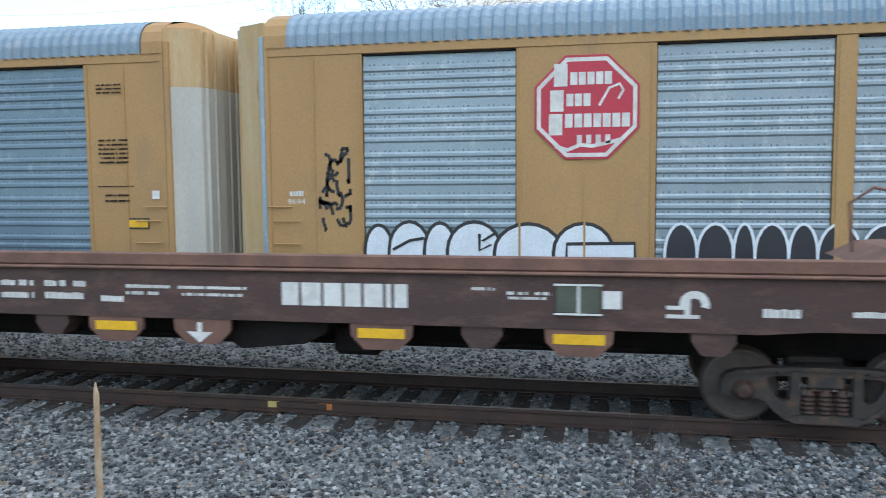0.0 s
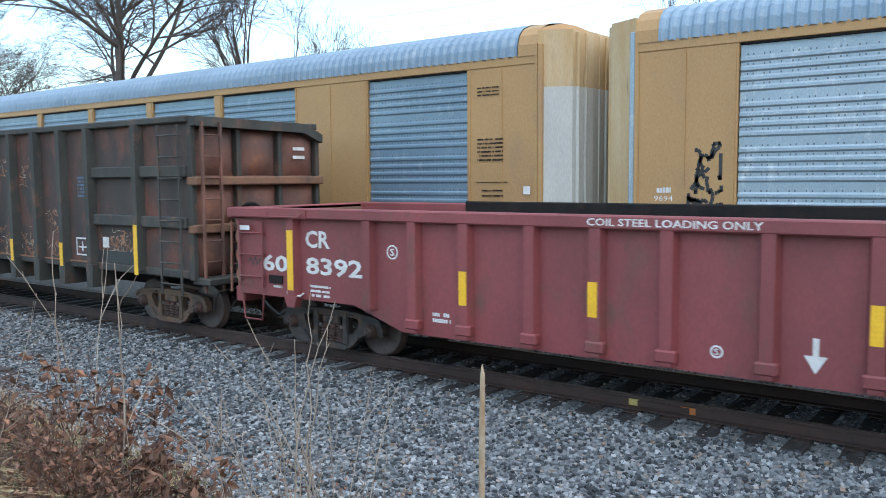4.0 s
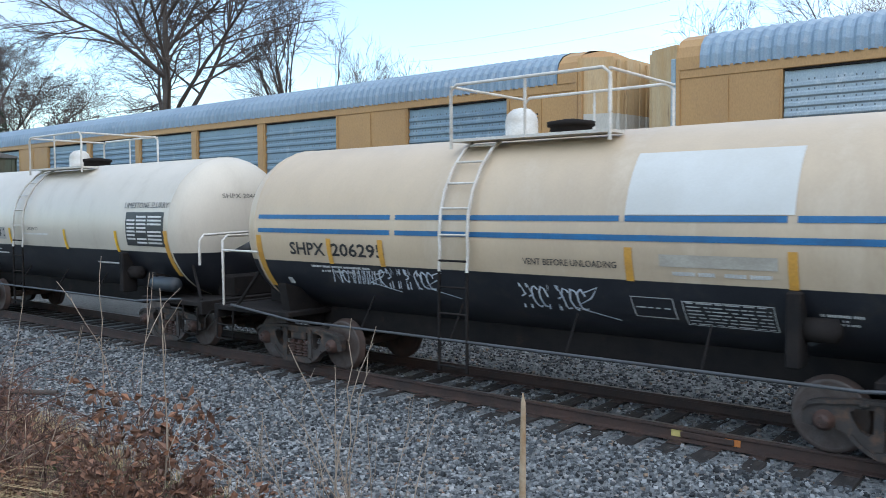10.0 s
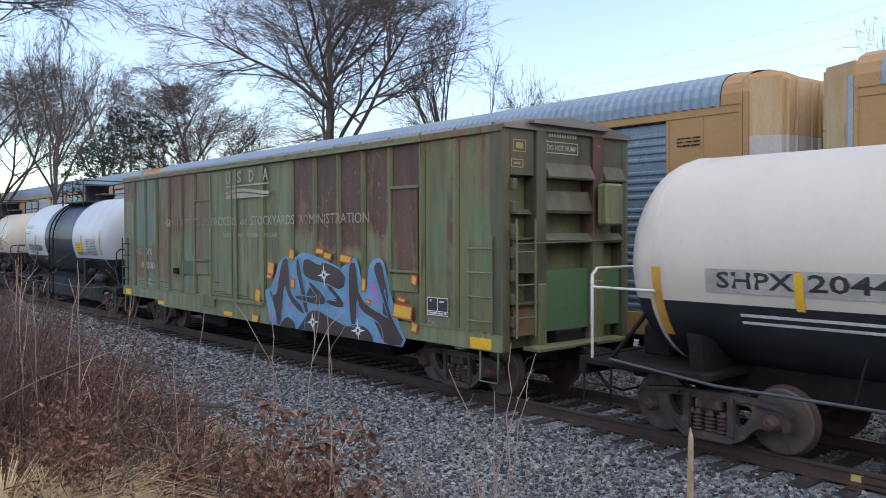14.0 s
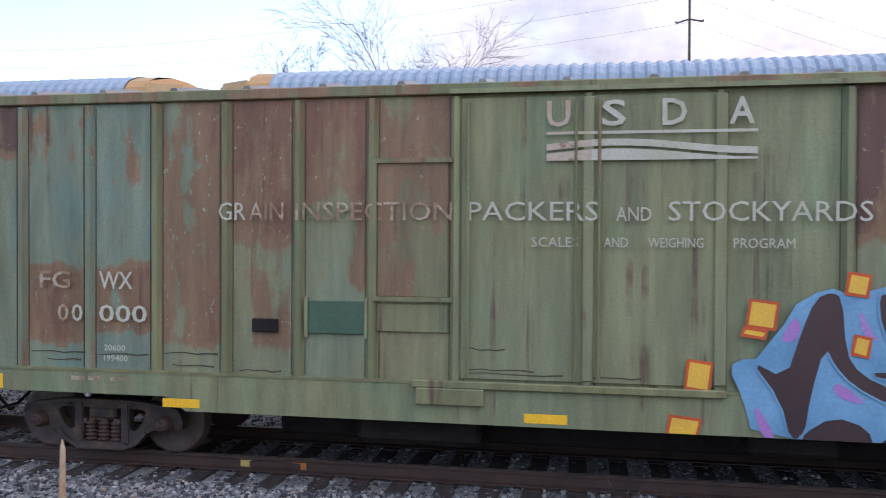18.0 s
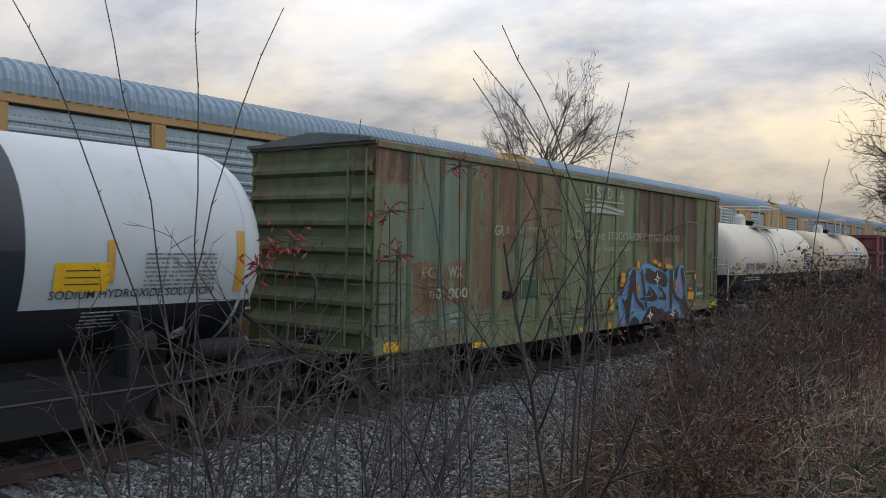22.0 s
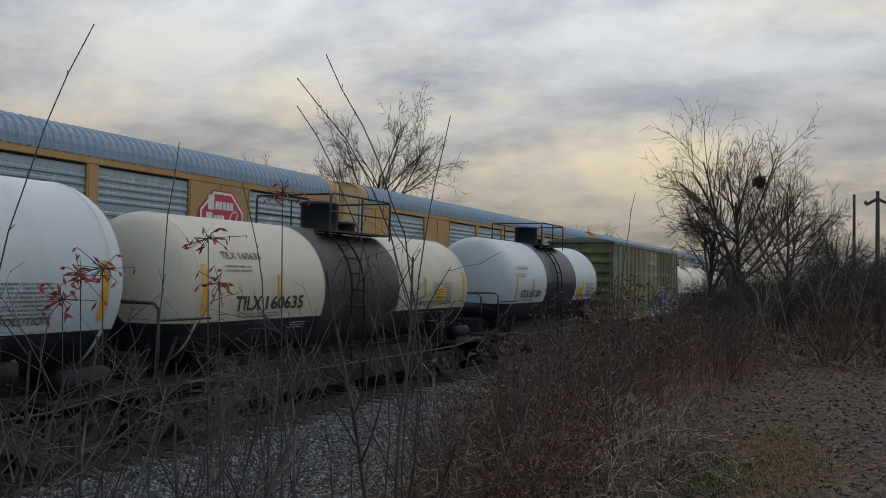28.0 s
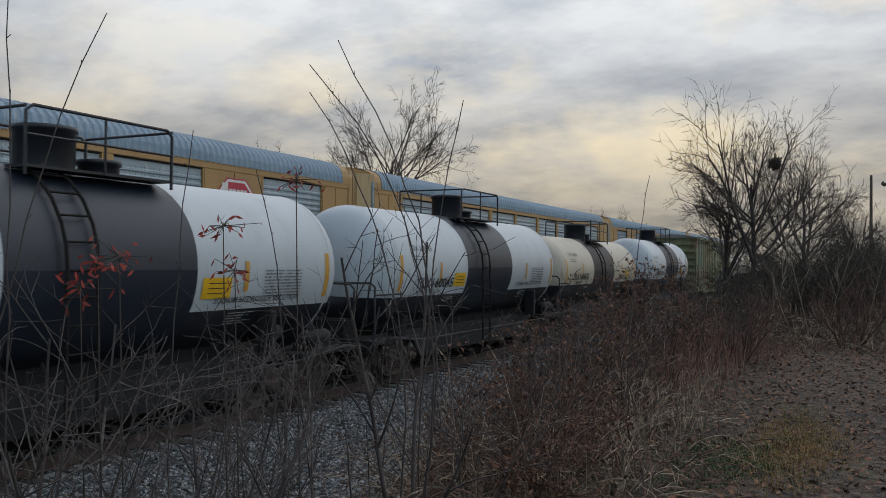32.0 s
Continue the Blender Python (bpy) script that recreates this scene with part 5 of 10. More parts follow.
    for k in range(5):
        z = zc - 0.35 - k * 0.36
        lower.tube([(lx - 0.24, -(R + 0.1), z), (lx + 0.24, -(R + 0.1), z)], 0.016, 6)
    part("lower_ladder", lower, M_STEEL_DARK, car, "dark lower ladder")
    part("ladder", g, railing if lower_z and railing is M_RAILING_WHITE else M_STEEL_DARK, car, "bent side ladder")
    top = zc + R
    wl = 1.25
    part("walkway", G().box(-wl + lx + 0.8, wl + lx + 0.8, -0.95, -0.55, top - 0.10, top - 0.06).box(-wl + lx + 0.8, wl + lx + 0.8, 0.45, 0.95, top - 0.10, top - 0.06), railing, car, "narrow top walkway")
    g = G()
    xa, xb = lx - 0.45, lx + 2.05
    for yy in (-0.95, 0.95):
        g.tube([(xa, yy, top - 0.2), (xa, yy, top + 0.62), (xa + 0.1, yy, top + 0.7), (xb - 0.1, yy, top + 0.7), (xb, yy, top + 0.62), (xb, yy, top - 0.2)], 0.024, 8)
        g.tube([(xa, yy, top + 0.32), (xb, yy, top + 0.32)], 0.018, 6) if railing is M_RAILING_BLACK else None
        g.tube([((xa + xb) / 2, yy, top - 0.1), ((xa + xb) / 2, yy, top + 0.7)], 0.02, 6)
    g.tube([(xa, -0.95, top + 0.68), (xa, 0.95, top + 0.68)], 0.022, 6).tube([(xb, -0.95, top + 0.68), (xb, 0.95, top + 0.68)], 0.022, 6)
    part("top_railing", g, railing, car, "tubular safety railing on top")
    if dome == "bonnet":
        part("valve_bonnet", G().lathe([(0.27, top - 0.1), (0.27, top - 0.02), (0.24, top), (0.24, top + 0.24), (0.21, top + 0.33), (0.13, top + 0.4), (0.0, top + 0.43)], (lx + 0.12, 0, 0), "z", 20), M_RAILING_WHITE, car, "white domed valve bonnet")
        part("hatch", G().lathe([(0.3, top - 0.05), (0.3, top + 0.1), (0.34, top + 0.1), (0.34, top + 0.16), (0.1, top + 0.2), (0.0, top + 0.2)], (lx + 0.95, 0, 0), "z", 18), M_STEEL_DARK, car, "dark hatch")
    else:
        part("valve_housing", G().lathe([(0.42, top - 0.1), (0.42, top + 0.52), (0.45, top + 0.53), (0.45, top + 0.6), (0.0, top + 0.63)], (lx + 0.55, 0, 0), "z", 22), M_TANK_BLACK, car, "black cylindrical valve housing")
        part("hatch", G().lathe([(0.3, top - 0.05), (0.3, top + 0.15), (0.34, top + 0.15), (0.34, top + 0.22), (0.0, top + 0.27)], (lx + 1.5, 0, 0), "z", 18), M_TANK_BLACK, car)
    for x in ((-half + 0.1, half - 0.1)):
        z0, z1, m = (lower_z - 0.55, lower_z + 0.42, M_ORANGE) if dome == "bonnet" else (lower_z + 0.12, lower_z + 0.95, M_ORANGE)
        part("reflector", strip(G(), wrap(0.006), x - 0.065, x + 0.065, z0, z1, 1, 6), m, car, "aged orange reflector strip")
    if details:
        details(car, wrap, R, zc)
    place_car(car, x0)
    return car


M_CREAM = tank_paint("cream_tank_paint", (0.52, 0.41, 0.28, 1), (0.42, 0.33, 0.23, 1), (0.57, 0.48, 0.36, 1))
M_TANK_WHITE = tank_paint("offwhite_tank_paint", (0.58, 0.52, 0.43, 1), (0.50, 0.45, 0.37, 1), (0.44, 0.38, 0.30, 1))
M_TANK_COOL = tank_paint("cool_white_tank_paint", (0.50, 0.53, 0.555, 1), (0.44, 0.47, 0.49, 1), (0.38, 0.385, 0.37, 1))
M_BLUE = surface_mat("blue_stripe", (0.015, 0.12, 0.28, 1), (0.015, 0.09, 0.21, 1), 3.0, rough=0.5)
M_PATCH = surface_mat("fresh_white_patch", (0.53, 0.525, 0.49, 1), (0.49, 0.48, 0.44, 1), 2.0, rough=0.5, bump=0.03, speck=(0.95, 1.04))
M_TAG_SILVER = surface_mat("silver_blue_spray", (0.62, 0.66, 0.70, 1), (0.46, 0.52, 0.58, 1), 5.0, rough=0.6)


M_STENCIL = surface_mat("dusty_white_stencil", (0.60, 0.61, 0.59, 1), (0.42, 0.43, 0.42, 1), 4.0, rough=0.7)


def bars_on(car, rows, surface, material):
    """Small unreadable lines of writing on a curved surface: rows of x0, x1, z, h."""
    g = G()
    rnd = random.Random(len(rows) * 13)
    for x0, x1, z, h in rows:
        x = x0
        while x < x1:
            w = min(h * rnd.uniform(0.5, 0.9), x1 - x)
            if rnd.random() > 0.15:
                strip(g, surface, x, x + w * 0.82, z, z + h)
            x += w
    part("stencilled_text", g, material, car)["kind"] = "stuff"


def tank_a(car, wrap, R, zc):
    w = wrap(0.006)
    for x0, x1, z in ((-5.3, -2.1, 2.385), (-2.0, 5.1, 2.385), (-5.3, -2.1, 2.61), (-2.0, 1.55, 2.61), (1.62, 3.45, 2.61), (3.55, 5.1, 2.61)):
        part("stripe", strip(G(), w, max(x0, -5.1), x1, z, z + 0.07, 8), M_BLUE, car, "blue stripe")
    part("white_patch", strip(G(), w, 1.62, 3.52, 2.69, 3.53, 6, 8), M_PATCH, car, "fresh white paint patch")
    lettering("SHPX", -4.33, 2.03, 0.21, w, car, M_BLACK, width=0.82, bold=0.02)
    lettering("206295", -3.36, 2.03, 0.21, w, car, M_BLACK, width=1.12, bold=0.02)
    lettering("VENT BEFORE UNLOADING", 0.19, 2.05, 0.085, w, car, M_BLACK, width=1.32, bold=0.006)
    for x in (-3.4, -2.3, 1.67, 3.51):
        part("reflector", strip(G(), wrap(0.009), x - 0.05, x + 0.05, 1.9, 2.31, 1, 4), M_ORANGE, car, "aged orange reflector strip")
    part("placard_tape", strip(G(), w, 2.05, 3.36, 2.1, 2.24, 4, 1), surface_mat("grey_tape", (0.42, 0.39, 0.33, 1), (0.33, 0.30, 0.25, 1), 3.0, rough=0.6), car, "weathered grey placard tape")
    wb, wc = wrap(0.007), wrap(0.010)
    # sprayed tags: quick loops, arrows and letters
    rnd = random.Random(61)
    for x, z, ww, hh in ((-3.45, 1.56, 0.95, 0.26), (-2.45, 1.52, 1.05, 0.36), (0.0, 1.36, 1.0, 0.42)):
        n = 9
        for k in range(n):
            cx, cz = x + ww * (k + 0.5) / n, z + hh * 0.5
            kind = rnd.randrange(3)
            if kind == 0:
                pts = [(cx + ww / n * 0.55 * math.cos(a), cz + hh * 0.42 * math.sin(a)) for a in [0.6 * q + rnd.random() for q in range(9)]]
            elif kind == 1:
                pts = [(cx + ww / n * (0.7 * q - 0.9) + rnd.uniform(-0.01, 0.01), cz + hh * (0.48 if q % 2 else -0.48)) for q in range(4)]
            else:
                pts = [(cx - ww / n * 0.3, cz - hh * 0.5), (cx, cz + hh * 0.5), (cx + ww / n * 0.5, cz + hh * 0.1), (cx - ww / n * 0.1, cz)]
            stroke(pts, 0.013, wb, "spray_tag", M_TAG_SILVER, car)["label"] = "stroke of a silver-blue sprayed tag"
        stroke([(x + ww, z + hh * 0.8), (x + ww + 0.2, z + hh), (x + ww + 0.08, z + hh * 0.6), (x + ww * 0.8, z + hh * 0.2), (x + ww + 0.38, z - 0.1)], 0.01, wb, "spray_tag", M_TAG_SILVER, car)
    # stencilled data frames and a diamond holder
    for x0, x1, z0, z1, rows in ((1.62, 2.15, 1.38, 1.7, 1), (2.25, 3.28, 1.3, 1.68, 7)):
        for a, b, c, d in ((x0, x1, z1 - 0.012, z1), (x0, x1, z0, z0 + 0.012), (x0, x0 + 0.012, z0, z1), (x1 - 0.012, x1, z0, z1)):
            part("data_frame", strip(G(), wc, a, b, c, d, 3, 3), M_STENCIL, car)
        g = G()
        for k in range(rows):
            z, u = z0 + (z1 - z0) * (k + 0.5) / rows, x0 + 0.04
            while u < x1 - 0.06:
                v = rnd.uniform(0.05, 0.2)
                strip(g, wb, u, min(u + v, x1 - 0.04), z - 0.009, z + 0.009)
                u += v + rnd.uniform(0.02, 0.05)
        part("stencilled_text", g, M_STENCIL, car)["kind"] = "stuff"
    part("placard_holder", G().add([wrap(0.02)(a, b) for a, b in ((3.56, 1.47), (3.78, 1.28), (3.56, 1.09), (3.34, 1.28))], [(0, 1, 2, 3)]), surface_mat("dull_steel_holder", (0.10, 0.11, 0.12, 1), None, 4.0, rough=0.5), car, "dull steel diamond placard holder")
    bars_on(car, [(3.7, 4.15, 1.60, 0.035), (3.68, 4.0, 1.54, 0.03), (3.7, 4.1, 1.49, 0.03), (-3.9, -2.6, 1.83, 0.035), (-3.7, -2.9, 1.75, 0.035), (2.2, 3.3, 2.0, 0.045)], wb, M_STENCIL)
    part("label", strip(G(), wrap(0.012), -4.62, -4.5, 1.47, 1.6), M_WHITE, car, "small white paper label")

    # writing on the visible head
    def head(u, v):
        yy = u
        zz = v - zc
        k = math.sqrt(min(0.98, (yy * yy + zz * zz) / (R * R)))
        return (5.2 + 0.66 * math.sqrt(max(0.0, 1 - k * k)) ** 0.9 + 0.012, yy, v)
    lettering("SHPX 206295", -0.55, 3.05, 0.09, head, car, M_BLACK, width=0.85, bold=0.0)


def tank_b(car, wrap, R, zc):
    w = wrap(0.006)
    X = lambda wx: wx + 64.6
    lettering("SHPX", X(-68.85), 2.13, 0.2, w, car, M_BLACK, width=0.95, bold=0.02)
    lettering("204431", X(-67.75), 2.13, 0.2, w, car, M_BLACK, width=1.3, bold=0.02)
    part("grey_smudge", strip(G(), wrap(0.004), X(-69.0), X(-66.4), 2.07, 2.36, 6, 3), surface_mat("grey_smudge", (0.30, 0.28, 0.26, 1), (0.45, 0.42, 0.38, 1), 3.0), car)
    for x in (-67.85, -66.15, -63.45, -61.3):
        part("reflector", strip(G(), wrap(0.010), X(x) - 0.05, X(x) + 0.05, 1.9, 2.34, 1, 4), M_YELLOW, car, "yellow reflector strip")
    part("data_board", strip(G(), w, X(-60.9), X(-59.55), 2.05, 2.72, 4, 4), M_BLACK, car, "black data board with white rows")
    g = G()
    for i in range(8):
        for j, (a, b) in enumerate(((0.05, 0.35), (0.4, 0.75), (0.8, 1.28))):
            if (i * 3 + j) % 7:
                strip(g, wrap(0.010), X(-60.9) + a, X(-60.9) + b, 2.1 + i * 0.073, 2.135 + i * 0.073, 2)
    part("stencilled_text", g, M_WHITE, car)["kind"] = "stuff"
    lettering("LIMESTONE SLURRY", X(-61.0), 2.8, 0.12, w, car, M_BLACK, width=1.55, bold=0.0)
    lettering("LEASED TO", X(-65.2), 2.3, 0.075, w, car, M_BLACK, width=0.5, bold=0.0)
    g = G()
    for i, (a, b) in enumerate(((-65.5, -64.2), (-68.6, -66.9), (-68.6, -66.6), (-62.4, -61.5))):
        strip(g, w, X(a), X(b), (2.2, 1.78, 1.68, 1.6)[i], (2.24, 1.82, 1.72, 1.64)[i], 4)
    part("stencilled_text", g, M_WHITE, car)["kind"] = "stuff"

    def head(u, v):
        zz = v - zc
        k = math.sqrt(min(0.98, (u * u + zz * zz) / (R * R)))
        return (5.2 + 0.66 * math.sqrt(max(0.0, 1 - k * k)) ** 0.9 + 0.012, u, v)
    lettering("SHPX 204431", -0.55, 2.98, 0.09, head, car, M_BLACK, width=0.9, bold=0.0)


build_tank_wagon("cream tank wagon with two blue stripes and a black underside", -51.6, M_CREAM, railing=M_RAILING_WHITE, ladder_at=-0.85, lower_z=1.92, truck_x=4.58, details=tank_a)
build_tank_wagon("off-white tank wagon with a black underside and orange reflectors", -64.6, M_TANK_WHITE, railing=M_RAILING_WHITE, ladder_at=-0.9, lower_z=1.94, truck_x=4.58, details=tank_b)


M_INK = surface_mat("faded_dark_stencil", (0.10, 0.105, 0.115, 1), (0.20, 0.20, 0.20, 1), 5.0, rough=0.7)


def caustic(number, mark, number_x, label_x, text):
    def f(car, wrap, R, zc):
        w = wrap(0.011)
        lettering(mark, number_x, 2.13, 0.25, w, car, M_BLACK, width=0.70, bold=0.02)
        lettering(number, number_x + 0.82, 2.13, 0.25, w, car, M_BLACK, width=1.12, bold=0.02)
        lettering(mark, -4.55, 3.02, 0.13, w, car, M_BLACK, width=0.36, bold=0.008)
        lettering(number, -4.10, 3.02, 0.13, w, car, M_BLACK, width=0.58, bold=0.008)
        lab = label_x + 0.08
        part("placard", strip(G(), w, lab, lab + 0.66, 2.15, 2.49, 2, 4), M_YELLOW, car, "yellow hazard placard")
        g = G()
        for i in range(3):
            strip(g, wrap(0.015), lab + 0.12, lab + 0.54, 2.235 + i * 0.08, 2.248 + i * 0.08, 2)
        part("stencilled_text", g, M_BLACK, car)["kind"] = "stuff"
        for x in (-3.1, 2.75):
            part("reflector", strip(G(), w, x - 0.05, x + 0.05, 2.25, 2.75, 1, 5), M_ORANGE, car, "aged orange reflector strip")
        lettering(text, 2.05, 2.06, 0.11, w, car, M_BLACK, width=2.2, bold=0.005)
        bars_on(car, [(3.2, 4.25, 2.14 + i * 0.055, 0.026) for i in range(9)] + [(-4.55, -3.85, 2.80 + i * 0.075, 0.028) for i in range(2)] + [(number_x + 0.1, number_x + 1.3, 2.06 - 0.05 * i, 0.022) for i in range(2)], w, M_INK)
        bars_on(car, [(2.5, 3.15 - 0.12 * (i % 3), 1.86 - i * 0.055, 0.018) for i in range(5)] + [(-2.6, -2.0 - 0.1 * i, 1.84 - i * 0.055, 0.016) for i in range(3)], wrap(0.012), M_STENCIL)
        part("placard_holder", G().add([wrap(0.016)(4.0 + a, 1.40 + b) for a, b in ((-0.15, 0.0), (0.0, -0.15), (0.15, 0.0), (0.0, 0.15))], [(0, 1, 2, 3)]), M_WHITE, car, "white diamond placard with a number")
        lettering("1824", 3.89, 1.365, 0.08, wrap(0.02), car, M_BLACK, width=0.22, bold=0.006)
    return f


M_BAND = surface_mat("dull_black_band", (0.010, 0.016, 0.028, 1), (0.016, 0.022, 0.034, 1), 1.0, rough=0.45)
M_BAND_BROWN = surface_mat("worn_brown_black_band", (0.05, 0.038, 0.032, 1), (0.03, 0.026, 0.026, 1), 1.0, rough=0.6)
M_CREAM2 = tank_paint("yellowed_tank_paint", (0.50, 0.45, 0.36, 1), (0.42, 0.37, 0.29, 1), (0.36, 0.30, 0.22, 1))
SODA = "SODIUM HYDROXIDE SOLUTION"
kw = dict(R=1.42, zc=2.62, half=5.15, lower_z=1.96, dome="housing", ladder_at=-0.55, truck_x=4.7)
build_tank_wagon("white tank wagon with a black middle band and a yellow placard", -95.8, M_TANK_COOL, band=(-1.75, 1.75), band_paint=M_BAND, details=caustic("631301", "UTLX", -4.2, 2.0, SODA), **dict(kw, half=4.74, overhang=1.46))
build_tank_wagon("yellowed tank wagon with a worn brown-black middle band", -109.3, M_CREAM2, band=(-1.65, 1.4), band_paint=M_BAND_BROWN, details=caustic("160635", "TILX", -4.3, 3.2, SODA), **dict(kw, R=1.3, zc=2.46))
build_tank_wagon("white tank wagon with a dull black middle band", -121.5, M_TANK_COOL, band=(-1.55, 1.55), band_paint=M_BAND, details=caustic("160045", "TILX", -4.3, -2.4, SODA), **kw)
build_tank_wagon("white tank wagon with a blue-black middle band", -134.5, M_TANK_COOL, band=(-1.6, 1.6), band_paint=M_BAND, details=caustic("160051", "TILX", -4.3, 1.65, SODA), **kw)
build_tank_wagon("grey-white tank wagon with a black middle band", -147.5, M_TANK_COOL, band=(-1.6, 1.6), band_paint=M_BAND, **kw)

# ---- green boxcar ----
def streak_mat(name, base, second, rust, deep, top, low, amount, seed, bands=()):
    """Green paint eaten by rust: streaks that run down from the roof and up from the sill; bands: lower edge, upper edge and strength of rusted fields."""
    m = bpy.data.materials.new(name)
    m.use_nodes = True
    nt = m.node_tree
    N, L = nt.nodes.new, nt.links.new
    b = nt.nodes["Principled BSDF"]
    b.inputs["Roughness"].default_value = 0.62
    co = N("ShaderNodeTexCoord")

    def noise_tex(scale, stretch, detail=8.0, rgh=0.6):
        mp = N("ShaderNodeMapping")
        mp.inputs["Scale"].default_value, mp.inputs["Location"].default_value = stretch, (seed, seed, seed)
        L(co.outputs["Object"], mp.inputs[0])
        n = N("ShaderNodeTexNoise")
        n.inputs["Scale"].default_value, n.inputs["Detail"].default_value, n.inputs["Roughness"].default_value = scale, detail, rgh
        L(mp.outputs[0], n.inputs["Vector"])
        return n.outputs[0]

    def calc(op, p, q):
        n = N("ShaderNodeMath")
        n.operation = op
        for i, v in enumerate((p, q)):
            if isinstance(v, float):
                n.inputs[i].default_value = v
            else:
                L(v, n.inputs[i])
        return n.outputs[0]

    def span(v, p, q, lo=0.0, hi=1.0):
        r = N("ShaderNodeMapRange")
        r.inputs["From Min"].default_value, r.inputs["From Max"].default_value = p, q
        r.inputs["To Min"].default_value, r.inputs["To Max"].default_value = lo, hi
        L(v, r.inputs["Value"])
        return r.outputs[0]

    def mix(f, p, q):
        x = N("ShaderNodeMix")
        x.data_type = "RGBA"
        L(f, x.inputs["Factor"])
        for i, v in ((6, p), (7, q)):
            if isinstance(v, tuple):
                x.inputs[i].default_value = v
            else:
                L(v, x.inputs[i])
        return x.outputs[2]

    sep = N("ShaderNodeSeparateXYZ")
    L(co.outputs["Object"], sep.inputs[0])
    grad = calc("ADD", span(sep.outputs[2], 2.6, 4.4, 0.0, top), span(sep.outputs[2], 2.2, 1.2, 0.0, low))
    for z0, z1, k in bands:
        lower, upper = span(sep.outputs[2], z0 - 0.12, z0 + 0.12), span(sep.outputs[2], z1 + 0.12, z1 - 0.12)
        grad = calc("ADD", grad, calc("MULTIPLY", calc("MULTIPLY", lower, upper), k))
    streak = noise_tex(1.6, (1.5, 1.0, 0.42 if bands else 0.30))
    flake = noise_tex(5.0, (1.0, 1.0, 0.55), 10, 0.7)
    rusty = calc("ADD", calc("ADD", streak, calc("MULTIPLY", flake, 0.35)), grad)
    paint = mix(span(noise_tex(0.8, (1, 1, 0.5)), 0.35, 0.65), base, second)
    paint = mix(span(noise_tex(1.3, (1.2, 1, 0.5), 9, 0.65), 0.54, 0.62, 0.0, 0.7), paint, (base[0] * 0.78, base[1] * 1.02, base[2] * 1.2, 1))
    col = mix(span(rusty, 0.93 - amount, 1.0 - amount), paint, rust)
    col = mix(span(rusty, 1.08 - amount, 1.17 - amount), col, deep)
    drip = calc("MULTIPLY", span(noise_tex(7.0, (1.0, 1.0, 0.04), 3), 0.60, 0.68), span(noise_tex(1.1, (1, 1, 1), 4), 0.45, 0.6))
    col = mix(drip, col, (deep[0] * 0.6, deep[1] * 0.7, deep[2] * 0.8, 1))
    chip = calc("MULTIPLY", span(noise_tex(16.0, (1.0, 1.0, 0.6), 6, 0.7), 0.63, 0.66), span(rusty, 0.85 - amount, 1.0 - amount))
    col = mix(chip, col, (min(base[0] * 1.5, 1), min(base[1] * 1.5, 1), base[2] * 1.7, 1))
    fine = noise_tex(45.0, (1, 1, 1), 4)
    grime = N("ShaderNodeMix")
    grime.data_type, grime.blend_type = "RGBA", "MULTIPLY"
    grime.inputs["Factor"].default_value = 1.0
    L(col, grime.inputs[6]), L(span(noise_tex(2.6, (1.6, 1, 0.22), 8, 0.65), 0.32, 0.68, 0.62, 1.15), grime.inputs[7])
    col = grime.outputs[2]
    sh = N("ShaderNodeMix")
    sh.data_type, sh.blend_type = "RGBA", "MULTIPLY"
    sh.inputs["Factor"].default_value = 1.0
    L(col, sh.inputs[6]), L(span(fine, 0.2, 0.8, 0.8, 1.12), sh.inputs[7])
    L(sh.outputs[2], b.inputs["Base Color"])
    bp = N("ShaderNodeBump")
    bp.inputs["Strength"].default_value, bp.inputs["Distance"].default_value = 0.25, 0.008
    L(flake, bp.inputs["Height"])
    L(bp.outputs[0], b.inputs["Normal"])
    return m


R_A, R_B, R_D = (0.20, 0.125, 0.066, 1), (0.175, 0.088, 0.05, 1), (0.105, 0.054, 0.04, 1)
M_BOX = streak_mat("weathered_green_paint", (0.178, 0.182, 0.080, 1), (0.155, 0.162, 0.078, 1), R_A, R_B, 0.14, 0.05, 0.10, 1.0)
M_BOX_TEAL = streak_mat("faded_teal_green", (0.16, 0.205, 0.14, 1), (0.185, 0.195, 0.115, 1), (0.20, 0.14, 0.08, 1), R_B, 0.26, 0.14, 0.12, 4.0)
M_BOX_RUST = streak_mat("rust_eaten_green", (0.15, 0.16, 0.08, 1), (0.175, 0.15, 0.08, 1), R_A, R_B, 0.24, 0.08, 0.26, 7.0)
M_BOX_DARK = streak_mat("deep_maroon_rust", (0.16, 0.165, 0.08, 1), (0.165, 0.14, 0.075, 1), (0.13, 0.065, 0.04, 1), R_D, 0.42, -0.10, 0.28, 9.0)
TEAL, TEAL_2, OLIVE = (0.16, 0.205, 0.14, 1), (0.18, 0.215, 0.135, 1), (0.19, 0.19, 0.095, 1)
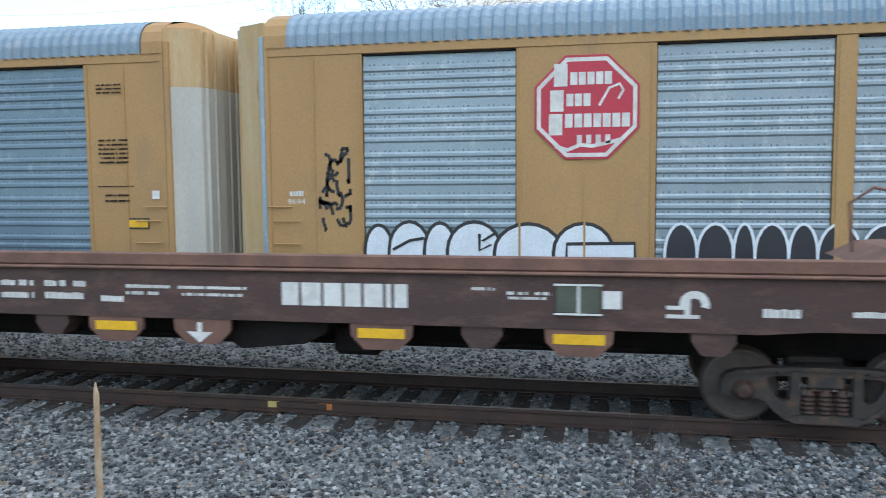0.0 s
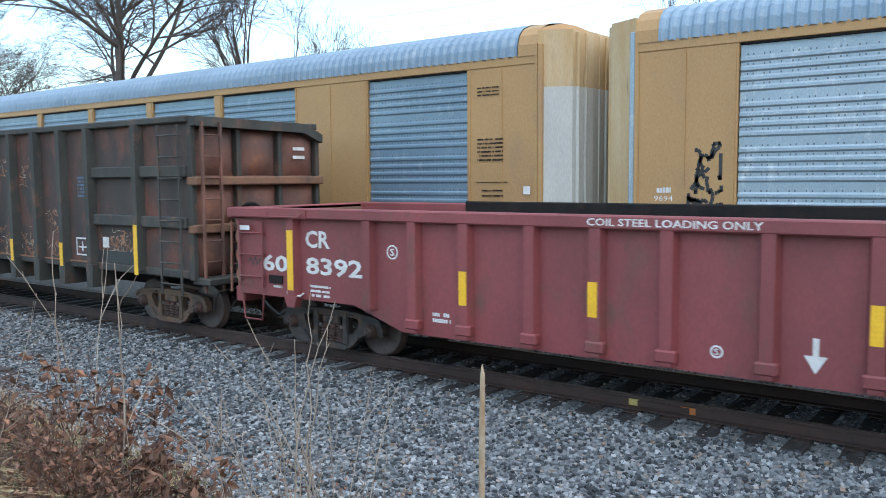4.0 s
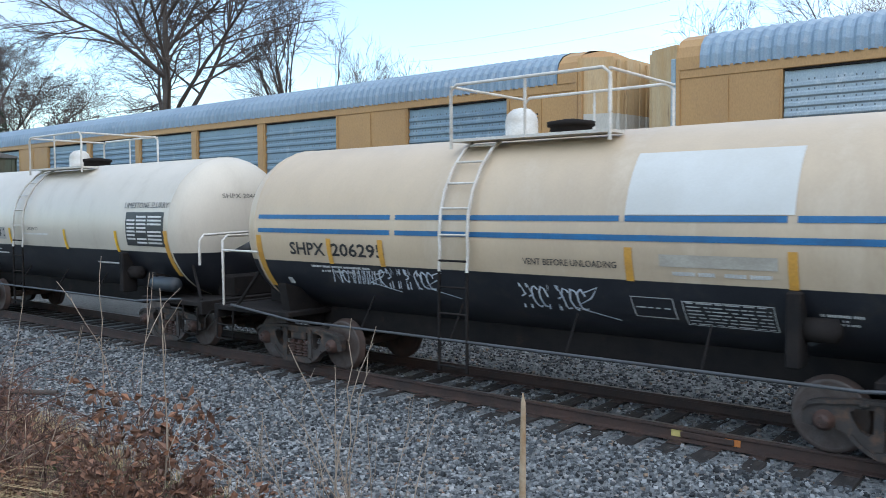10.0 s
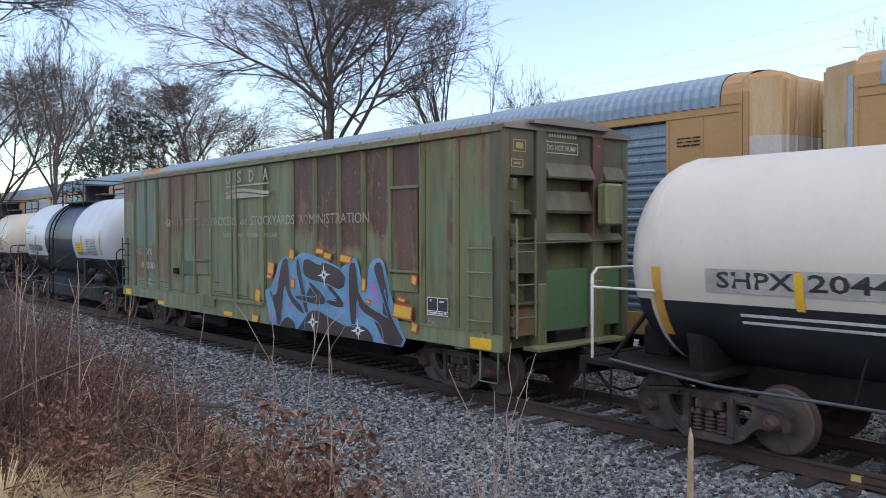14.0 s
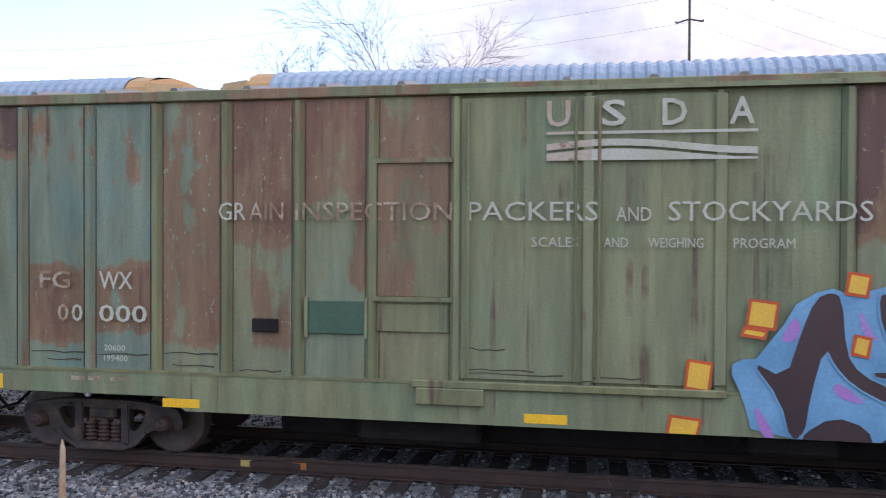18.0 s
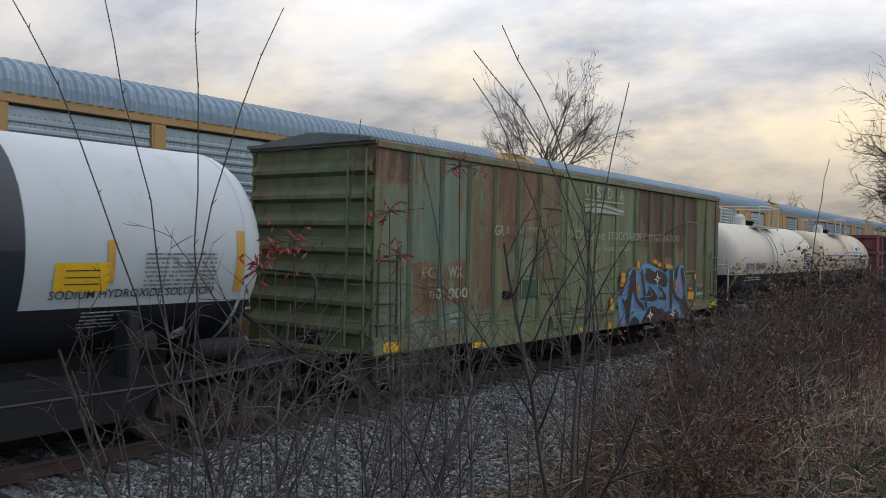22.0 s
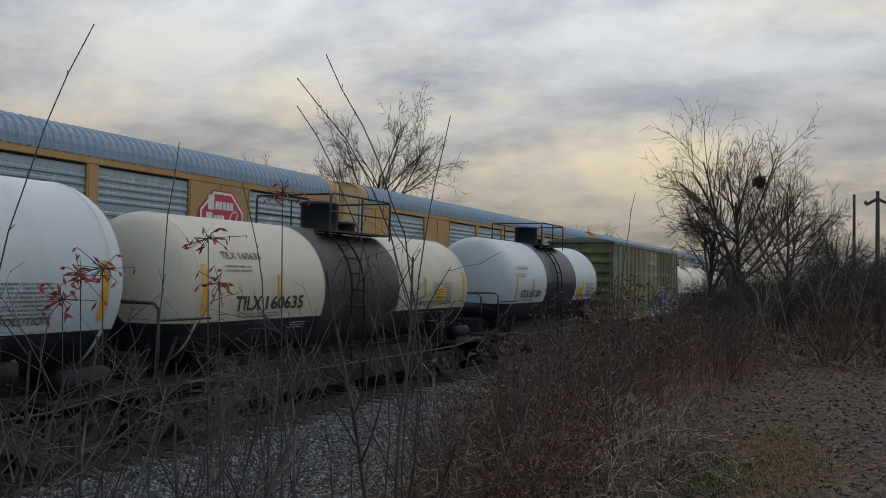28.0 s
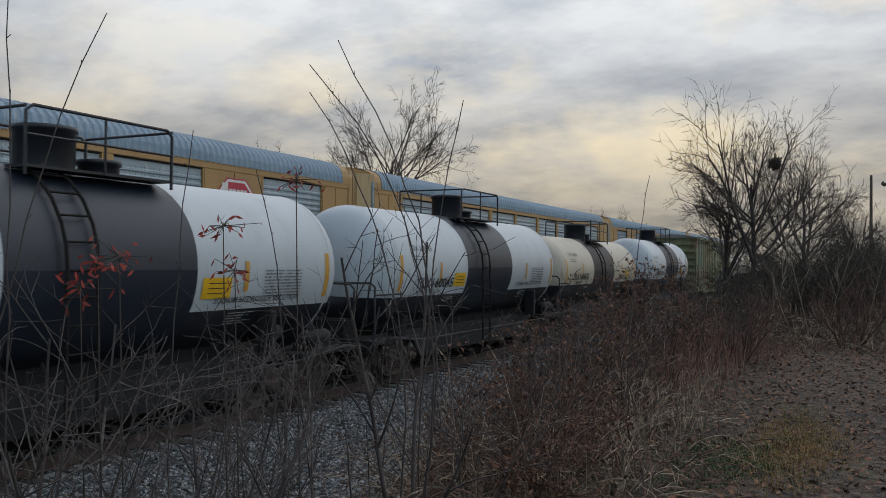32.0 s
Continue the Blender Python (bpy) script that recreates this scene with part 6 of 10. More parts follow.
PANELS = [streak_mat("flaking_panel_paint", base, second, R_A, deep, 0.0, 0.03, 0.0, 20.0 + 3.7 * k, bands) for k, (base, second, deep, bands) in enumerate((
    (TEAL, OLIVE, R_D, ((3.72, 4.6, 0.50), (1.2, 3.7, 0.10))), (TEAL, TEAL_2, R_B, ((3.25, 4.25, 0.26), (1.5, 2.55, 0.42))), ((0.135, 0.195, 0.15, 1), TEAL, R_B, ((3.3, 4.2, 0.2), (1.62, 2.52, 0.38))),
    (TEAL_2, OLIVE, R_B, ((1.5, 4.5, 0.34),)), (OLIVE, TEAL_2, R_B, ((2.75, 4.5, 0.46), (1.5, 2.75, 0.27))), (OLIVE, TEAL_2, R_B, ((3.2, 4.5, 0.42), (2.2, 3.2, 0.28))), (OLIVE, OLIVE, R_B, ((2.5, 4.5, 0.36), (1.2, 2.5, 0.2))),
    (OLIVE, TEAL_2, R_D, ((2.75, 4.6, 0.52), (2.2, 2.75, 0.24))), (OLIVE, TEAL_2, R_D, ((2.5, 4.6, 0.58), (1.9, 2.5, 0.26)))))]
M_BOX_SEAM = surface_mat("grimy_green_joint", (0.042, 0.042, 0.026, 1), (0.065, 0.05, 0.03, 1), 3.0, rough=0.8)
M_BOX_DOOR = streak_mat("green_door_paint", (0.200, 0.210, 0.098, 1), (0.180, 0.205, 0.112, 1), (0.18, 0.15, 0.08, 1), R_B, 0.10, 0.08, 0.0, 12.0)
M_BOX_END = streak_mat("olive_end_paint", (0.118, 0.112, 0.064, 1), (0.085, 0.08, 0.048, 1), (0.17, 0.12, 0.06, 1), R_B, 0.02, 0.10, -0.02, 15.0)
M_BOX_LOWER = surface_mat("bright_green_patch_paint", (0.075, 0.17, 0.075, 1), (0.10, 0.17, 0.08, 1), 1.5, rough=0.55, third=(0.07, 0.08, 0.05, 1), scale3=3.0, lo3=0.6, hi3=0.75)
M_LETTER = surface_mat("flaking_cream_letters", (0.44, 0.45, 0.37, 1), (0.36, 0.37, 0.28, 1), 3.0, rough=0.7, third=(0.20, 0.20, 0.11, 1), scale3=7.0, lo3=0.6, hi3=0.68)
M_LETTER_YELLOW = surface_mat("yellowed_letters", (0.40, 0.33, 0.12, 1), None, 3.0, rough=0.7)
M_LETTER_WORN = surface_mat("rust_worn_letters", (0.36, 0.27, 0.19, 1), (0.42, 0.38, 0.30, 1), 2.2, rough=0.75, third=(0.16, 0.085, 0.05, 1), scale3=5.0, lo3=0.56, hi3=0.64)
M_LETTER_GONE = surface_mat("nearly_lost_letters", (0.22, 0.145, 0.09, 1), (0.25, 0.17, 0.11, 1), 2.2, rough=0.75, third=(0.36, 0.30, 0.22, 1), scale3=4.5, lo3=0.47, hi3=0.55)
M_ROOF_BOX = surface_mat("galvanised_box_roof", (0.19, 0.19, 0.18, 1), (0.14, 0.13, 0.115, 1), 1.0, rough=0.5, metal=0.3)
M_G_PLUM = surface_mat("plum_spray", (0.035, 0.02, 0.022, 1), (0.055, 0.03, 0.03, 1), 1.5, rough=0.5, bump=0.02)
M_G_BLUE = surface_mat("sky_blue_spray", (0.10, 0.25, 0.39, 1), (0.15, 0.33, 0.50, 1), 2.0, rough=0.5, bump=0.02)
M_G_LILAC = surface_mat("lilac_spray", (0.34, 0.16, 0.42, 1), (0.30, 0.2, 0.45, 1), 3.0, rough=0.5, bump=0.02)
M_G_YELLOW = surface_mat("yellow_spray", (0.70, 0.42, 0.04, 1), (0.6, 0.36, 0.05, 1), 3.0, rough=0.5, bump=0.02)
M_G_RED = surface_mat("orange_red_spray", (0.55, 0.09, 0.02, 1), None, 3.0, rough=0.5, bump=0.02)
M_G_WHITE = surface_mat("white_spray", (0.70, 0.74, 0.78, 1), (0.62, 0.66, 0.7, 1), 3.0, rough=0.5, bump=0.02)


def smooth_poly(pts, n=3):
    """Rounds a closed outline by corner cutting."""
    for _ in range(n):
        out = []
        for (x0, y0), (x1, y1) in zip(pts, pts[1:] + pts[:1]):
            out += [(0.75 * x0 + 0.25 * x1, 0.75 * y0 + 0.25 * y1), (0.25 * x0 + 0.75 * x1, 0.25 * y0 + 0.75 * y1)]
        pts = out
    return pts


def blob(pts, surface, name, material, parent, n=2, offset=0.0):
    """A painted closed shape; offset grows it outward."""
    p = smooth_poly(pts, n)
    if offset:
        q = []
        for i in range(len(p)):
            a, b = Vector(p[i - 1]), Vector(p[(i + 1) % len(p)])
            d = (b - a).normalized()
            q.append((p[i][0] + d.y * offset, p[i][1] - d.x * offset))
        p = q
    bm = bmesh.new()
    f = bm.faces.new([bm.verts.new(surface(u, v)) for u, v in p])
    bmesh.ops.triangulate(bm, faces=[f])
    me = bpy.data.meshes.new(name)
    bm.to_mesh(me)
    bm.free()
    me.materials.append(material)
    ob = new(name, me)
    ob.parent = parent
    return ob


def rivets(places, y, r=0.014):
    g = G()
    for x, z in places:
        g.add([(x - r, y, z - r), (x + r, y, z - r), (x + r, y, z + r), (x - r, y, z + r), (x, y - 0.012, z)], [(0, 1, 4), (1, 2, 4), (2, 3, 4), (3, 0, 4)])
    return g


def build_boxcar():
    car = thing("boxcar", "weathered green boxcar with rust streaks and a blue graffiti piece", "railway wagon", "wagons of the moving train")
    h, y, ze, zb = 8.12, -1.50, 4.42, 1.22
    # side panels between posts: place of each joint, from the left end
    X = lambda wx: wx + 80.45
    joints = [-h, -7.21, -6.34, -5.5, -4.65, -3.8, -2.96, -2.03, -0.65, 0.65, 1.87, 2.78, 3.65, 4.47, 5.29, 6.18, 7.04, h]
    mats = PANELS[:7] + [None, None, None, PANELS[7], PANELS[8], PANELS[8], PANELS[7], M_BOX_DARK, M_BOX, M_BOX]
    for i, m in enumerate(mats):
        a, b = joints[i], joints[i + 1]
        part("side_panel", G().box(a + 0.002, b - 0.002, y, y + 0.03, zb, ze), m or M_BOX_DOOR, car, "weathered green side panel")
        if i:
            w = 0.042
            part("side_post", G().prism([(a - w - 0.02, y + 0.002), (a - w + 0.015, y - 0.055), (a + w - 0.015, y - 0.055), (a + w + 0.02, y + 0.002)], zb + 0.03, ze - 0.12, "z"), M_BOX_DOOR if 7 <= i <= 10 else (M_BOX_TEAL if i in (1, 2) else M_BOX), car)
        if i:
            for d in (-1, 1):
                part("panel_seam", G().box(a + d * 0.078 - 0.005, a + d * 0.078 + 0.005, y - 0.006, y - 0.001, zb + 0.05, ze - 0.14), M_BOX_SEAM, car)
    part("far_side", G().box(-h, h, 1.47, 1.5, zb, ze), M_BOX, car)
    # brake rigging as black boxes, widened to stand for the underfloor shade
    part("brake_rigging", G().box(-4.3, 4.3, -0.75, 0.75, 0.42, 0.84, 0.04).box(-3.2, -1.8, -1.25, -0.7, 0.5, 0.85, 0.05).box(1.0, 1.9, -1.25, -0.7, 0.55, 0.85, 0.05), M_STEEL_DARK, car, "black boxes for brake rigging and the shade under the floor")
    # side sill with the deeper middle
    for s in (-1, 1):
        part("side_sill", G().prism([(-h, 0.98), (-h + 2.75, 0.98), (-h + 3.0, 0.82), (h - 3.0, 0.82), (h - 2.75, 0.98), (h, 0.98), (h, 1.24), (-h, 1.24)], s * 1.53 - 0.02, s * 1.53 + 0.02), M_BOX_DOOR, car, "green side sill")
    part("sill_lip", G().box(-h + 0.4, h - 0.4, y - 0.06, y - 0.0, 1.235, 1.262), M_BOX, car)
    part("eave_rail", G().box(-h, h, y - 0.05, y + 0.05, ze - 0.1, ze + 0.02, 0.012).box(-h, h, -y - 0.05, -y + 0.05, ze - 0.1, ze + 0.02, 0.012), M_BOX, car, "green eave rail")
    # roof with cross ribs
    g = G()
    prof = [(-1.53, ze + 0.02), (-1.0, ze + 0.12), (0, ze + 0.22), (1.0, ze + 0.12), (1.53, ze + 0.02)]
    g.prism(prof + [(1.53, ze - 0.04), (-1.53, ze - 0.04)], -h - 0.05, h + 0.05, "x")
    roof = part("roof", g, M_ROOF_BOX, car, "galvanised ribbed roof")
    for i in range(19):
        g = G()
        x = -h + 0.2 + i * (2 * h - 0.4) / 18
        for (ya, za), (yb, zb2) in zip(prof, prof[1:]):
            g.add([(x - 0.05, ya, za), (x + 0.05, ya, za), (x + 0.05, yb, zb2), (x - 0.05, yb, zb2), (x - 0.03, ya, za + 0.035), (x + 0.03, ya, za + 0.035), (x + 0.03, yb, zb2 + 0.035), (x - 0.03, yb, zb2 + 0.035)],
                  [(4, 5, 6, 7), (0, 3, 7, 4), (1, 5, 6, 2), (0, 4, 5, 1), (3, 2, 6, 7)])
        part("roof_rib", g, M_ROOF_BOX, roof)
    # ends with pressed ribs
    for s in (-1, 1):
        def deep(a, b, y0, y1, z0, z1, bevel=0.0):
            """A box reaching from a to b metres past the end plane."""
            return G().box(min(s * (h + a), s * (h + b)), max(s * (h + a), s * (h + b)), y0, y1, z0, z1, bevel)

        end = part("end_wall", G().prism([(-1.5, 0.98), (1.5, 0.98), (1.5, ze), (0, ze + 0.18), (-1.5, ze)], min(s * (h - 0.27), s * (h - 0.24)), max(s * (h - 0.27), s * (h - 0.24)), "x"), M_BOX, car, "recessed green end sheet")
        if s < 0:
            part("end_plate", deep(-0.24, -0.06, -1.5, 1.5, 0.98, ze), M_BOX, car, "olive end sheet")
            for k in range(7):
                z = 1.25 + k * 0.44
                part("end_rib", G().prism([(s * (h - 0.06), z), (s * (h + 0.08), z + 0.06), (s * (h + 0.08), z + 0.13), (s * (h - 0.06), z + 0.30)], -1.44, 1.44), M_BOX, end)
            part("end_ladder", G().tube([(s * (h + 0.12), -1.4, 1.1), (s * (h + 0.12), -1.4, 4.3)], 0.02, 6).tube([(s * (h + 0.12), -1.0, 1.1), (s * (h + 0.12), -1.0, 4.3)], 0.02, 6)
                 .tube([(s * (h + 0.12), -1.4, 1.5), (s * (h + 0.12), -1.0, 1.5)], 0.014, 6).tube([(s * (h + 0.12), -1.4, 2.1), (s * (h + 0.12), -1.0, 2.1)], 0.014, 6).tube([(s * (h + 0.12), -1.4, 2.7), (s * (h + 0.12), -1.0, 2.7)], 0.014, 6)
                 .tube([(s * (h + 0.12), -1.4, 3.3), (s * (h + 0.12), -1.0, 3.3)], 0.014, 6), M_BOX, car)
            part("end_cap", deep(-0.1, 0.14, -1.5, 1.5, ze + 0.0, ze + 0.06), M_ROOF_BOX, car, "flanged roof end cap")
            part("end_platform", deep(0.0, 0.35, -1.1, 1.1, 0.98, 1.04, 0.01), M_BOX, car)
            add_coupler(car, s * (h + 0.2), s, reach=0.5)
            add_truck(car, s * 6.5)
            part("sill_step", G().tube([(s * (h - 0.1), y - 0.02, 1.0), (s * (h - 0.1), y - 0.03, 0.5), (s * (h - 0.5), y - 0.03, 0.5), (s * (h - 0.5), y - 0.02, 1.0)], 0.018, 6), M_BOX, car)
            continue
        for y0, y1 in ((-1.53, -1.36), (1.36, 1.53)):
            part("corner_post", deep(-0.27, 0.0, y0, y1, 0.98, ze, 0.01), M_BOX_END, car)
        for y0, y1, m in ((-0.82, -0.60, M_BOX_END), (0.54, 0.80, M_BOX_DARK)):
            part("end_post", deep(-0.24, 0.05, y0, y1, 1.25, ze + 0.05, 0.015), m, car)
            part("post_bracket", deep(-0.2, 0.08, y0 + 0.02, y1 - 0.02, 1.0, 2.0, 0.02), M_BOX, car)
        # the flat top sheet and, under it, sloping pressed ribs with deep hollows
        for y0, y1 in ((-0.59, 0.53), (0.81, 1.35), (-1.35, -0.83)):
            wide = y0 > -0.7
            part("end_rib", deep(-0.22, -0.01, y0, y1, 3.9 if wide else 3.68, ze + 0.04), M_BOX_END, end)
            if wide:
                part("end_rib", G().prism([(s * (h - 0.01), 3.9), (s * (h + 0.1), 3.68), (s * (h + 0.09), 3.65), (s * (h - 0.2), 3.65), (s * (h - 0.2), 3.9)], y0, y1), M_BOX_END, end)
                for z0, z1 in ((3.1, 3.46), (2.62, 2.78)):
                    part("end_rib", G().prism([(s * (h - 0.22), z0), (s * (h + 0.02), z0), (s * (h + 0.04), z0 + 0.05), (s * (h - 0.06), z1), (s * (h - 0.22), z1)], y0, y1), M_BOX_END, end)
                part("lower_panel", deep(-0.22, -0.06, y0, y1, 1.22, 2.2), M_BOX_LOWER if s > 0 else M_BOX, end, "fresher green lower end panel")
            else:
                part("end_rib", G().prism([(s * (h - 0.22), 3.08), (s * (h - 0.05), 3.08), (s * (h - 0.12), 3.16), (s * (h - 0.22), 3.16)], y0, y1), M_BOX_END, end)
                for z0, z1, m in ((2.16, 2.68, M_BOX_END), (1.2, 1.68, M_BOX_RUST)):
                    part("step_panel", deep(-0.22, 0.03, y0 + 0.03, y1 - 0.01, z0, z1, 0.015), m, end)
                    part("step_lip", deep(-0.1, 0.1, y0 + 0.02, y1, z1 + 0.01, z1 + 0.04), M_BOX_END, end)
        for k in range(7):
            part("corner_rung", deep(-0.05, 0.07, -1.37, -1.27, 1.35 + k * 0.35, 1.52 + k * 0.35, 0.01), M_BOX_END, car)
        part("end_cap", deep(-0.1, 0.16, -1.0, 0.85, ze + 0.05, ze + 0.09), M_ROOF_BOX, car, "flanged roof end cap")
        part("end_cap_skirt", deep(-0.02, 0.0, -0.84, 0.85, ze + 0.02, ze + 0.06), M_BOX_END, car)
        part("crossover_bar", G().tube([(s * (h + 0.12), -1.3, 2.62), (s * (h + 0.12), 0.9, 2.66)], 0.016, 6), M_BOX_END, car)
        part("end_platform", G().box(min(s * h, s * (h + 0.35)), max(s * h, s * (h + 0.35)), -1.1, 1.1, 0.98, 1.04, 0.01), M_BOX, car)
        add_coupler(car, s * (h + 0.2), s, reach=0.5)
        add_truck(car, s * 6.5)
        part("sill_step", G().tube([(s * (h - 0.1), y - 0.02, 1.0), (s * (h - 0.1), y - 0.03, 0.5), (s * (h - 0.5), y - 0.03, 0.5), (s * (h - 0.5), y - 0.02, 1.0)], 0.018, 6), M_BOX, car)
        part("end_ladder", G().tube([(s * (h + 0.16), -1.38, 1.2), (s * (h + 0.16), -1.38, 3.0)], 0.018, 6).tube([(s * (h + 0.16), -0.98, 1.2), (s * (h + 0.16), -0.98, 3.0)], 0.018, 6)
             .tube([(s * (h + 0.16), -1.38, 1.5), (s * (h + 0.16), -0.98, 1.5)], 0.014, 6).tube([(s * (h + 0.16), -1.38, 2.0), (s * (h + 0.16), -0.98, 2.0)], 0.014, 6).tube([(s * (h + 0.16), -1.38, 2.5), (s * (h + 0.16), -0.98, 2.5)], 0.014, 6), M_BOX, car)
    es = lambda u, v: (h + 0.002, u, v)
    lettering("DO NOT HUMP", -0.54, 4.1, 0.085, es, car, M_LETTER, width=0.7)
    part("stencil_frame", strip(strip(strip(strip(G(), es, -0.58, 0.2, 4.225, 4.24), es, -0.58, 0.2, 4.05, 4.065), es, -0.58, -0.565, 4.05, 4.24), es, 0.185, 0.2, 4.05, 4.24), M_LETTER, car, "cream stencilled frame")
    g = G()
    for k in range(11):
        strip(g, es, -0.5 + k * 0.062, -0.46 + k * 0.062, 4.31, 4.39)
    part("stencilled_text", g, M_LETTER, car)
    for y0, y1, z0, z1 in ((-1.3, -1.02, 4.03, 4.22), (-1.34, -1.08, 3.79, 3.92)):
        g = G()
        for a, b, c, d in ((y0, y1, z1 - 0.015, z1), (y0, y1, z0, z0 + 0.015), (y0, y0 + 0.015, z0, z1), (y1 - 0.015, y1, z0, z1), (y0 + 0.06, y1 - 0.06, z0 + 0.05, z1 - 0.05)):
            strip(g, es, a, b, c, d)
        part("stencil_frame", g, M_LETTER_YELLOW, car, "yellowed stencilled frame")
    part("brake_housing", G().box(h + 0.1, h + 0.32, 0.55, 1.0, 2.9, 3.6, 0.04), M_BOX_DOOR, car)
    part("centre_sill", G().box(-h, h, -0.3, 0.3, 0.72, 1.22, 0.02).box(-4, 4, -0.9, 0.9, 0.78, 1.0, 0.03), M_STEEL_DARK, car)
    # ladders
    add_ladder(car, -8.08, -7.62, 1.28, 2.68, y - 0.09, 4, M_BOX_SEAM, r=0.018, label="grimy green side ladder")
    add_ladder(car, h - 0.72, h - 0.2, 1.24, 2.74, y - 0.09, 4, M_BOX, label="green side ladder")
    # plug door and man doors
    door = part("sliding_door", G().box(-1.98, 0.68, y - 0.035, y - 0.002, 1.3, ze - 0.14, 0.008), M_BOX_DOOR, car, "flat green double sliding door")
    for x in (-0.65, 0.66):
        part("door_post", G().box(x - 0.06, x + 0.06, y - 0.075, y - 0.036, 1.32, ze - 0.16, 0.012), M_BOX_DOOR, door)
    for x in (-1.9, -0.78, -0.54):
        part("door_bar", G().tube([(x, y - 0.08, 1.32), (x, y - 0.08, ze - 0.2)], 0.018, 6), M_BOX, door)
    for a, b, z0, z1, m in ((-2.9, -2.12, 2.16, 3.6, M_BOX_RUST), (5.36, 6.08, 2.16, 3.56, M_BOX_DARK)):
        d = part("man_door", G().box(a, b, y - 0.03, y - 0.003, z0, z1, 0.006), m, car, "rust-stained access door")
        part("door_frame", G().box(a - 0.05, b + 0.05, y - 0.06, y - 0.032, z1, z1 + 0.05).box(a - 0.05, b + 0.05, y - 0.06, y - 0.032, z0 - 0.05, z0).box(a - 0.05, a, y - 0.06, y - 0.032, z0, z1), M_BOX, d)
        part("lower_hatch", G().box(a, b, y - 0.03, y - 0.003, 1.78, 2.08, 0.006), M_BOX, car)
    part("side_hatch", G().box(-3.68, -3.04, y - 0.035, y - 0.003, 1.74, 2.1, 0.006), surface_mat("dark_green_hatch", (0.045, 0.10, 0.06, 1), None, 2.0, rough=0.5), car, "dark green hatch")
    part("corner_rivet_row", rivets([(-7.98, 1.3 + 0.085 * i) for i in range(36)], y - 0.004), M_BOX_RUST, car)["kind"] = "stuff"
    for x in (-3.72, -3.04):
        part("hatch_guide", G().box(x, x + 0.04, y - 0.05, y, 1.7, 2.14), M_BOX_DOOR, car)
    part("grip_box", G().box(-4.33, -4.03, y - 0.05, y - 0.003, 1.74, 1.89, 0.01), M_STEEL_DARK, car)
    part("door_track", G().box(-2.5, 0.72, y - 0.1, y - 0.055, 1.2, 1.28, 0.01).box(-2.45, -1.72, y - 0.11, y - 0.05, 1.02, 1.2, 0.01), M_BOX, car)
    part("roof_edge_strip", G().box(-2.1, 6.2, y - 0.09, y - 0.052, ze - 0.1, ze - 0.05), M_BOX_DOOR, car)
    # reflectors
    for x0, x1, z0, z1 in ((-h + 0.22, -h + 0.68, 1.0, 1.17), (X(-85.85), X(-85.4), 0.86, 0.96), (X(-81.75), X(-81.3), 0.86, 0.96), (X(-76.2), X(-75.9), 0.86, 0.96), (h - 0.7, h - 0.22, 1.0, 1.17)):
        part("reflector", strip(G(), flat_side(-1.553), x0, x1, z0, z1), M_YELLOW, car, "yellow reflector strip")
    # writing
    s = flat_side(y - 0.058)
    sd = flat_side(y - 0.078)
    st = flat_side(y - 0.006)
    for ch, x, m in zip("USDA", (-1.08, -0.52, 0.08, 0.73), (M_LETTER_WORN, M_LETTER, M_LETTER, M_LETTER)):
        lettering(ch, x, 3.95, 0.27, sd, car, m, width=0.24, bold=0.015)
    for x0, x1, m in ((-1.08, -0.62, M_LETTER_WORN), (-0.62, 1.0, M_LETTER)):
        g = G()
        for i in range(8):
            a, b = x0 + (x1 - x0) * i / 8, x0 + (x1 - x0) * (i + 1) / 8
            f = lambda q: 3.7 + 0.05 * math.sin((q + 1.1) * 2.2)
            g.add([sd(a, 3.6), sd(b, 3.6), sd(b, f(b) - 0.03), sd(a, f(a) - 0.03)], [(0, 1, 2, 3)])
            g.add([sd(a, f(a) + 0.0), sd(b, f(b) + 0.0), sd(b, f(b) + 0.07), sd(a, f(a) + 0.07)], [(0, 1, 2, 3)])
            g.add([sd(a, 3.87), sd(b, 3.87), sd(b, 3.9), sd(a, 3.9)], [(0, 1, 2, 3)])
        part("stripe_emblem", g, m, car, "cream field-stripe emblem")
    for word, x0, x1, hh, m, sf in (("GR", -4.72, -4.40, 0.2, M_LETTER, s), ("AIN", -4.36, -3.96, 0.2, M_LETTER_GONE, s), ("INSPECTION", -3.82, -2.07, 0.2, M_LETTER_GONE, s), ("PACKERS", -1.9, -0.55, 0.2, M_LETTER, sd), ("AND", -0.37, -0.02, 0.14, M_LETTER, sd),
                                    ("STOCKYARDS", 0.15, 2.07, 0.2, M_LETTER, sd), ("AD", 2.22, 2.58, 0.2, M_LETTER_GONE, s), ("MINISTRATION", 2.63, 4.7, 0.2, M_LETTER_WORN, s), ("SCALES", -1.23, -0.75, 0.1, M_LETTER, sd), ("AND", -0.49, -0.25, 0.1, M_LETTER, sd),
                                    ("WEIGHING", -0.05, 0.49, 0.1, M_LETTER, sd), ("PROGRAM", 0.78, 1.36, 0.1, M_LETTER, sd)):
        lettering(word, x0, 2.98 if hh > 0.12 else 2.71, hh, sf, car, m, width=x1 - x0, bold=0.0)
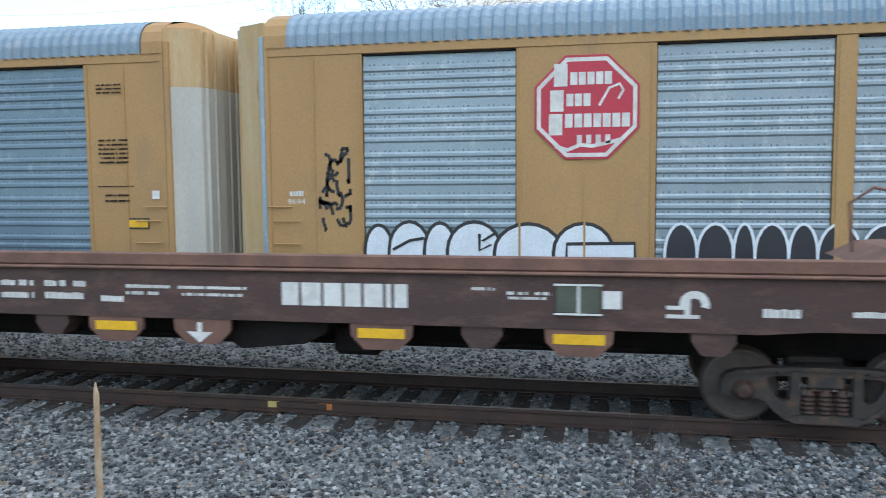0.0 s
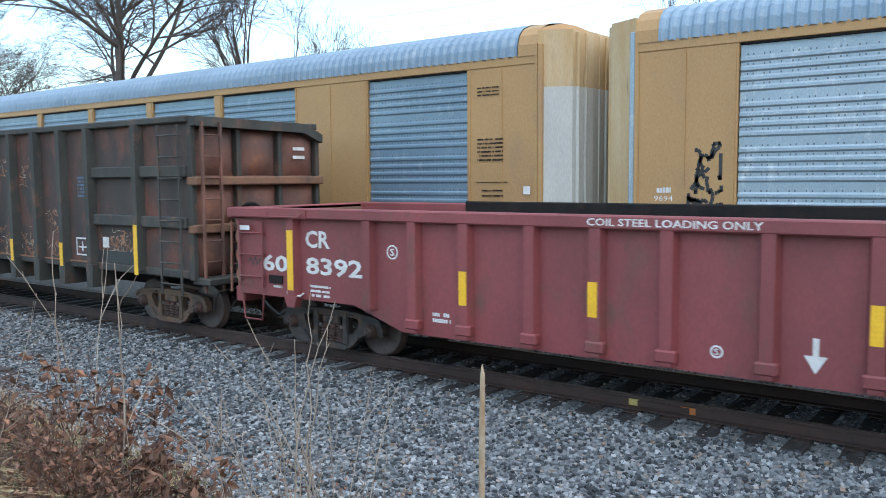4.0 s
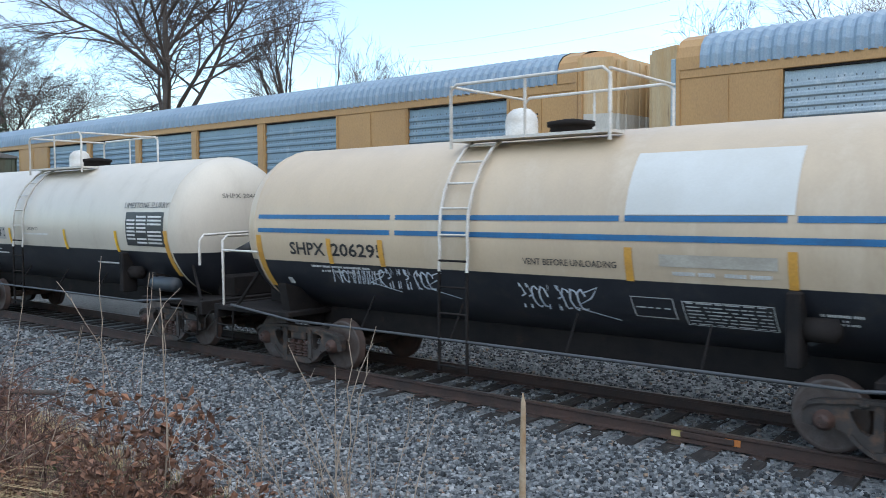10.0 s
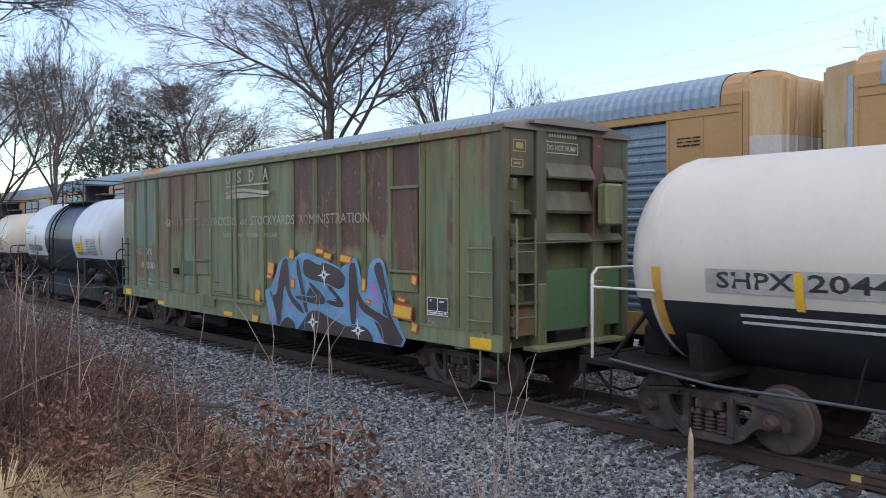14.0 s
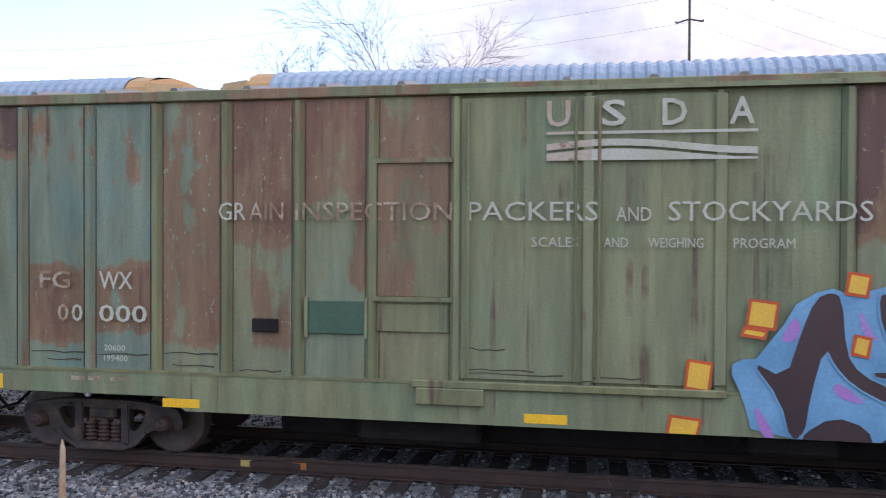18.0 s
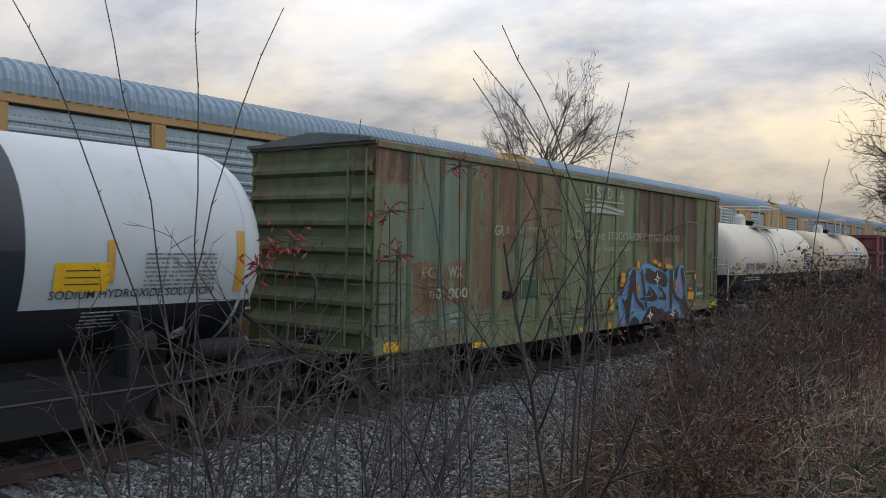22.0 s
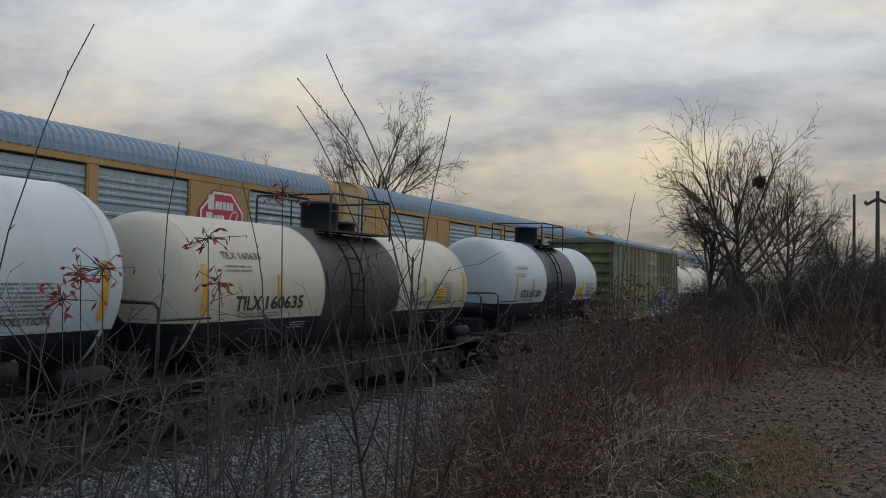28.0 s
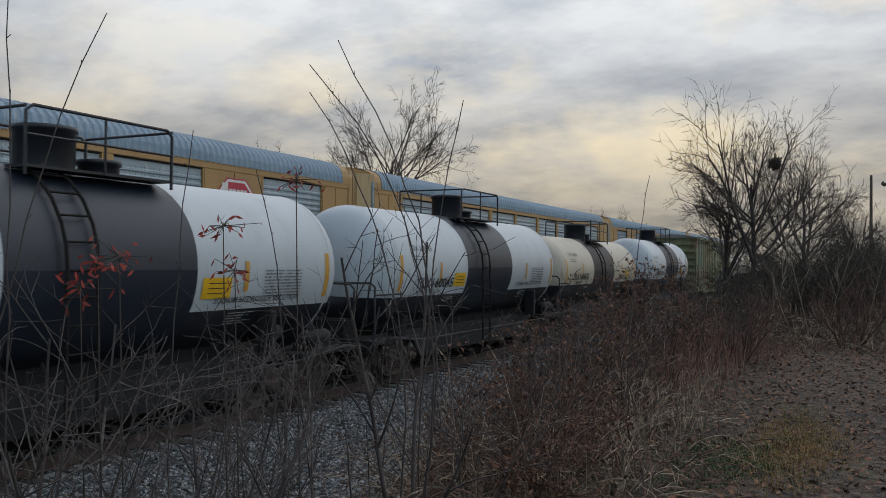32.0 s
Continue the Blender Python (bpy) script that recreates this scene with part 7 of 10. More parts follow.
    for body, x0, x1, z, hh, m in (("FG", -6.95, -6.56, 2.19, 0.2, M_LETTER_GONE), ("WX", -6.19, -5.77, 2.19, 0.2, M_LETTER), ("0", -6.72, -6.58, 1.81, 0.2, M_LETTER_GONE), ("0", -6.54, -6.4, 1.81, 0.2, M_LETTER), ("000", -6.19, -5.59, 1.81, 0.2, M_LETTER),
                                   ("20600", -6.13, -5.86, 1.48, 0.07, M_LETTER), ("199400", -6.13, -5.83, 1.36, 0.07, M_LETTER)):
        lettering(body, x0, z, hh, s, car, m, width=x1 - x0, bold=0.01)
    part("data_panel", G().box(6.32, 6.86, y - 0.02, y - 0.005, 1.43, 1.73), M_BLACK, car, "black data panel with white border")
    bars(car, [(6.36, 6.82, 1.455, 0.03), (6.37, 6.44, 1.66, 0.03), (6.64, 6.76, 1.65, 0.03)], y - 0.024, M_WHITE)
    for x0, x1, z0, z1 in ((6.32, 6.86, 1.43, 1.445), (6.32, 6.86, 1.715, 1.73), (6.32, 6.335, 1.445, 1.715), (6.845, 6.86, 1.445, 1.715), (6.58, 6.6, 1.5, 1.715), (6.335, 6.845, 1.495, 1.508)):
        part("panel_border", strip(G(), flat_side(y - 0.023), x0, x1, z0, z1), M_WHITE, car)
    scribble(car, flat_side(y - 0.008), 6.22, 1.27, 0.3, 0.07, M_G_LILAC, 77, n=6, r=0.006, name="lilac_scrawl", knots=4)
    bars(car, [(X(-87.0), X(-86.3), 1.13, 0.05)], -1.554, M_LETTER_GONE)
    rnd = random.Random(17)
    for x0, x1, z in ((-7.1, -6.4, 1.44), (-6.9, -6.45, 1.36), (-6.3, -5.6, 1.43), (-5.4, -4.75, 1.47), (-5.3, -4.8, 1.33), (-4.5, -4.0, 1.3), (-1.95, -1.5, 1.62), (-1.9, -1.2, 1.4), (-1.9, -0.9, 1.36), (-0.6, -0.1, 1.36)):
        pts = [(x0 + (x1 - x0) * k / 5, z + rnd.uniform(-0.012, 0.012)) for k in range(6)]
        stroke(pts, 0.004, flat_side(y - (0.04 if -2 < x0 < 0.6 else 0.006)), "scrape", M_BOX_SEAM, car, 0.009)
    build_piece(car, flat_side)
    place_car(car, -80.45)


def build_piece(car, side):
    """The graffiti piece beside the door, over side sheets and sill."""
    flat = [side(-1.5 - 0.062 - 0.004 * i) for i in range(6)]
    layers = [lambda u, v, f=f: f(u, max(v, 0.826)) for f in flat]
    blue = [(0.74, 1.52), (0.93, 1.63), (1.23, 1.53), (1.28, 2.10), (1.67, 2.34), (1.87, 2.26), (2.10, 2.31), (2.41, 2.43), (3.15, 2.29), (3.96, 2.08), (4.12, 2.33), (4.32, 2.34), (4.42, 1.98), (4.63, 1.65), (4.65, 2.11), (4.82, 2.33), (5.11, 2.36), (5.25, 2.06), (5.36, 1.69), (5.51, 1.32), (5.88, 0.84), (5.12, 0.76), (4.01, 0.77), (2.47, 0.77), (0.99, 0.80), (0.88, 1.22)]
    blob(blue, layers[0], "spray_outline", M_G_BLUE, car, 1)["label"] = "sky-blue spray outline"
    lilac = ([(1.23, 1.81), (1.38, 2.08), (1.44, 1.83), (1.28, 1.77)],
            [(1.95, 2.17), (2.10, 1.86), (2.17, 1.82), (1.98, 1.85)],
            [(1.73, 1.43), (2.03, 1.22), (1.96, 1.19), (1.73, 1.27)],
            [(2.61, 1.58), (2.88, 1.66), (2.84, 1.55)],
            [(3.68, 1.31), (3.93, 1.13), (3.68, 1.23)],
            [(4.69, 1.87), (4.89, 1.96), (5.04, 1.47), (4.86, 1.53)],
            [(4.98, 0.92), (5.12, 1.03), (5.10, 0.78), (4.98, 0.77)],
            [(0.96, 1.23), (1.23, 0.80), (1.07, 0.79)],
            [(3.94, 1.58), (4.03, 1.67), (4.01, 1.34), (3.95, 1.40)],
            [(4.35, 1.49), (4.48, 1.38), (4.37, 1.31)])
    for pts in lilac:
        blob(pts, layers[1], "spray_fill", M_G_LILAC, car, 2)
    letters = ([(1.42, 0.87), (1.73, 1.08), (2.06, 0.97), (2.11, 0.75), (2.42, 0.76), (2.47, 1.12), (2.80, 1.31), (3.55, 1.13), (4.01, 1.03), (4.25, 1.11), (4.60, 1.09), (4.83, 0.94), (4.83, 0.77), (3.16, 0.73), (2.42, 0.75), (1.42, 0.77)],
               [(0.93, 1.61), (1.28, 1.43), (1.41, 1.87), (1.54, 2.22), (1.70, 2.30), (1.81, 2.23), (1.85, 1.69), (1.98, 1.49), (2.32, 1.33), (2.47, 1.15), (2.23, 1.19), (1.90, 1.37), (1.73, 1.56), (1.65, 1.74), (1.53, 1.27), (1.47, 0.85), (1.33, 0.79), (1.23, 1.20)],
               [(2.12, 2.26), (2.22, 2.29), (2.37, 1.87), (2.54, 1.42), (2.61, 1.16), (2.44, 1.21), (2.30, 1.65), (2.15, 1.95)],
               [(2.44, 2.34), (3.06, 2.15), (3.15, 2.26), (3.96, 2.06), (3.88, 1.68), (3.24, 1.81), (2.56, 1.87), (2.37, 2.01)],
               [(2.56, 1.88), (3.24, 1.56), (3.20, 1.35), (2.13, 1.43), (2.07, 1.54), (2.98, 1.51), (2.70, 1.69)],
               [(3.33, 1.84), (3.90, 1.50), (3.86, 1.35), (3.29, 1.41), (3.27, 1.51), (3.74, 1.49), (3.25, 1.75)],
               [(4.05, 2.16), (4.16, 2.27), (4.30, 2.23), (4.35, 1.85), (4.40, 1.68), (4.64, 1.47), (5.12, 1.35), (5.30, 1.29), (5.17, 1.55), (4.97, 1.93), (4.85, 2.16), (4.93, 2.28), (5.11, 2.28), (5.19, 2.02), (5.31, 1.69), (5.14, 1.84), (5.33, 1.45), (5.44, 1.27), (5.83, 0.85), (5.16, 0.78), (5.12, 1.07), (4.97, 1.21), (4.43, 1.36), (4.32, 1.64), (4.30, 1.08), (4.12, 1.02), (4.05, 1.63)])
    for pts in letters:
        blob(pts, layers[2], "spray_letter", M_G_PLUM, car, 1)["label"] = "dark plum spray letter"
        q = smooth_poly(pts, 1)
        stroke(q + q[:1], 0.010, layers[3], "spray_line", M_G_BLUE, car)
    for x0, x1, z0, z1 in ((0.90, 1.22, 1.89, 2.21), (0.85, 1.12, 1.80, 1.93), (1.82, 2.07, 2.23, 2.49), (1.88, 2.08, 1.64, 1.88), (2.88, 3.19, 2.36, 2.52), (3.17, 3.48, 2.27, 2.44), (3.73, 4.16, 2.21, 2.41), (4.46, 4.63, 1.70, 1.99), (4.58, 4.79, 1.49, 1.60), (5.94, 6.13, 1.89, 2.10), (5.54, 5.81, 1.58, 1.70), (5.42, 5.99, 1.29, 1.58), (5.93, 6.14, 1.08, 1.30), (0.31, 0.60, 1.25, 1.59), (0.14, 0.49, 0.77, 1.02)):
        k = 0.03
        pts = [(x0, z0 + k), (x1 - k, z0), (x1, z1 - k), (x0 + k, z1)]
        blob(pts, layers[3], "spray_block_edge", M_G_RED, car, 0)
        blob([(x0 + k, z0 + 2 * k), (x1 - 2 * k, z0 + k), (x1 - k, z1 - 2 * k), (x0 + 2 * k, z1 - k)], layers[4], "spray_block", M_G_YELLOW, car, 0)
    for cx, cz in ((3.2, 1.98), (2.77, 1.02), (4.36, 0.99)):
        g = G()
        for k in range(8):
            a, r = math.pi * k / 4 + 0.1, (0.24 if k % 2 == 0 else 0.11)
            g.add([layers[5](cx + r * math.cos(a), cz + r * math.sin(a)), layers[5](cx + 0.05 * math.cos(a + 0.8), cz + 0.05 * math.sin(a + 0.8)), layers[5](cx + 0.05 * math.cos(a - 0.8), cz + 0.05 * math.sin(a - 0.8))], [(0, 1, 2)])
        part("spray_star", g, M_G_WHITE, car, "white spray star")


build_boxcar()

# ---- parked autorack wagons on the siding ----
M_TAN = surface_mat("tan_yellow_paint", (0.42, 0.25, 0.095, 1), (0.37, 0.215, 0.085, 1), 0.6, rough=0.6, third=(0.33, 0.20, 0.10, 1), scale3=1.6, lo3=0.55, hi3=0.75, stretch=(1, 1, 0.5), bump=0.06)
M_TAN_WEATHERED = surface_mat("streaked_tan_and_cream", (0.45, 0.28, 0.11, 1), (0.50, 0.38, 0.22, 1), 1.4, rough=0.65, third=(0.20, 0.11, 0.06, 1), scale3=3.0, lo3=0.62, hi3=0.75, stretch=(2, 2, 0.25))
M_END_WHITE = surface_mat("chalky_white_primer", (0.50, 0.49, 0.44, 1), (0.42, 0.41, 0.37, 1), 1.2, rough=0.7, third=(0.33, 0.27, 0.18, 1), scale3=3.0, lo3=0.64, hi3=0.76, stretch=(1.5, 1.5, 0.3))
M_GALV = surface_mat("galvanised_panel", (0.32, 0.38, 0.42, 1), (0.26, 0.325, 0.365, 1), 0.8, rough=0.45, metal=0.35, third=(0.42, 0.46, 0.48, 1), scale3=5, stretch=(1, 1, 0.6), bump=0.04)
M_GALV_BLUE = surface_mat("blue_grey_panel", (0.20, 0.275, 0.33, 1), (0.165, 0.23, 0.285, 1), 0.8, rough=0.5, metal=0.3, third=(0.26, 0.32, 0.36, 1), scale3=5, stretch=(1, 1, 0.6), bump=0.04)
M_ROOF = surface_mat("galvanised_corrugated_roof", (0.235, 0.31, 0.375, 1), (0.195, 0.265, 0.33, 1), 1.0, rough=0.55, metal=0.25, third=(0.29, 0.34, 0.38, 1), scale3=4, bump=0.03)
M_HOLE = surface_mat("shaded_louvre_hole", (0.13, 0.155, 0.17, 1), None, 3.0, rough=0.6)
M_SIGN_RED = surface_mat("sign_red", (0.50, 0.035, 0.06, 1), (0.42, 0.03, 0.055, 1), 2.0, rough=0.5, bump=0.03)


def roof_section(x0, x1, wave, amp):
    """An arched roof between two places, corrugated across."""
    arc = [(-1.585, 5.09), (-1.58, 5.3), (-1.52, 5.48), (-1.38, 5.62), (-1.1, 5.73), (-0.6, 5.81), (0, 5.84), (0.6, 5.81), (1.1, 5.73), (1.38, 5.62), (1.52, 5.48), (1.58, 5.3), (1.585, 5.09)]
    n = max(1, round((x1 - x0) / wave)) * 4 if wave else 1
    vs = []
    for i in range(n + 1):
        d = amp * (1, 1, -1, -1)[i % 4] if wave else 0
        for yy, z in arc:
            k = math.hypot(yy, z - 4.3)
            vs.append((x0 + (x1 - x0) * i / n, yy * (1 + d / k), 4.3 + (z - 4.3) * (1 + d / k)))
    m = len(arc)
    return G().add(vs, [(i * m + j, i * m + j + 1, (i + 1) * m + j + 1, (i + 1) * m + j) for i in range(n) for j in range(m - 1)])


def galv_panel(x0, x1, z0, z1, y, offset=0.0):
    """A sheet with horizontal pressed ribs in groups, and rows of small holes as dark dots."""
    g = G()
    prof = [(y, z0)]
    z = z0 + 0.06
    k = 0
    while z < z1 - 0.2:
        step = 0.155 if k % 4 != 3 else 0.26
        prof += [(y, z), (y - 0.022, z + 0.03), (y - 0.022, z + 0.075), (y, z + 0.105)]
        z += step
        k += 1
    prof.append((y, z1))
    n = len(prof)
    g.add([(x, a, b) for x in (x0, x1) for a, b in prof], [(i, i + 1, n + i + 1, n + i) for i in range(n - 1)])
    return g


# flat dark dots on the unpierced sheet, painting the shade inside its holes
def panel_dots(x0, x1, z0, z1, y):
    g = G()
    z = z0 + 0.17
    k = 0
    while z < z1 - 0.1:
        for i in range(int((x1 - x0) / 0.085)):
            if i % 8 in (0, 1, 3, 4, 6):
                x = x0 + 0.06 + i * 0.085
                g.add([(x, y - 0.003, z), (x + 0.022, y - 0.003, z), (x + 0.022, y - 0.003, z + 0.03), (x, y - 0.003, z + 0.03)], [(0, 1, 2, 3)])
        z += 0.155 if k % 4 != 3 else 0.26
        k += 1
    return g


def build_autorack(x0, x1, panels, blanks, sheet, label, emblem=False, dots=False, white_end=False, detail=True):
    car = thing("autorack_wagon", label, "railway wagon", "parked autorack wagons")
    y, zb, zt, ze = -1.55, 0.95, 4.90, 5.09
    part("inner_wall", G().box(x0 + 0.3, x1 - 0.3, y + 0.10, y + 0.14, zb, ze).box(x0 + 0.3, x1 - 0.3, -y - 0.14, -y - 0.10, zb, ze), M_STEEL_DARK, car)
    part("far_side", G().box(x0 + 0.1, x1 - 0.1, -y - 0.08, -y, zb, ze), M_TAN, car)
    part("top_chord", G().box(x0, x1, y - 0.02, y + 0.1, zt + 0.04, ze + 0.03, 0.01), M_TAN, car, "tan top chord")
    part("bottom_sill", G().box(x0, x1, y - 0.02, y + 0.1, zb - 0.2, zb + 0.25, 0.01), M_TAN, car, "tan bottom sill")
    edges = [x0] + [e for p in panels for e in p] + [x1]
    for a, b in zip(edges[::2], edges[1::2]):
        post = part("side_post" if b - a < 0.6 else "side_panel", G().box(a + 0.004, b - 0.004, y - 0.004, y + 0.09, zb + 0.25, zt + 0.04), M_TAN, car, "tan painted side sheet" if b - a > 0.6 else "")
        if b - a > 0.6:
            for x in ((a + b) / 2, a + 0.06, b - 0.06):
                part("seam", G().box(x - 0.018, x + 0.018, y - 0.022, y - 0.004, zb + 0.3, zt + 0.02), M_TAN, post)
        else:
            part("bolt_strip", G().box(a + 0.05, b - 0.05, y - 0.02, y - 0.005, zb + 0.3, zt), M_TAN, post)
    for a, b in panels:
        p = part("galvanised_panel", galv_panel(a + 0.01, b - 0.01, zb + 0.25, zt, y + 0.05), sheet, car, "ribbed galvanised sheet")
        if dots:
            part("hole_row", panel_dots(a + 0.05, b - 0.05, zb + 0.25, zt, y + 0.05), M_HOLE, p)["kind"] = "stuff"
        part("panel_top_gap", G().box(a + 0.05, b - 0.05, y + 0.0, y + 0.05, zt + 0.005, zt + 0.03), M_STEEL_DARK, p)
    part("roof", roof_section(x0 + 0.42, x1 - 0.42, 0.2, 0.019), M_ROOF, car, "corrugated galvanised roof")
    for a, b in ((x0, x0 + 0.42), (x1 - 0.42, x1)):
        part("roof_cap", roof_section(a, b, 0, 0.02), M_TAN, car, "tan roof end cap")
    arc = [(-1.58, 0.75), (-1.58, 5.3), (-1.38, 5.62), (-0.6, 5.81), (0, 5.84), (0.6, 5.81), (1.38, 5.62), (1.58, 5.3), (1.58, 0.75)]
    for s, x in ((-1, x0), (1, x1)):
        part("end_frame", G().prism(arc, min(x, x - s * 0.06), max(x, x - s * 0.06), "x"), M_TAN, car)
        # bowed end doors with vertical ribs
        g = G()
        ew = [(-1.56, 0.0), (-1.28, 0.58), (-0.7, 0.72), (0, 0.75), (0.7, 0.72), (1.28, 0.58), (1.56, 0.0)]
        for z0, z1, mat in ((1.0, 4.5, M_END_WHITE if white_end and s > 0 else M_TAN_WEATHERED), (4.5, 5.5, M_TAN_WEATHERED)):
            end = part("end_door", G().prism([(x + s * d, yy) for yy, d in ew], z0, z1, "z"), mat, car, "bowed end door with vertical ribs")
            for yy in (-1.15, -0.9, -0.45, -0.2, 0.2, 0.45, 0.9, 1.15):
                dd = 0.56 + 0.17 * (1 - abs(yy) / 1.5)
                part("door_rib", G().box(min(x + s * dd, x + s * (dd + 0.07)), max(x + s * dd, x + s * (dd + 0.07)), yy - 0.045, yy + 0.045, z0, z1, 0.012), mat, end)
        part("end_cap", G().prism([(x + s * d, yy) for yy, d in ew], 5.5, 5.54, "z"), M_TAN_WEATHERED, car)
        part("corner_post", G().box(min(x, x + s * 0.1), max(x, x + s * 0.1), y - 0.03, y + 0.12, 0.9, 5.3, 0.015), M_GALV if s < 0 else M_TAN, car, "corner post")
        part("underframe_end", G().box(min(x, x + s * 0.4), max(x, x + s * 0.4), -0.5, 0.5, 0.7, 1.0, 0.02), M_STEEL_DARK, car)
        add_parked_truck(car, x - s * 2.6)
    part("underframe", G().box(x0 + 0.2, x1 - 0.2, -1.4, 1.4, 0.72, 0.95, 0.02), M_STEEL_DARK, car)
    if emblem:
        for cx in emblem:
            build_emblem(car, cx, 3.95, y - 0.026)
    if detail:
        for x, side in ((x0 + 0.12, 1), (x1 - 0.12, -1)):
            part("ladder_rung", G().tube([(x, y - 0.06, 1.3), (x + side * 0.5, y - 0.06, 1.3)], 0.014, 6).tube([(x, y - 0.06, 1.7), (x + side * 0.5, y - 0.06, 1.7)], 0.014, 6).tube([(x, y - 0.06, 2.1), (x + side * 0.5, y - 0.06, 2.1)], 0.014, 6), M_TAN, car)
    car.location = (0, Y2, 0)
    return car


def add_parked_truck(car, x):
    tr = sub("truck", TRUCK["truck"], M_TRUCK, car, Matrix.Translation((x, 0, RZ)) @ Matrix.Scale(0.96, 4))
    sub("side_frame", TRUCK["side_frame"], M_TRUCK, tr)
    sub("spring", TRUCK["spring"], M_TRUCK, tr)
    for s in (-1, 1):
        sub("wheelset", TRUCK["wheelset"], M_WHEEL, tr, Matrix.Translation((s * 0.87, 0, 0.425)))


def build_emblem(car, cx, cz, y):
    """A red octagon with a white border, and plain white shapes in place of its words."""
    def octagon(r, yy):
        return [(cx + r * math.cos(math.pi / 8 + k * math.pi / 4), yy, cz + r * math.sin(math.pi / 8 + k * math.pi / 4)) for k in range(8)]
    board = part("emblem_board", G().add(octagon(0.90, y), [tuple(range(8))]), M_SIGN_RED, car, "red octagonal emblem with white border")
    g = G().add(octagon(0.86, y - 0.003) + octagon(0.79, y - 0.003), [(k, (k + 1) % 8, 8 + (k + 1) % 8, 8 + k) for k in range(8)])
    part("emblem_border", g, M_WHITE, board)
    s = flat_side(y - 0.004)
    for u, v, n, hh in ((-0.52, 0.34, 1, 0.36), (-0.26, 0.36, 5, 0.2), (-0.58, -0.06, 1, 0.34), (-0.32, 0.02, 3, 0.2), (-0.6, -0.44, 1, 0.34), (-0.34, -0.32, 7, 0.22)):
        w = hh * 0.62 if n > 1 else 0.24
        for i in range(n):
            a = cx + u + i * w * 1.1
            part("emblem_bar", strip(G(), s, a, a + w * 0.9, cz + v, cz + v + hh), M_WHITE, board)
    pts = [(cx - 0.5, cz - 0.62), (cx - 0.3, cz - 0.68), (cx - 0.1, cz - 0.6), (cx + 0.1, cz - 0.62), (cx + 0.3, cz - 0.58), (cx + 0.55, cz - 0.52)]
    stroke(pts, 0.03, s, "emblem_flourish", M_WHITE, board)
    for i in range(4):
        strip(g := G(), s, cx - 0.15 + i * 0.15, cx - 0.07 + i * 0.15, cz - 0.58, cz - 0.44)
        part("emblem_shape", g, M_WHITE, board)
    stroke([(cx + 0.2, cz + 0.02), (cx + 0.36, cz + 0.3), (cx + 0.52, cz + 0.36), (cx + 0.58, cz + 0.26), (cx + 0.5, cz + 0.12)], 0.02, s, "emblem_flourish", M_WHITE, board)


def rack_panels(first, blank, n=5, w=2.62, gap=0.31):
    """Bays of one wagon, from the left: one, a blank, five, a blank, one."""
    out = [(first, first + w)]
    x = first + w + blank
    for _ in range(n):
        out.append((x, x + w))
        x += w + gap
    x += blank - gap
    out.append((x, x + w))
    return out


rack_right = build_autorack(-5.82, 21.44, rack_panels(-4.06, 2.24), None, M_GALV, "tan autorack wagon with galvanised side sheets and red octagonal emblems", emblem=(-0.3, 16.3), dots=True)
rack_left = build_autorack(-35.1, -7.75, rack_panels(-33.48, 2.27), None, M_GALV_BLUE, "tan autorack wagon with blue-grey side sheets and a white end door", dots=True, white_end=True)
for x, sheet in ((-64.0, M_GALV), (-92.8, M_GALV_BLUE), (-121.6, M_GALV)):
    build_autorack(x, x + 27.3, rack_panels(x + 1.9, 2.25), None, sheet, "tan autorack wagon with galvanised side sheets and roof", detail=False)
for x, sheet in ((22.9, M_GALV), (51.6, M_GALV_BLUE), (80.3, M_GALV), (109.0, M_GALV_BLUE)):
    build_autorack(x, x + 27.3, rack_panels(x + 1.9, 2.25), None, sheet, "tan autorack wagon with galvanised side sheets and roof", detail=False)


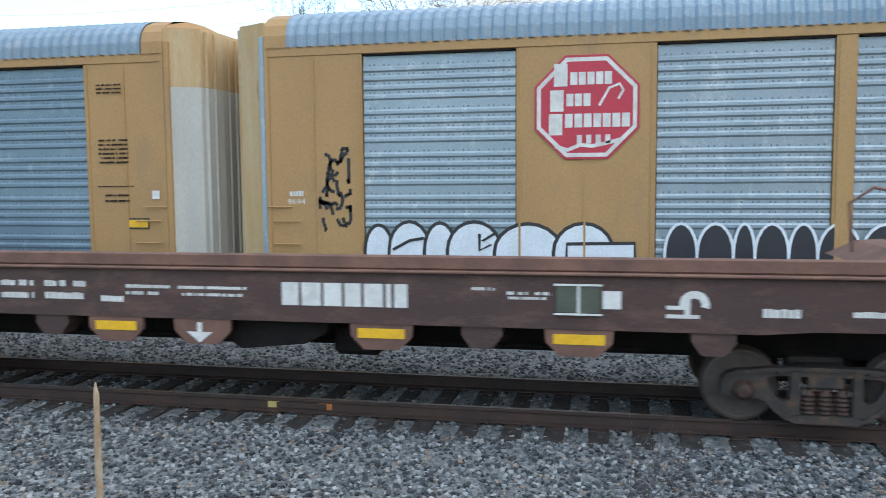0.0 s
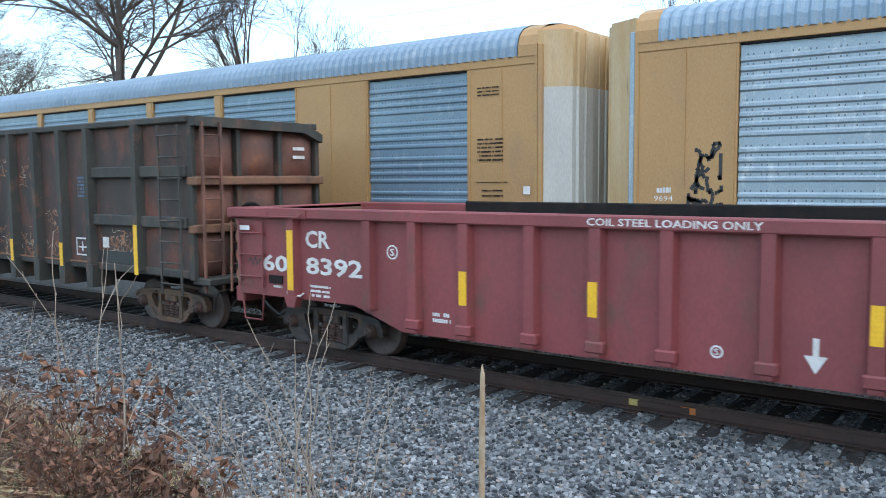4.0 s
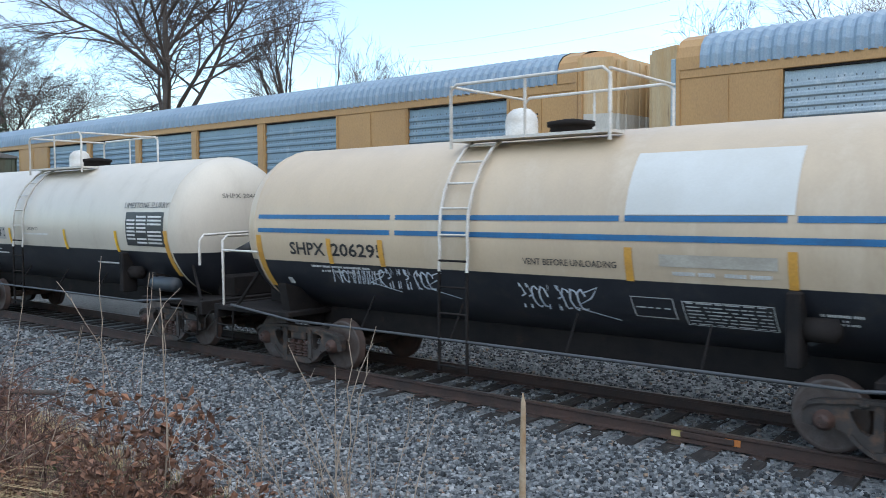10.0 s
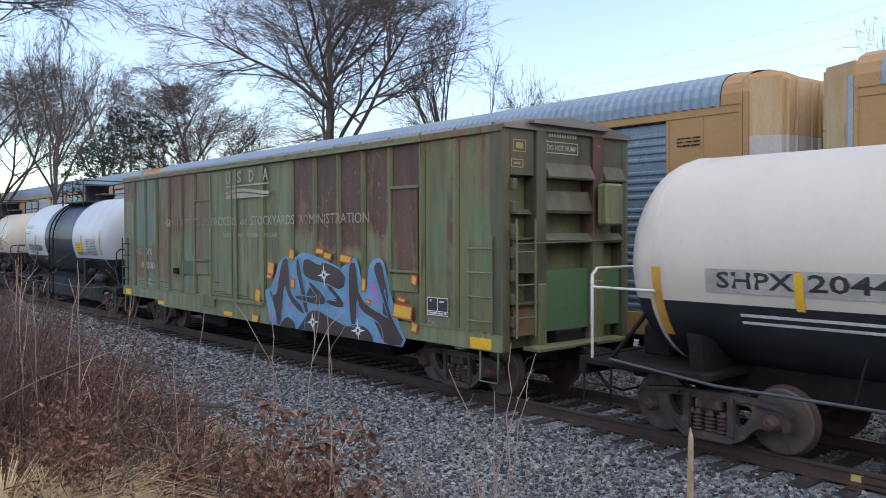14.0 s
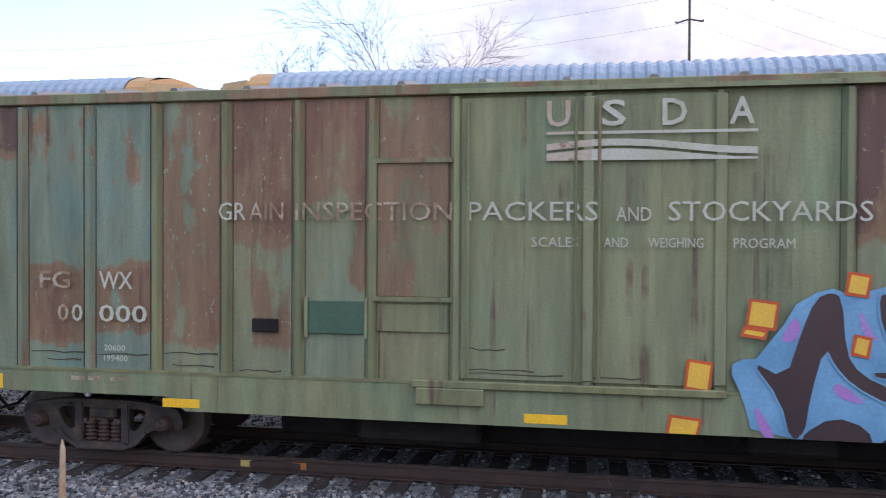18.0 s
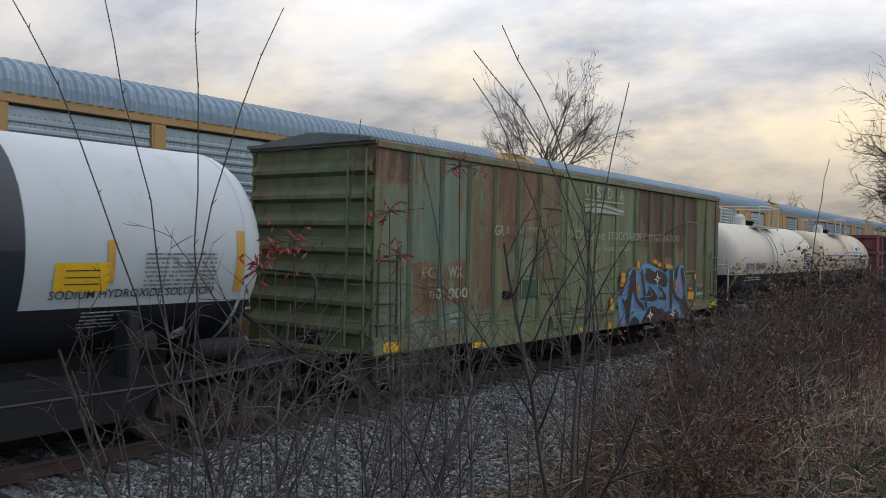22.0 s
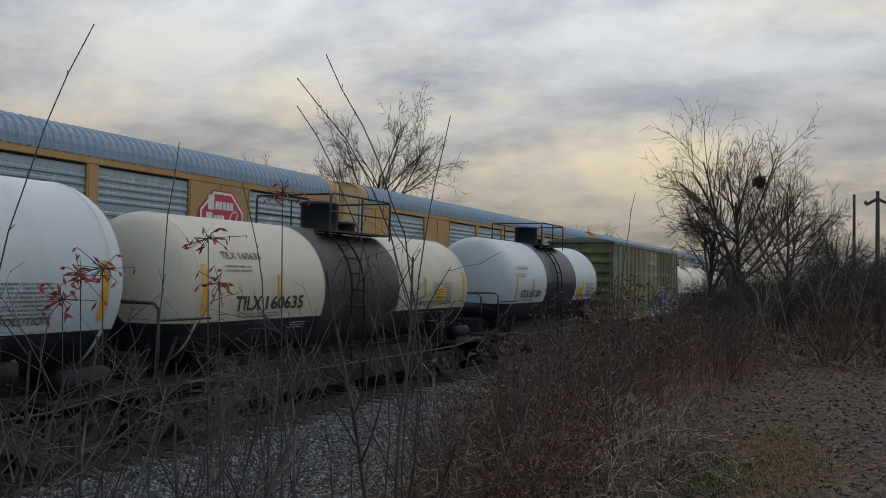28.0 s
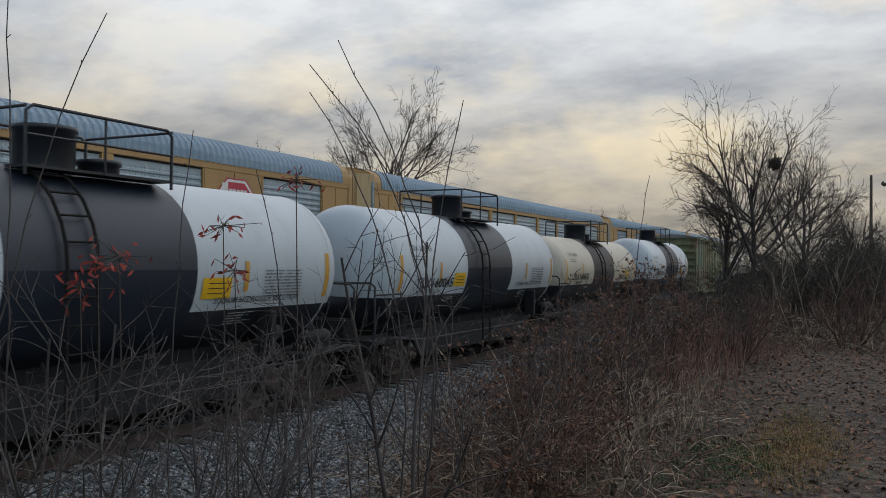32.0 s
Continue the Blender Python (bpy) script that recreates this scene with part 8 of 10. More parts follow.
def build_rack_graffiti():
    """Bubble letters low on the galvanised wagon, and a black tag on its first sheet."""
    y = -1.55
    s0, s1 = flat_side(y - 0.008), flat_side(y - 0.011)

    count = [0]

    def lobe(x0, x1, z0, z1, fill, line, r=0.03, k=10):
        pts = [(x0, z0)] + [((x0 + x1) / 2 - (x1 - x0) / 2 * math.cos(math.pi * i / k), z1 - (z1 - z0) * 0.45 * (1 - math.sin(math.pi * i / k))) for i in range(k + 1)] + [(x1, z0)]
        count[0] += 1
        yy = y - 0.008 - 0.0012 * count[0]
        blob(pts, flat_side(yy), "spray_letter", fill, rack_right, 0)["label"] = "sprayed bubble letter"
        stroke(pts, r, flat_side(yy - 0.0006), "spray_line", line, rack_right)

    part("spray_fill", strip(G(), flat_side(y - 0.0075), -4.02, 0.1, 1.0, 1.62), M_G_WHITE, rack_right, "white sprayed ground of the letters")
    for x0, x1, z1 in ((-4.05, -3.55, 2.04), (-3.62, -2.9, 2.1), (-3.0, -2.45, 2.08), (-2.6, -1.68, 2.1), (-1.8, -0.68, 2.07), (-0.82, 0.15, 2.08)):
        lobe(x0, x1, 1.02, z1, M_G_WHITE, M_BLACK)
    blob([(-0.62, 1.2), (0.5, 1.2), (0.48, 1.76), (-0.6, 1.74)], flat_side(y - 0.019), "spray_letter", M_G_WHITE, rack_right, 0)
    stroke([(-0.62, 1.2), (-0.6, 1.74), (0.48, 1.76), (0.5, 1.2)], 0.03, flat_side(y - 0.021), "spray_line", M_BLACK, rack_right)
    s2 = flat_side(y - 0.021)
    stroke([(-3.55, 1.62), (-3.25, 1.78), (-3.0, 1.82)], 0.025, s2, "spray_line", M_BLACK, rack_right)
    stroke([(-2.05, 1.9), (-2.05, 1.62), (-1.85, 1.72), (-2.0, 1.78), (-1.8, 1.9)], 0.025, s2, "spray_line", M_BLACK, rack_right)
    part("spray_fill", strip(G(), flat_side(y - 0.0075), 1.0, 10.2, 1.0, 1.7), M_G_BLACK, rack_right, "black sprayed ground of the letters")
    count[0] = 0
    x = 0.95
    for w in (0.5, 0.55, 0.32, 0.5, 0.42, 0.62, 0.72, 0.7, 0.68, 0.62, 0.74, 0.7, 0.66, 0.7, 0.68, 0.7):
        lobe(x, x + w, 0.98, 2.08, M_G_BLACK, M_G_WHITE, 0.022)
        x += w
    scribble(rack_right, s1, -4.92, 2.55, 0.6, 0.8, M_BLACK, 204, n=9, r=0.03, name="spray_tag")
    scribble(rack_right, s1, -4.85, 1.95, 0.55, 0.75, M_BLACK, 207, n=9, r=0.03, name="spray_tag")
    lettering("9694", -5.45, 2.4, 0.09, s0, rack_right, M_WHITE, width=0.33, bold=0.0)
    bars(rack_right, [(-5.45, -5.15, 2.54, 0.09)], y - 0.01, M_WHITE)
    for x, z in ((-5.1, 1.2), (-8.35, 2.05)):
        car = rack_right if x > -7 else rack_left
        part("warning_label", G().box(x - 0.22, x + 0.22, y - 0.014, y - 0.006, z - 0.1, z + 0.1), M_BLACK, car, "black-bordered yellow label")
        part("label_face", strip(G(), flat_side(y - 0.017), x - 0.19, x + 0.19, z - 0.07, z + 0.07), M_YELLOW, car)
    bars(rack_left, [(-9.1, -8.6, 4.55 - 0.07 * i, 0.03) for i in range(3)] + [(-9.1, -8.5, 3.55 - 0.08 * i, 0.035) for i in range(6)] + [(-9.15, -8.4, 2.72, 0.02), (-9.0, -8.5, 2.55, 0.035), (-9.0, -8.5, 2.45, 0.035)], y - 0.026, M_STEEL_DARK)
    part("emblem_plate", strip(G(), flat_side(y - 0.026), -8.05, -7.9, 2.5, 2.65), M_WHITE, rack_left)
    for x in (-5.6, 21.2, -34.9, -8.0):
        car = rack_right if x > -7 else rack_left
        part("grab_bar", G().tube([(x - 0.2, y - 0.05, 2.35), (x + 0.25, y - 0.05, 2.35)], 0.013, 6), M_TAN, car)


M_G_BLACK = surface_mat("black_spray", (0.022, 0.022, 0.028, 1), (0.03, 0.03, 0.036, 1), 2.0, rough=0.5, bump=0.02)
build_rack_graffiti()

# ---- trees, shrubs and grass ----
M_BARK = surface_mat("grey_brown_bark", (0.10, 0.082, 0.068, 1), (0.065, 0.053, 0.045, 1), 2.0, rough=0.9, bump=0.6, stretch=(1, 1, 0.3))
M_TWIG = surface_mat("brown_twigs", (0.075, 0.056, 0.046, 1), (0.045, 0.036, 0.031, 1), 2.0, rough=0.9, bump=0, per_island=0.45)
# paler than M_TWIG: glare of the bright sky is put into the colour
M_TWIG_FAR = surface_mat("glare_paled_fine_twigs", (0.12, 0.095, 0.08, 1), (0.08, 0.064, 0.055, 1), 2.0, rough=0.9, bump=0, per_island=0.3)
M_TWIG_GREY = surface_mat("grey_brown_stems", (0.16, 0.133, 0.12, 1), (0.05, 0.04, 0.037, 1), 3.0, rough=0.85, bump=0, per_island=0.5)
M_TWIG_DARK = surface_mat("dark_purplish_stems", (0.056, 0.043, 0.041, 1), (0.085, 0.068, 0.062, 1), 1.6, rough=0.85, bump=0, per_island=0.4)
M_TWIG_RED = surface_mat("reddish_brown_stems", (0.16, 0.082, 0.06, 1), (0.07, 0.042, 0.033, 1), 3.0, rough=0.9, bump=0, per_island=0.55)
M_VINE = surface_mat("pale_tan_canes", (0.46, 0.36, 0.26, 1), (0.12, 0.086, 0.06, 1), 3.0, rough=0.9, bump=0, per_island=0.6)
M_PINKGRASS = surface_mat("reddish_dry_grass", (0.24, 0.12, 0.085, 1), (0.17, 0.085, 0.06, 1), 3.0, rough=0.9, bump=0, per_island=0.4)
M_DARKLEAF = surface_mat("dull_evergreen_leaves", (0.045, 0.05, 0.026, 1), (0.06, 0.052, 0.03, 1), 4.0, rough=0.7, bump=0, per_island=0.4)
M_AMBER = surface_mat("amber_dry_grass", (0.26, 0.15, 0.055, 1), (0.14, 0.11, 0.04, 1), 2.0, rough=0.9, bump=0, per_island=0.4)
M_STRAW = surface_mat("dry_straw", (0.45, 0.33, 0.17, 1), (0.34, 0.24, 0.12, 1), 3.0, rough=0.9, bump=0, per_island=0.4)
M_DRYGRASS = surface_mat("dry_brown_grass", (0.16, 0.11, 0.066, 1), (0.07, 0.05, 0.032, 1), 3.0, rough=0.9, bump=0, per_island=0.6)
M_DEADLEAF = surface_mat("curled_dead_leaves", (0.20, 0.095, 0.052, 1), (0.08, 0.045, 0.03, 1), 9.0, rough=0.85, bump=0, per_island=0.6)
M_REDLEAF = surface_mat("red_autumn_leaves", (0.34, 0.04, 0.03, 1), (0.22, 0.04, 0.025, 1), 6.0, rough=0.7, bump=0, per_island=0.3)
M_WEED = surface_mat("pale_dead_stalks", (0.34, 0.275, 0.21, 1), (0.22, 0.17, 0.125, 1), 3.0, rough=0.9, bump=0, per_island=0.25)
M_PINE = surface_mat("dark_pine_needles", (0.028, 0.045, 0.022, 1), (0.02, 0.03, 0.017, 1), 2.0, rough=0.85, bump=0, per_island=0.4)
M_GREENLEAF = surface_mat("low_green_leaves", (0.05, 0.085, 0.025, 1), (0.07, 0.09, 0.03, 1), 3.0, rough=0.7, bump=0, per_island=0.4)


def raw_mesh(name, verts, faces, material, smooth=False):
    """A mesh from arrays: verts (n, 3), faces (m, k)."""
    me = bpy.data.meshes.new(name)
    m, k = faces.shape
    me.vertices.add(len(verts))
    me.vertices.foreach_set("co", np.ascontiguousarray(verts, np.float32).ravel())
    me.loops.add(m * k)
    me.loops.foreach_set("vertex_index", np.ascontiguousarray(faces, np.int32).ravel())
    me.polygons.add(m)
    me.polygons.foreach_set("loop_start", np.arange(0, m * k, k, dtype=np.int32))
    me.polygons.foreach_set("use_smooth", np.full(m, smooth))
    me.update(calc_edges=True)
    me.materials.append(material)
    return me


def twig_mesh(name, segs, material, sides=3):
    """segs: rows of p0, p1, r0, r1; each becomes a tapered stick."""
    a = np.array(segs, float)
    p, q, r0, r1 = a[:, 0:3], a[:, 3:6], a[:, 6], a[:, 7]
    d = q - p
    d /= np.maximum(np.linalg.norm(d, axis=1), 1e-9)[:, None]
    ref = np.where(np.abs(d[:, 2:3]) > 0.9, np.array([[1.0, 0, 0]]), np.array([[0, 0, 1.0]]))
    u = np.cross(d, ref)
    u /= np.linalg.norm(u, axis=1)[:, None]
    w = np.cross(d, u)
    vs = []
    for c, r in ((p, r0), (q, r1)):
        for k in range(sides):
            t = 2 * math.pi * k / sides
            vs.append(c + (u * math.cos(t) + w * math.sin(t)) * r[:, None])
    V = np.stack(vs, 1).reshape(-1, 3)
    base = np.arange(len(a))[:, None] * 2 * sides
    F = np.concatenate([base + np.array([[k, (k + 1) % sides, sides + (k + 1) % sides, sides + k]]) for k in range(sides)])
    return raw_mesh(name, V, F, material, True)


def grow(out, rnd, p, d, length, r, level, spec, thin=0.004):
    """One branch and, from it, its branches. spec: per level (pieces, children, length ratio, angle, wander, lift)."""
    pieces, kids, ratio, angle, wander, lift = spec[level]
    step = length / pieces
    path = []
    for i in range(pieces):
        d = Vector((d.x + rnd.gauss(0, wander), d.y + rnd.gauss(0, wander), d.z + rnd.gauss(0, wander) + lift)).normalized()
        q = p + d * step
        ra, rb = r * (1 - 0.6 * i / pieces), r * (1 - 0.6 * (i + 1) / pieces)
        out[min(level, 2)].append((p.x, p.y, p.z, q.x, q.y, q.z, ra, rb))
        path.append((p, q, d, rb))
        p = q
    if level + 1 < len(spec):
        for k in range(kids):
            i = min(pieces - 1, int(pieces * (0.35 + 0.65 * (k + rnd.random()) / kids)))
            a, b, dd, rb = path[i]
            side = dd.orthogonal().normalized()
            side.rotate(Matrix.Rotation(rnd.uniform(0, 2 * math.pi), 3, dd))
            ang = angle * rnd.uniform(0.6, 1.3)
            nd = (dd * math.cos(ang) + side * math.sin(ang)).normalized()
            grow(out, rnd, a.lerp(b, rnd.random()), nd, length * ratio * rnd.uniform(0.7, 1.2) * (1.25 - 0.7 * (k + 0.5) / kids if level == 0 and kids > 6 else 1.0), max(rb * 0.7, thin), level + 1, spec, thin)


TREE_SPEC = [(8, 11, 0.60, 0.52, 0.04, 0.02), (8, 8, 0.42, 0.52, 0.07, 0.04), (5, 6, 0.5, 0.6, 0.09, 0.02), (4, 3, 0.5, 0.55, 0.11, 0.01), (3, 0, 0.5, 0.5, 0.13, 0.0)]


def sized(out, height, wide=None):
    """Brings a grown plant to its height and, if given, its width."""
    q = np.array([s[3:6] for level in out for s in level])
    kz = height / np.percentile(q[:, 2], 99.5)
    kx = kz if not wide else wide / (np.percentile(np.hypot(q[:, 0], q[:, 1]), 97) * 2)
    k = np.array([kx, kx, kz, kx, kx, kz, 1, 1])
    return [[tuple(np.array(s) * k) for s in level] for level in out]


def bare_tree(seed, height, r, label, spec=TREE_SPEC, twig=0.85, material=None, wide=None, thin=0.02, fine=True):
    rnd = random.Random(seed)
    out = [[], [], []]
    grow(out, rnd, Vector((0, 0, -0.2)), Vector((0, 0, 1)), height * twig, r, 0, spec, thin)
    out = sized(out, height, wide)
    t = thing("bare_tree", label, "tree")
    ob = new("trunk", twig_mesh("trunk", out[0], material or M_BARK, 9))
    ob.parent = t
    ob = new("branchwork", twig_mesh("branchwork", out[1], material or M_BARK, 5))
    ob.parent = t
    ob["kind"] = "stuff"
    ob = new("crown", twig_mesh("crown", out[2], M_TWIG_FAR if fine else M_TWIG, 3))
    ob.parent = t
    ob["kind"] = "stuff"
    return t


def at(az, d, dz=0.0):
    x, y = d * math.sin(radians(az)), d * math.cos(radians(az))
    if az > 18:
        x, y = x + 0.34, y - 0.16
    return (x, y, ground_z(x, y) + dz)


def put(t, az, d, turn=0, k=1.0, dz=0.0):
    x, y, z = at(az, d, dz)
    t.matrix_basis = pose(x, y, z, 0, 0, turn) @ Matrix.Diagonal((k, k, k, 1))
    return t


def again(t, az, d, turn=0, k=1.0, label=""):
    c = copy_thing(t, Matrix.Identity(4))
    if label:
        c["label"] = label
    return put(c, az, d, turn, k)


# the big spreading tree behind the siding, and its neighbours
BIG = [(9, 15, 0.48, 0.62, 0.05, 0.0), (9, 11, 0.42, 0.68, 0.07, 0.05), (6, 8, 0.48, 0.75, 0.10, 0.02), (4, 6, 0.5, 0.75, 0.13, 0.0), (3, 3, 0.55, 0.6, 0.15, 0.0), (2, 0, 0.5, 0.5, 0.15, 0.0)]
big = put(bare_tree(11, 20.5, 0.27, "large bare spreading tree with dark limbs behind the wagons", BIG, 0.85, wide=19, thin=0.010), -56.6, 44, 30)
tall = put(bare_tree(5, 16.5, 0.17, "bare tree with fine upright branches", wide=9.5, thin=0.012), -49.0, 50, 80, 1.0)
again(tall, -45.0, 54, 200, 0.8)
again(tall, -42.2, 56, 120, 0.74)
again(tall, -39.8, 60, 10, 0.66)
again(tall, -35.5, 58, 60, 0.72)
again(tall, -37.7, 62, 260, 0.66)
again(big, -66.0, 70, 140, 0.8, "bare grey tree in the distant row")
again(tall, -71.5, 62, 20, 0.9)
again(tall, -75.0, 46, 320, 0.86)
again(big, -77.5, 60, 75, 0.72, "bare grey tree in the distant row")
again(tall, -62.5, 66, 100, 0.72)
again(tall, -68.5, 58, 190, 0.66)
again(big, -84.0, 19, 210, 0.5, "bare grey tree standing close to the rails")
VASE = [(4, 6, 1.7, 0.46, 0.05, 0.02), (9, 10, 0.40, 0.52, 0.06, 0.03), (6, 7, 0.46, 0.55, 0.09, 0.02), (4, 4, 0.5, 0.5, 0.11, 0.0), (2, 0, 0.5, 0.5, 0.12, 0.0)]
upright = put(bare_tree(8, 19.5, 0.2, "broad bare tree with many rising branches", VASE, 0.35, wide=22, thin=0.012), -11.0, 51, 45)
again(tall, -19.6, 48, 290, 0.86)
again(tall, -16.8, 55, 150, 0.8)
again(tall, -23.0, 60, 70, 0.8)
again(tall, -28.5, 62, 250, 0.66)
again(tall, -32.0, 60, 30, 0.68)
# rounded bare trees on the sunward side
BUSHY = [(8, 17, 0.72, 0.92, 0.03, 0.0), (8, 9, 0.42, 0.66, 0.05, 0.012), (5, 6, 0.44, 0.66, 0.07, 0.0), (3, 3, 0.5, 0.6, 0.1, 0.0), (2, 0, 0.5, 0.5, 0.12, 0.0)]
roundt = put(bare_tree(23, 16.4, 0.2, "rounded bare tree with fine pale twigs against the sky", BUSHY, 0.85, wide=12.5, thin=0.013), 59.3, 62, 0, 1.0)
again(tall, 54.5, 64, 10, 0.62)
again(roundt, 53.0, 70, 200, 0.72)
again(roundt, 74.9, 160, 30, 0.8)


def conifer(seed, height, label):
    rnd = random.Random(seed)
    t = thing("pine_tree", label, "tree")
    ob = new("trunk", twig_mesh("trunk", [(0, 0, -0.2, 0, 0, height * 0.5, 0.2, 0.13), (0, 0, height * 0.5, 0.1, 0, height, 0.13, 0.03)], M_BARK, 8))
    ob.parent = t
    V, F = [], []
    for _ in range(900):
        z = height * (0.25 + 0.75 * rnd.random())
        rr = height * 0.34 * math.sqrt(max(0.03, 1 - ((z / height - 0.52) / 0.5) ** 2)) * rnd.uniform(0.35, 1.12)
        a = rnd.uniform(0, 6.283)
        c = Vector((rr * math.cos(a), rr * math.sin(a), z + rnd.gauss(0, 0.25)))
        for _ in range(7):
            d = Vector((rnd.gauss(0, 1), rnd.gauss(0, 1), rnd.gauss(0.2, 0.7))).normalized() * rnd.uniform(0.25, 0.5)
            w = d.orthogonal().normalized() * 0.035
            V += [c - w, c + w, c + d]
            F.append((len(V) - 3, len(V) - 2, len(V) - 1))
    ob = new("crown", raw_mesh("crown", np.array([tuple(v) for v in V]), np.array(F), M_PINE))
    ob.parent = t
    return t


pine = put(conifer(3, 11, "dark green pine among bare trees"), -70.5, 48, 0, 0.85)
again(pine, -72.2, 52, 90, 0.75)
again(pine, -79.5, 70, 40, 0.6)
again(pine, -23.8, 26, 40, 0.42, "dark evergreen shrub behind the wagons")


# far woods that close the horizon
def far_woods():
    rnd = random.Random(77)
    segs = []
    for _ in range(2600):
        az = rnd.uniform(0, 360)
        d = rnd.uniform(110, 190)
        x, y = d * math.sin(radians(az)), d * math.cos(radians(az))
        if abs(y - 12) < 9:
            continue
        h = rnd.uniform(4.5, 9.0)
        for _ in range(16):
            px, py, pz = x + rnd.gauss(0, 1.6), y + rnd.gauss(0, 1.6), h * rnd.uniform(0.15, 0.75)
            segs.append((px, py, pz, px + rnd.gauss(0, 1.0), py + rnd.gauss(0, 1.0), pz + h * rnd.uniform(0.12, 0.35), 0.09, 0.02))
        segs.append((x, y, -0.5, x, y, h * 0.7, 0.16, 0.08))
    tagged(new("far_woods", twig_mesh("far_woods", segs, M_TWIG, 3)), "distant belt of bare woodland", "trees", kind="stuff")


far_woods()

# shrubs: many stems from one root
SHRUB = [(6, 6, 0.5, 0.55, 0.09, 0.03), (4, 4, 0.5, 0.6, 0.14, 0.03), (3, 1, 0.5, 0.6, 0.18, 0.02), (2, 0, 0.5, 0.6, 0.2, 0.0)]


def shrub(seed, height, stems, lean, label, material, r=0.012, spec=SHRUB, leaves=None, n_leaves=0, leaf=0.05, category="shrub", thin=0.003):
    rnd = random.Random(seed)
    t = thing("bare_shrub" if not leaves else "leafy_shrub", label, category)
    out = [[], [], []]
    for _ in range(stems):
        a = rnd.uniform(0, 6.283)
        l = rnd.uniform(0.1, lean)
        p = Vector((0.16 * math.cos(a) * rnd.random(), 0.16 * math.sin(a) * rnd.random(), -0.08))
        grow(out, rnd, p, Vector((l * math.cos(a), l * math.sin(a), 1)).normalized(), height * rnd.uniform(0.6, 1.05), r * rnd.uniform(0.7, 1.3), 0, spec, thin)
    out = sized(out, height)
    ob = new("stemwork", twig_mesh("stemwork", out[0], material, 5))
    ob.parent = t
    ob["kind"] = "stuff"
    ob = new("twigwork", twig_mesh("twigwork", out[1] + out[2], material, 3))
    ob.parent = t
    ob["kind"] = "stuff"
    if leaves:
        V, F = [], []
        ends = out[2] + out[1]
        for _ in range(n_leaves):
            s = rnd.choice(ends)
            c = Vector(s[3:6]) + Vector((rnd.gauss(0, 0.02), rnd.gauss(0, 0.02), rnd.gauss(0, 0.02)))
            d = Vector((rnd.gauss(0, 1), rnd.gauss(0, 1), rnd.gauss(-0.5, 0.8))).normalized() * leaf * rnd.uniform(0.6, 1.3)
            w = d.orthogonal().normalized()
            w.rotate(Matrix.Rotation(rnd.uniform(0, 6.28), 3, d.normalized()))
            w *= leaf * 0.3
            n = d.cross(w).normalized() * leaf * 0.2
            V += [c, c + d * 0.5 + w + n, c + d, c + d * 0.5 - w + n]
            k = len(V)
            F.append((k - 4, k - 3, k - 2, k - 1))
        ob = new("leaves", raw_mesh("leaves", np.array([tuple(v) for v in V]), np.array(F), leaves))
        ob.parent = t
    return t


# tall leaning whips: nearly unbranched stems
WHIP = [(9, 3, 0.22, 0.5, 0.05, 0.05), (3, 0, 0.4, 0.5, 0.12, 0.02)]
sh_a = put(shrub(1, 1.9, 4, 0.5, "bare grey-stemmed shrub on the bank", M_TWIG_GREY), 50, 5.6)
sh_b = put(shrub(2, 1.7, 5, 0.7, "bare brown twiggy shrub on the bank", M_TWIG), 38, 5.4)
sh_c = put(shrub(3, 1.05, 8, 0.9, "low tangled reddish-brown brush", M_TWIG_RED), 66, 8.0)
sh_e = put(shrub(6, 0.8, 7, 1.1, "low dry brush with curled dead leaves", M_TWIG_RED, 0.008, SHRUB, M_DEADLEAF, 700, 0.06), -60.5, 4.9, 0, 1.2)
sh_h = put(shrub(9, 1.3, 7, 0.85, "fan of thin pale leaning stalks", M_WEED, 0.004, WHIP), -45.5, 4.2)
sh_f = put(shrub(8, 1.2, 2, 0.3, "thin pale weed stalk with few side twigs", M_WEED, 0.0045, WHIP), -46.5, 4.6)
rnd = random.Random(5)
# sunward bank: bare shrubs along the foot and face of the slope
for src, az, d, k in ((sh_a, 24, 5.2, 0.55), (sh_b, 30, 6.0, 0.5), (sh_a, 14, 6.5, 0.55), (sh_a, 2.5, 7.2, 0.6), (sh_b, 7, 6.9, 0.6), (sh_b, 66, 6.2, 0.7)):
    again(src, az, d, rnd.uniform(0, 360), k)
# upright shrubs of straight pale suckers, with side twigs at wide angles
SUCKER = [(9, 8, 0.38, 0.85, 0.05, 0.008), (5, 3, 0.42, 0.85, 0.07, 0.0), (3, 0, 0.5, 0.6, 0.08, 0.0)]
sh_s = put(shrub(51, 2.1, 4, 0.75, "bare shrub of straight grey-brown suckers with wide side twigs", M_TWIG_DARK, 0.010, SUCKER, thin=0.0024), 34.6, 4.5, 20)
sh_t = put(shrub(52, 2.0, 3, 0.95, "bare leggy shrub with pale crossing twigs", M_TWIG_GREY, 0.009, SUCKER, thin=0.0022), 41.2, 4.4, 140)
for src, az, d, k in ((sh_s, 45.5, 4.6, 0.8), (sh_t, 52.4, 4.6, 0.85), (sh_t, 58.2, 4.8, 0.7), (sh_t, 64.8, 5.6, 0.75), (sh_t, 71.5, 7.0, 0.8)):
    again(src, az, d, rnd.uniform(0, 360), k)
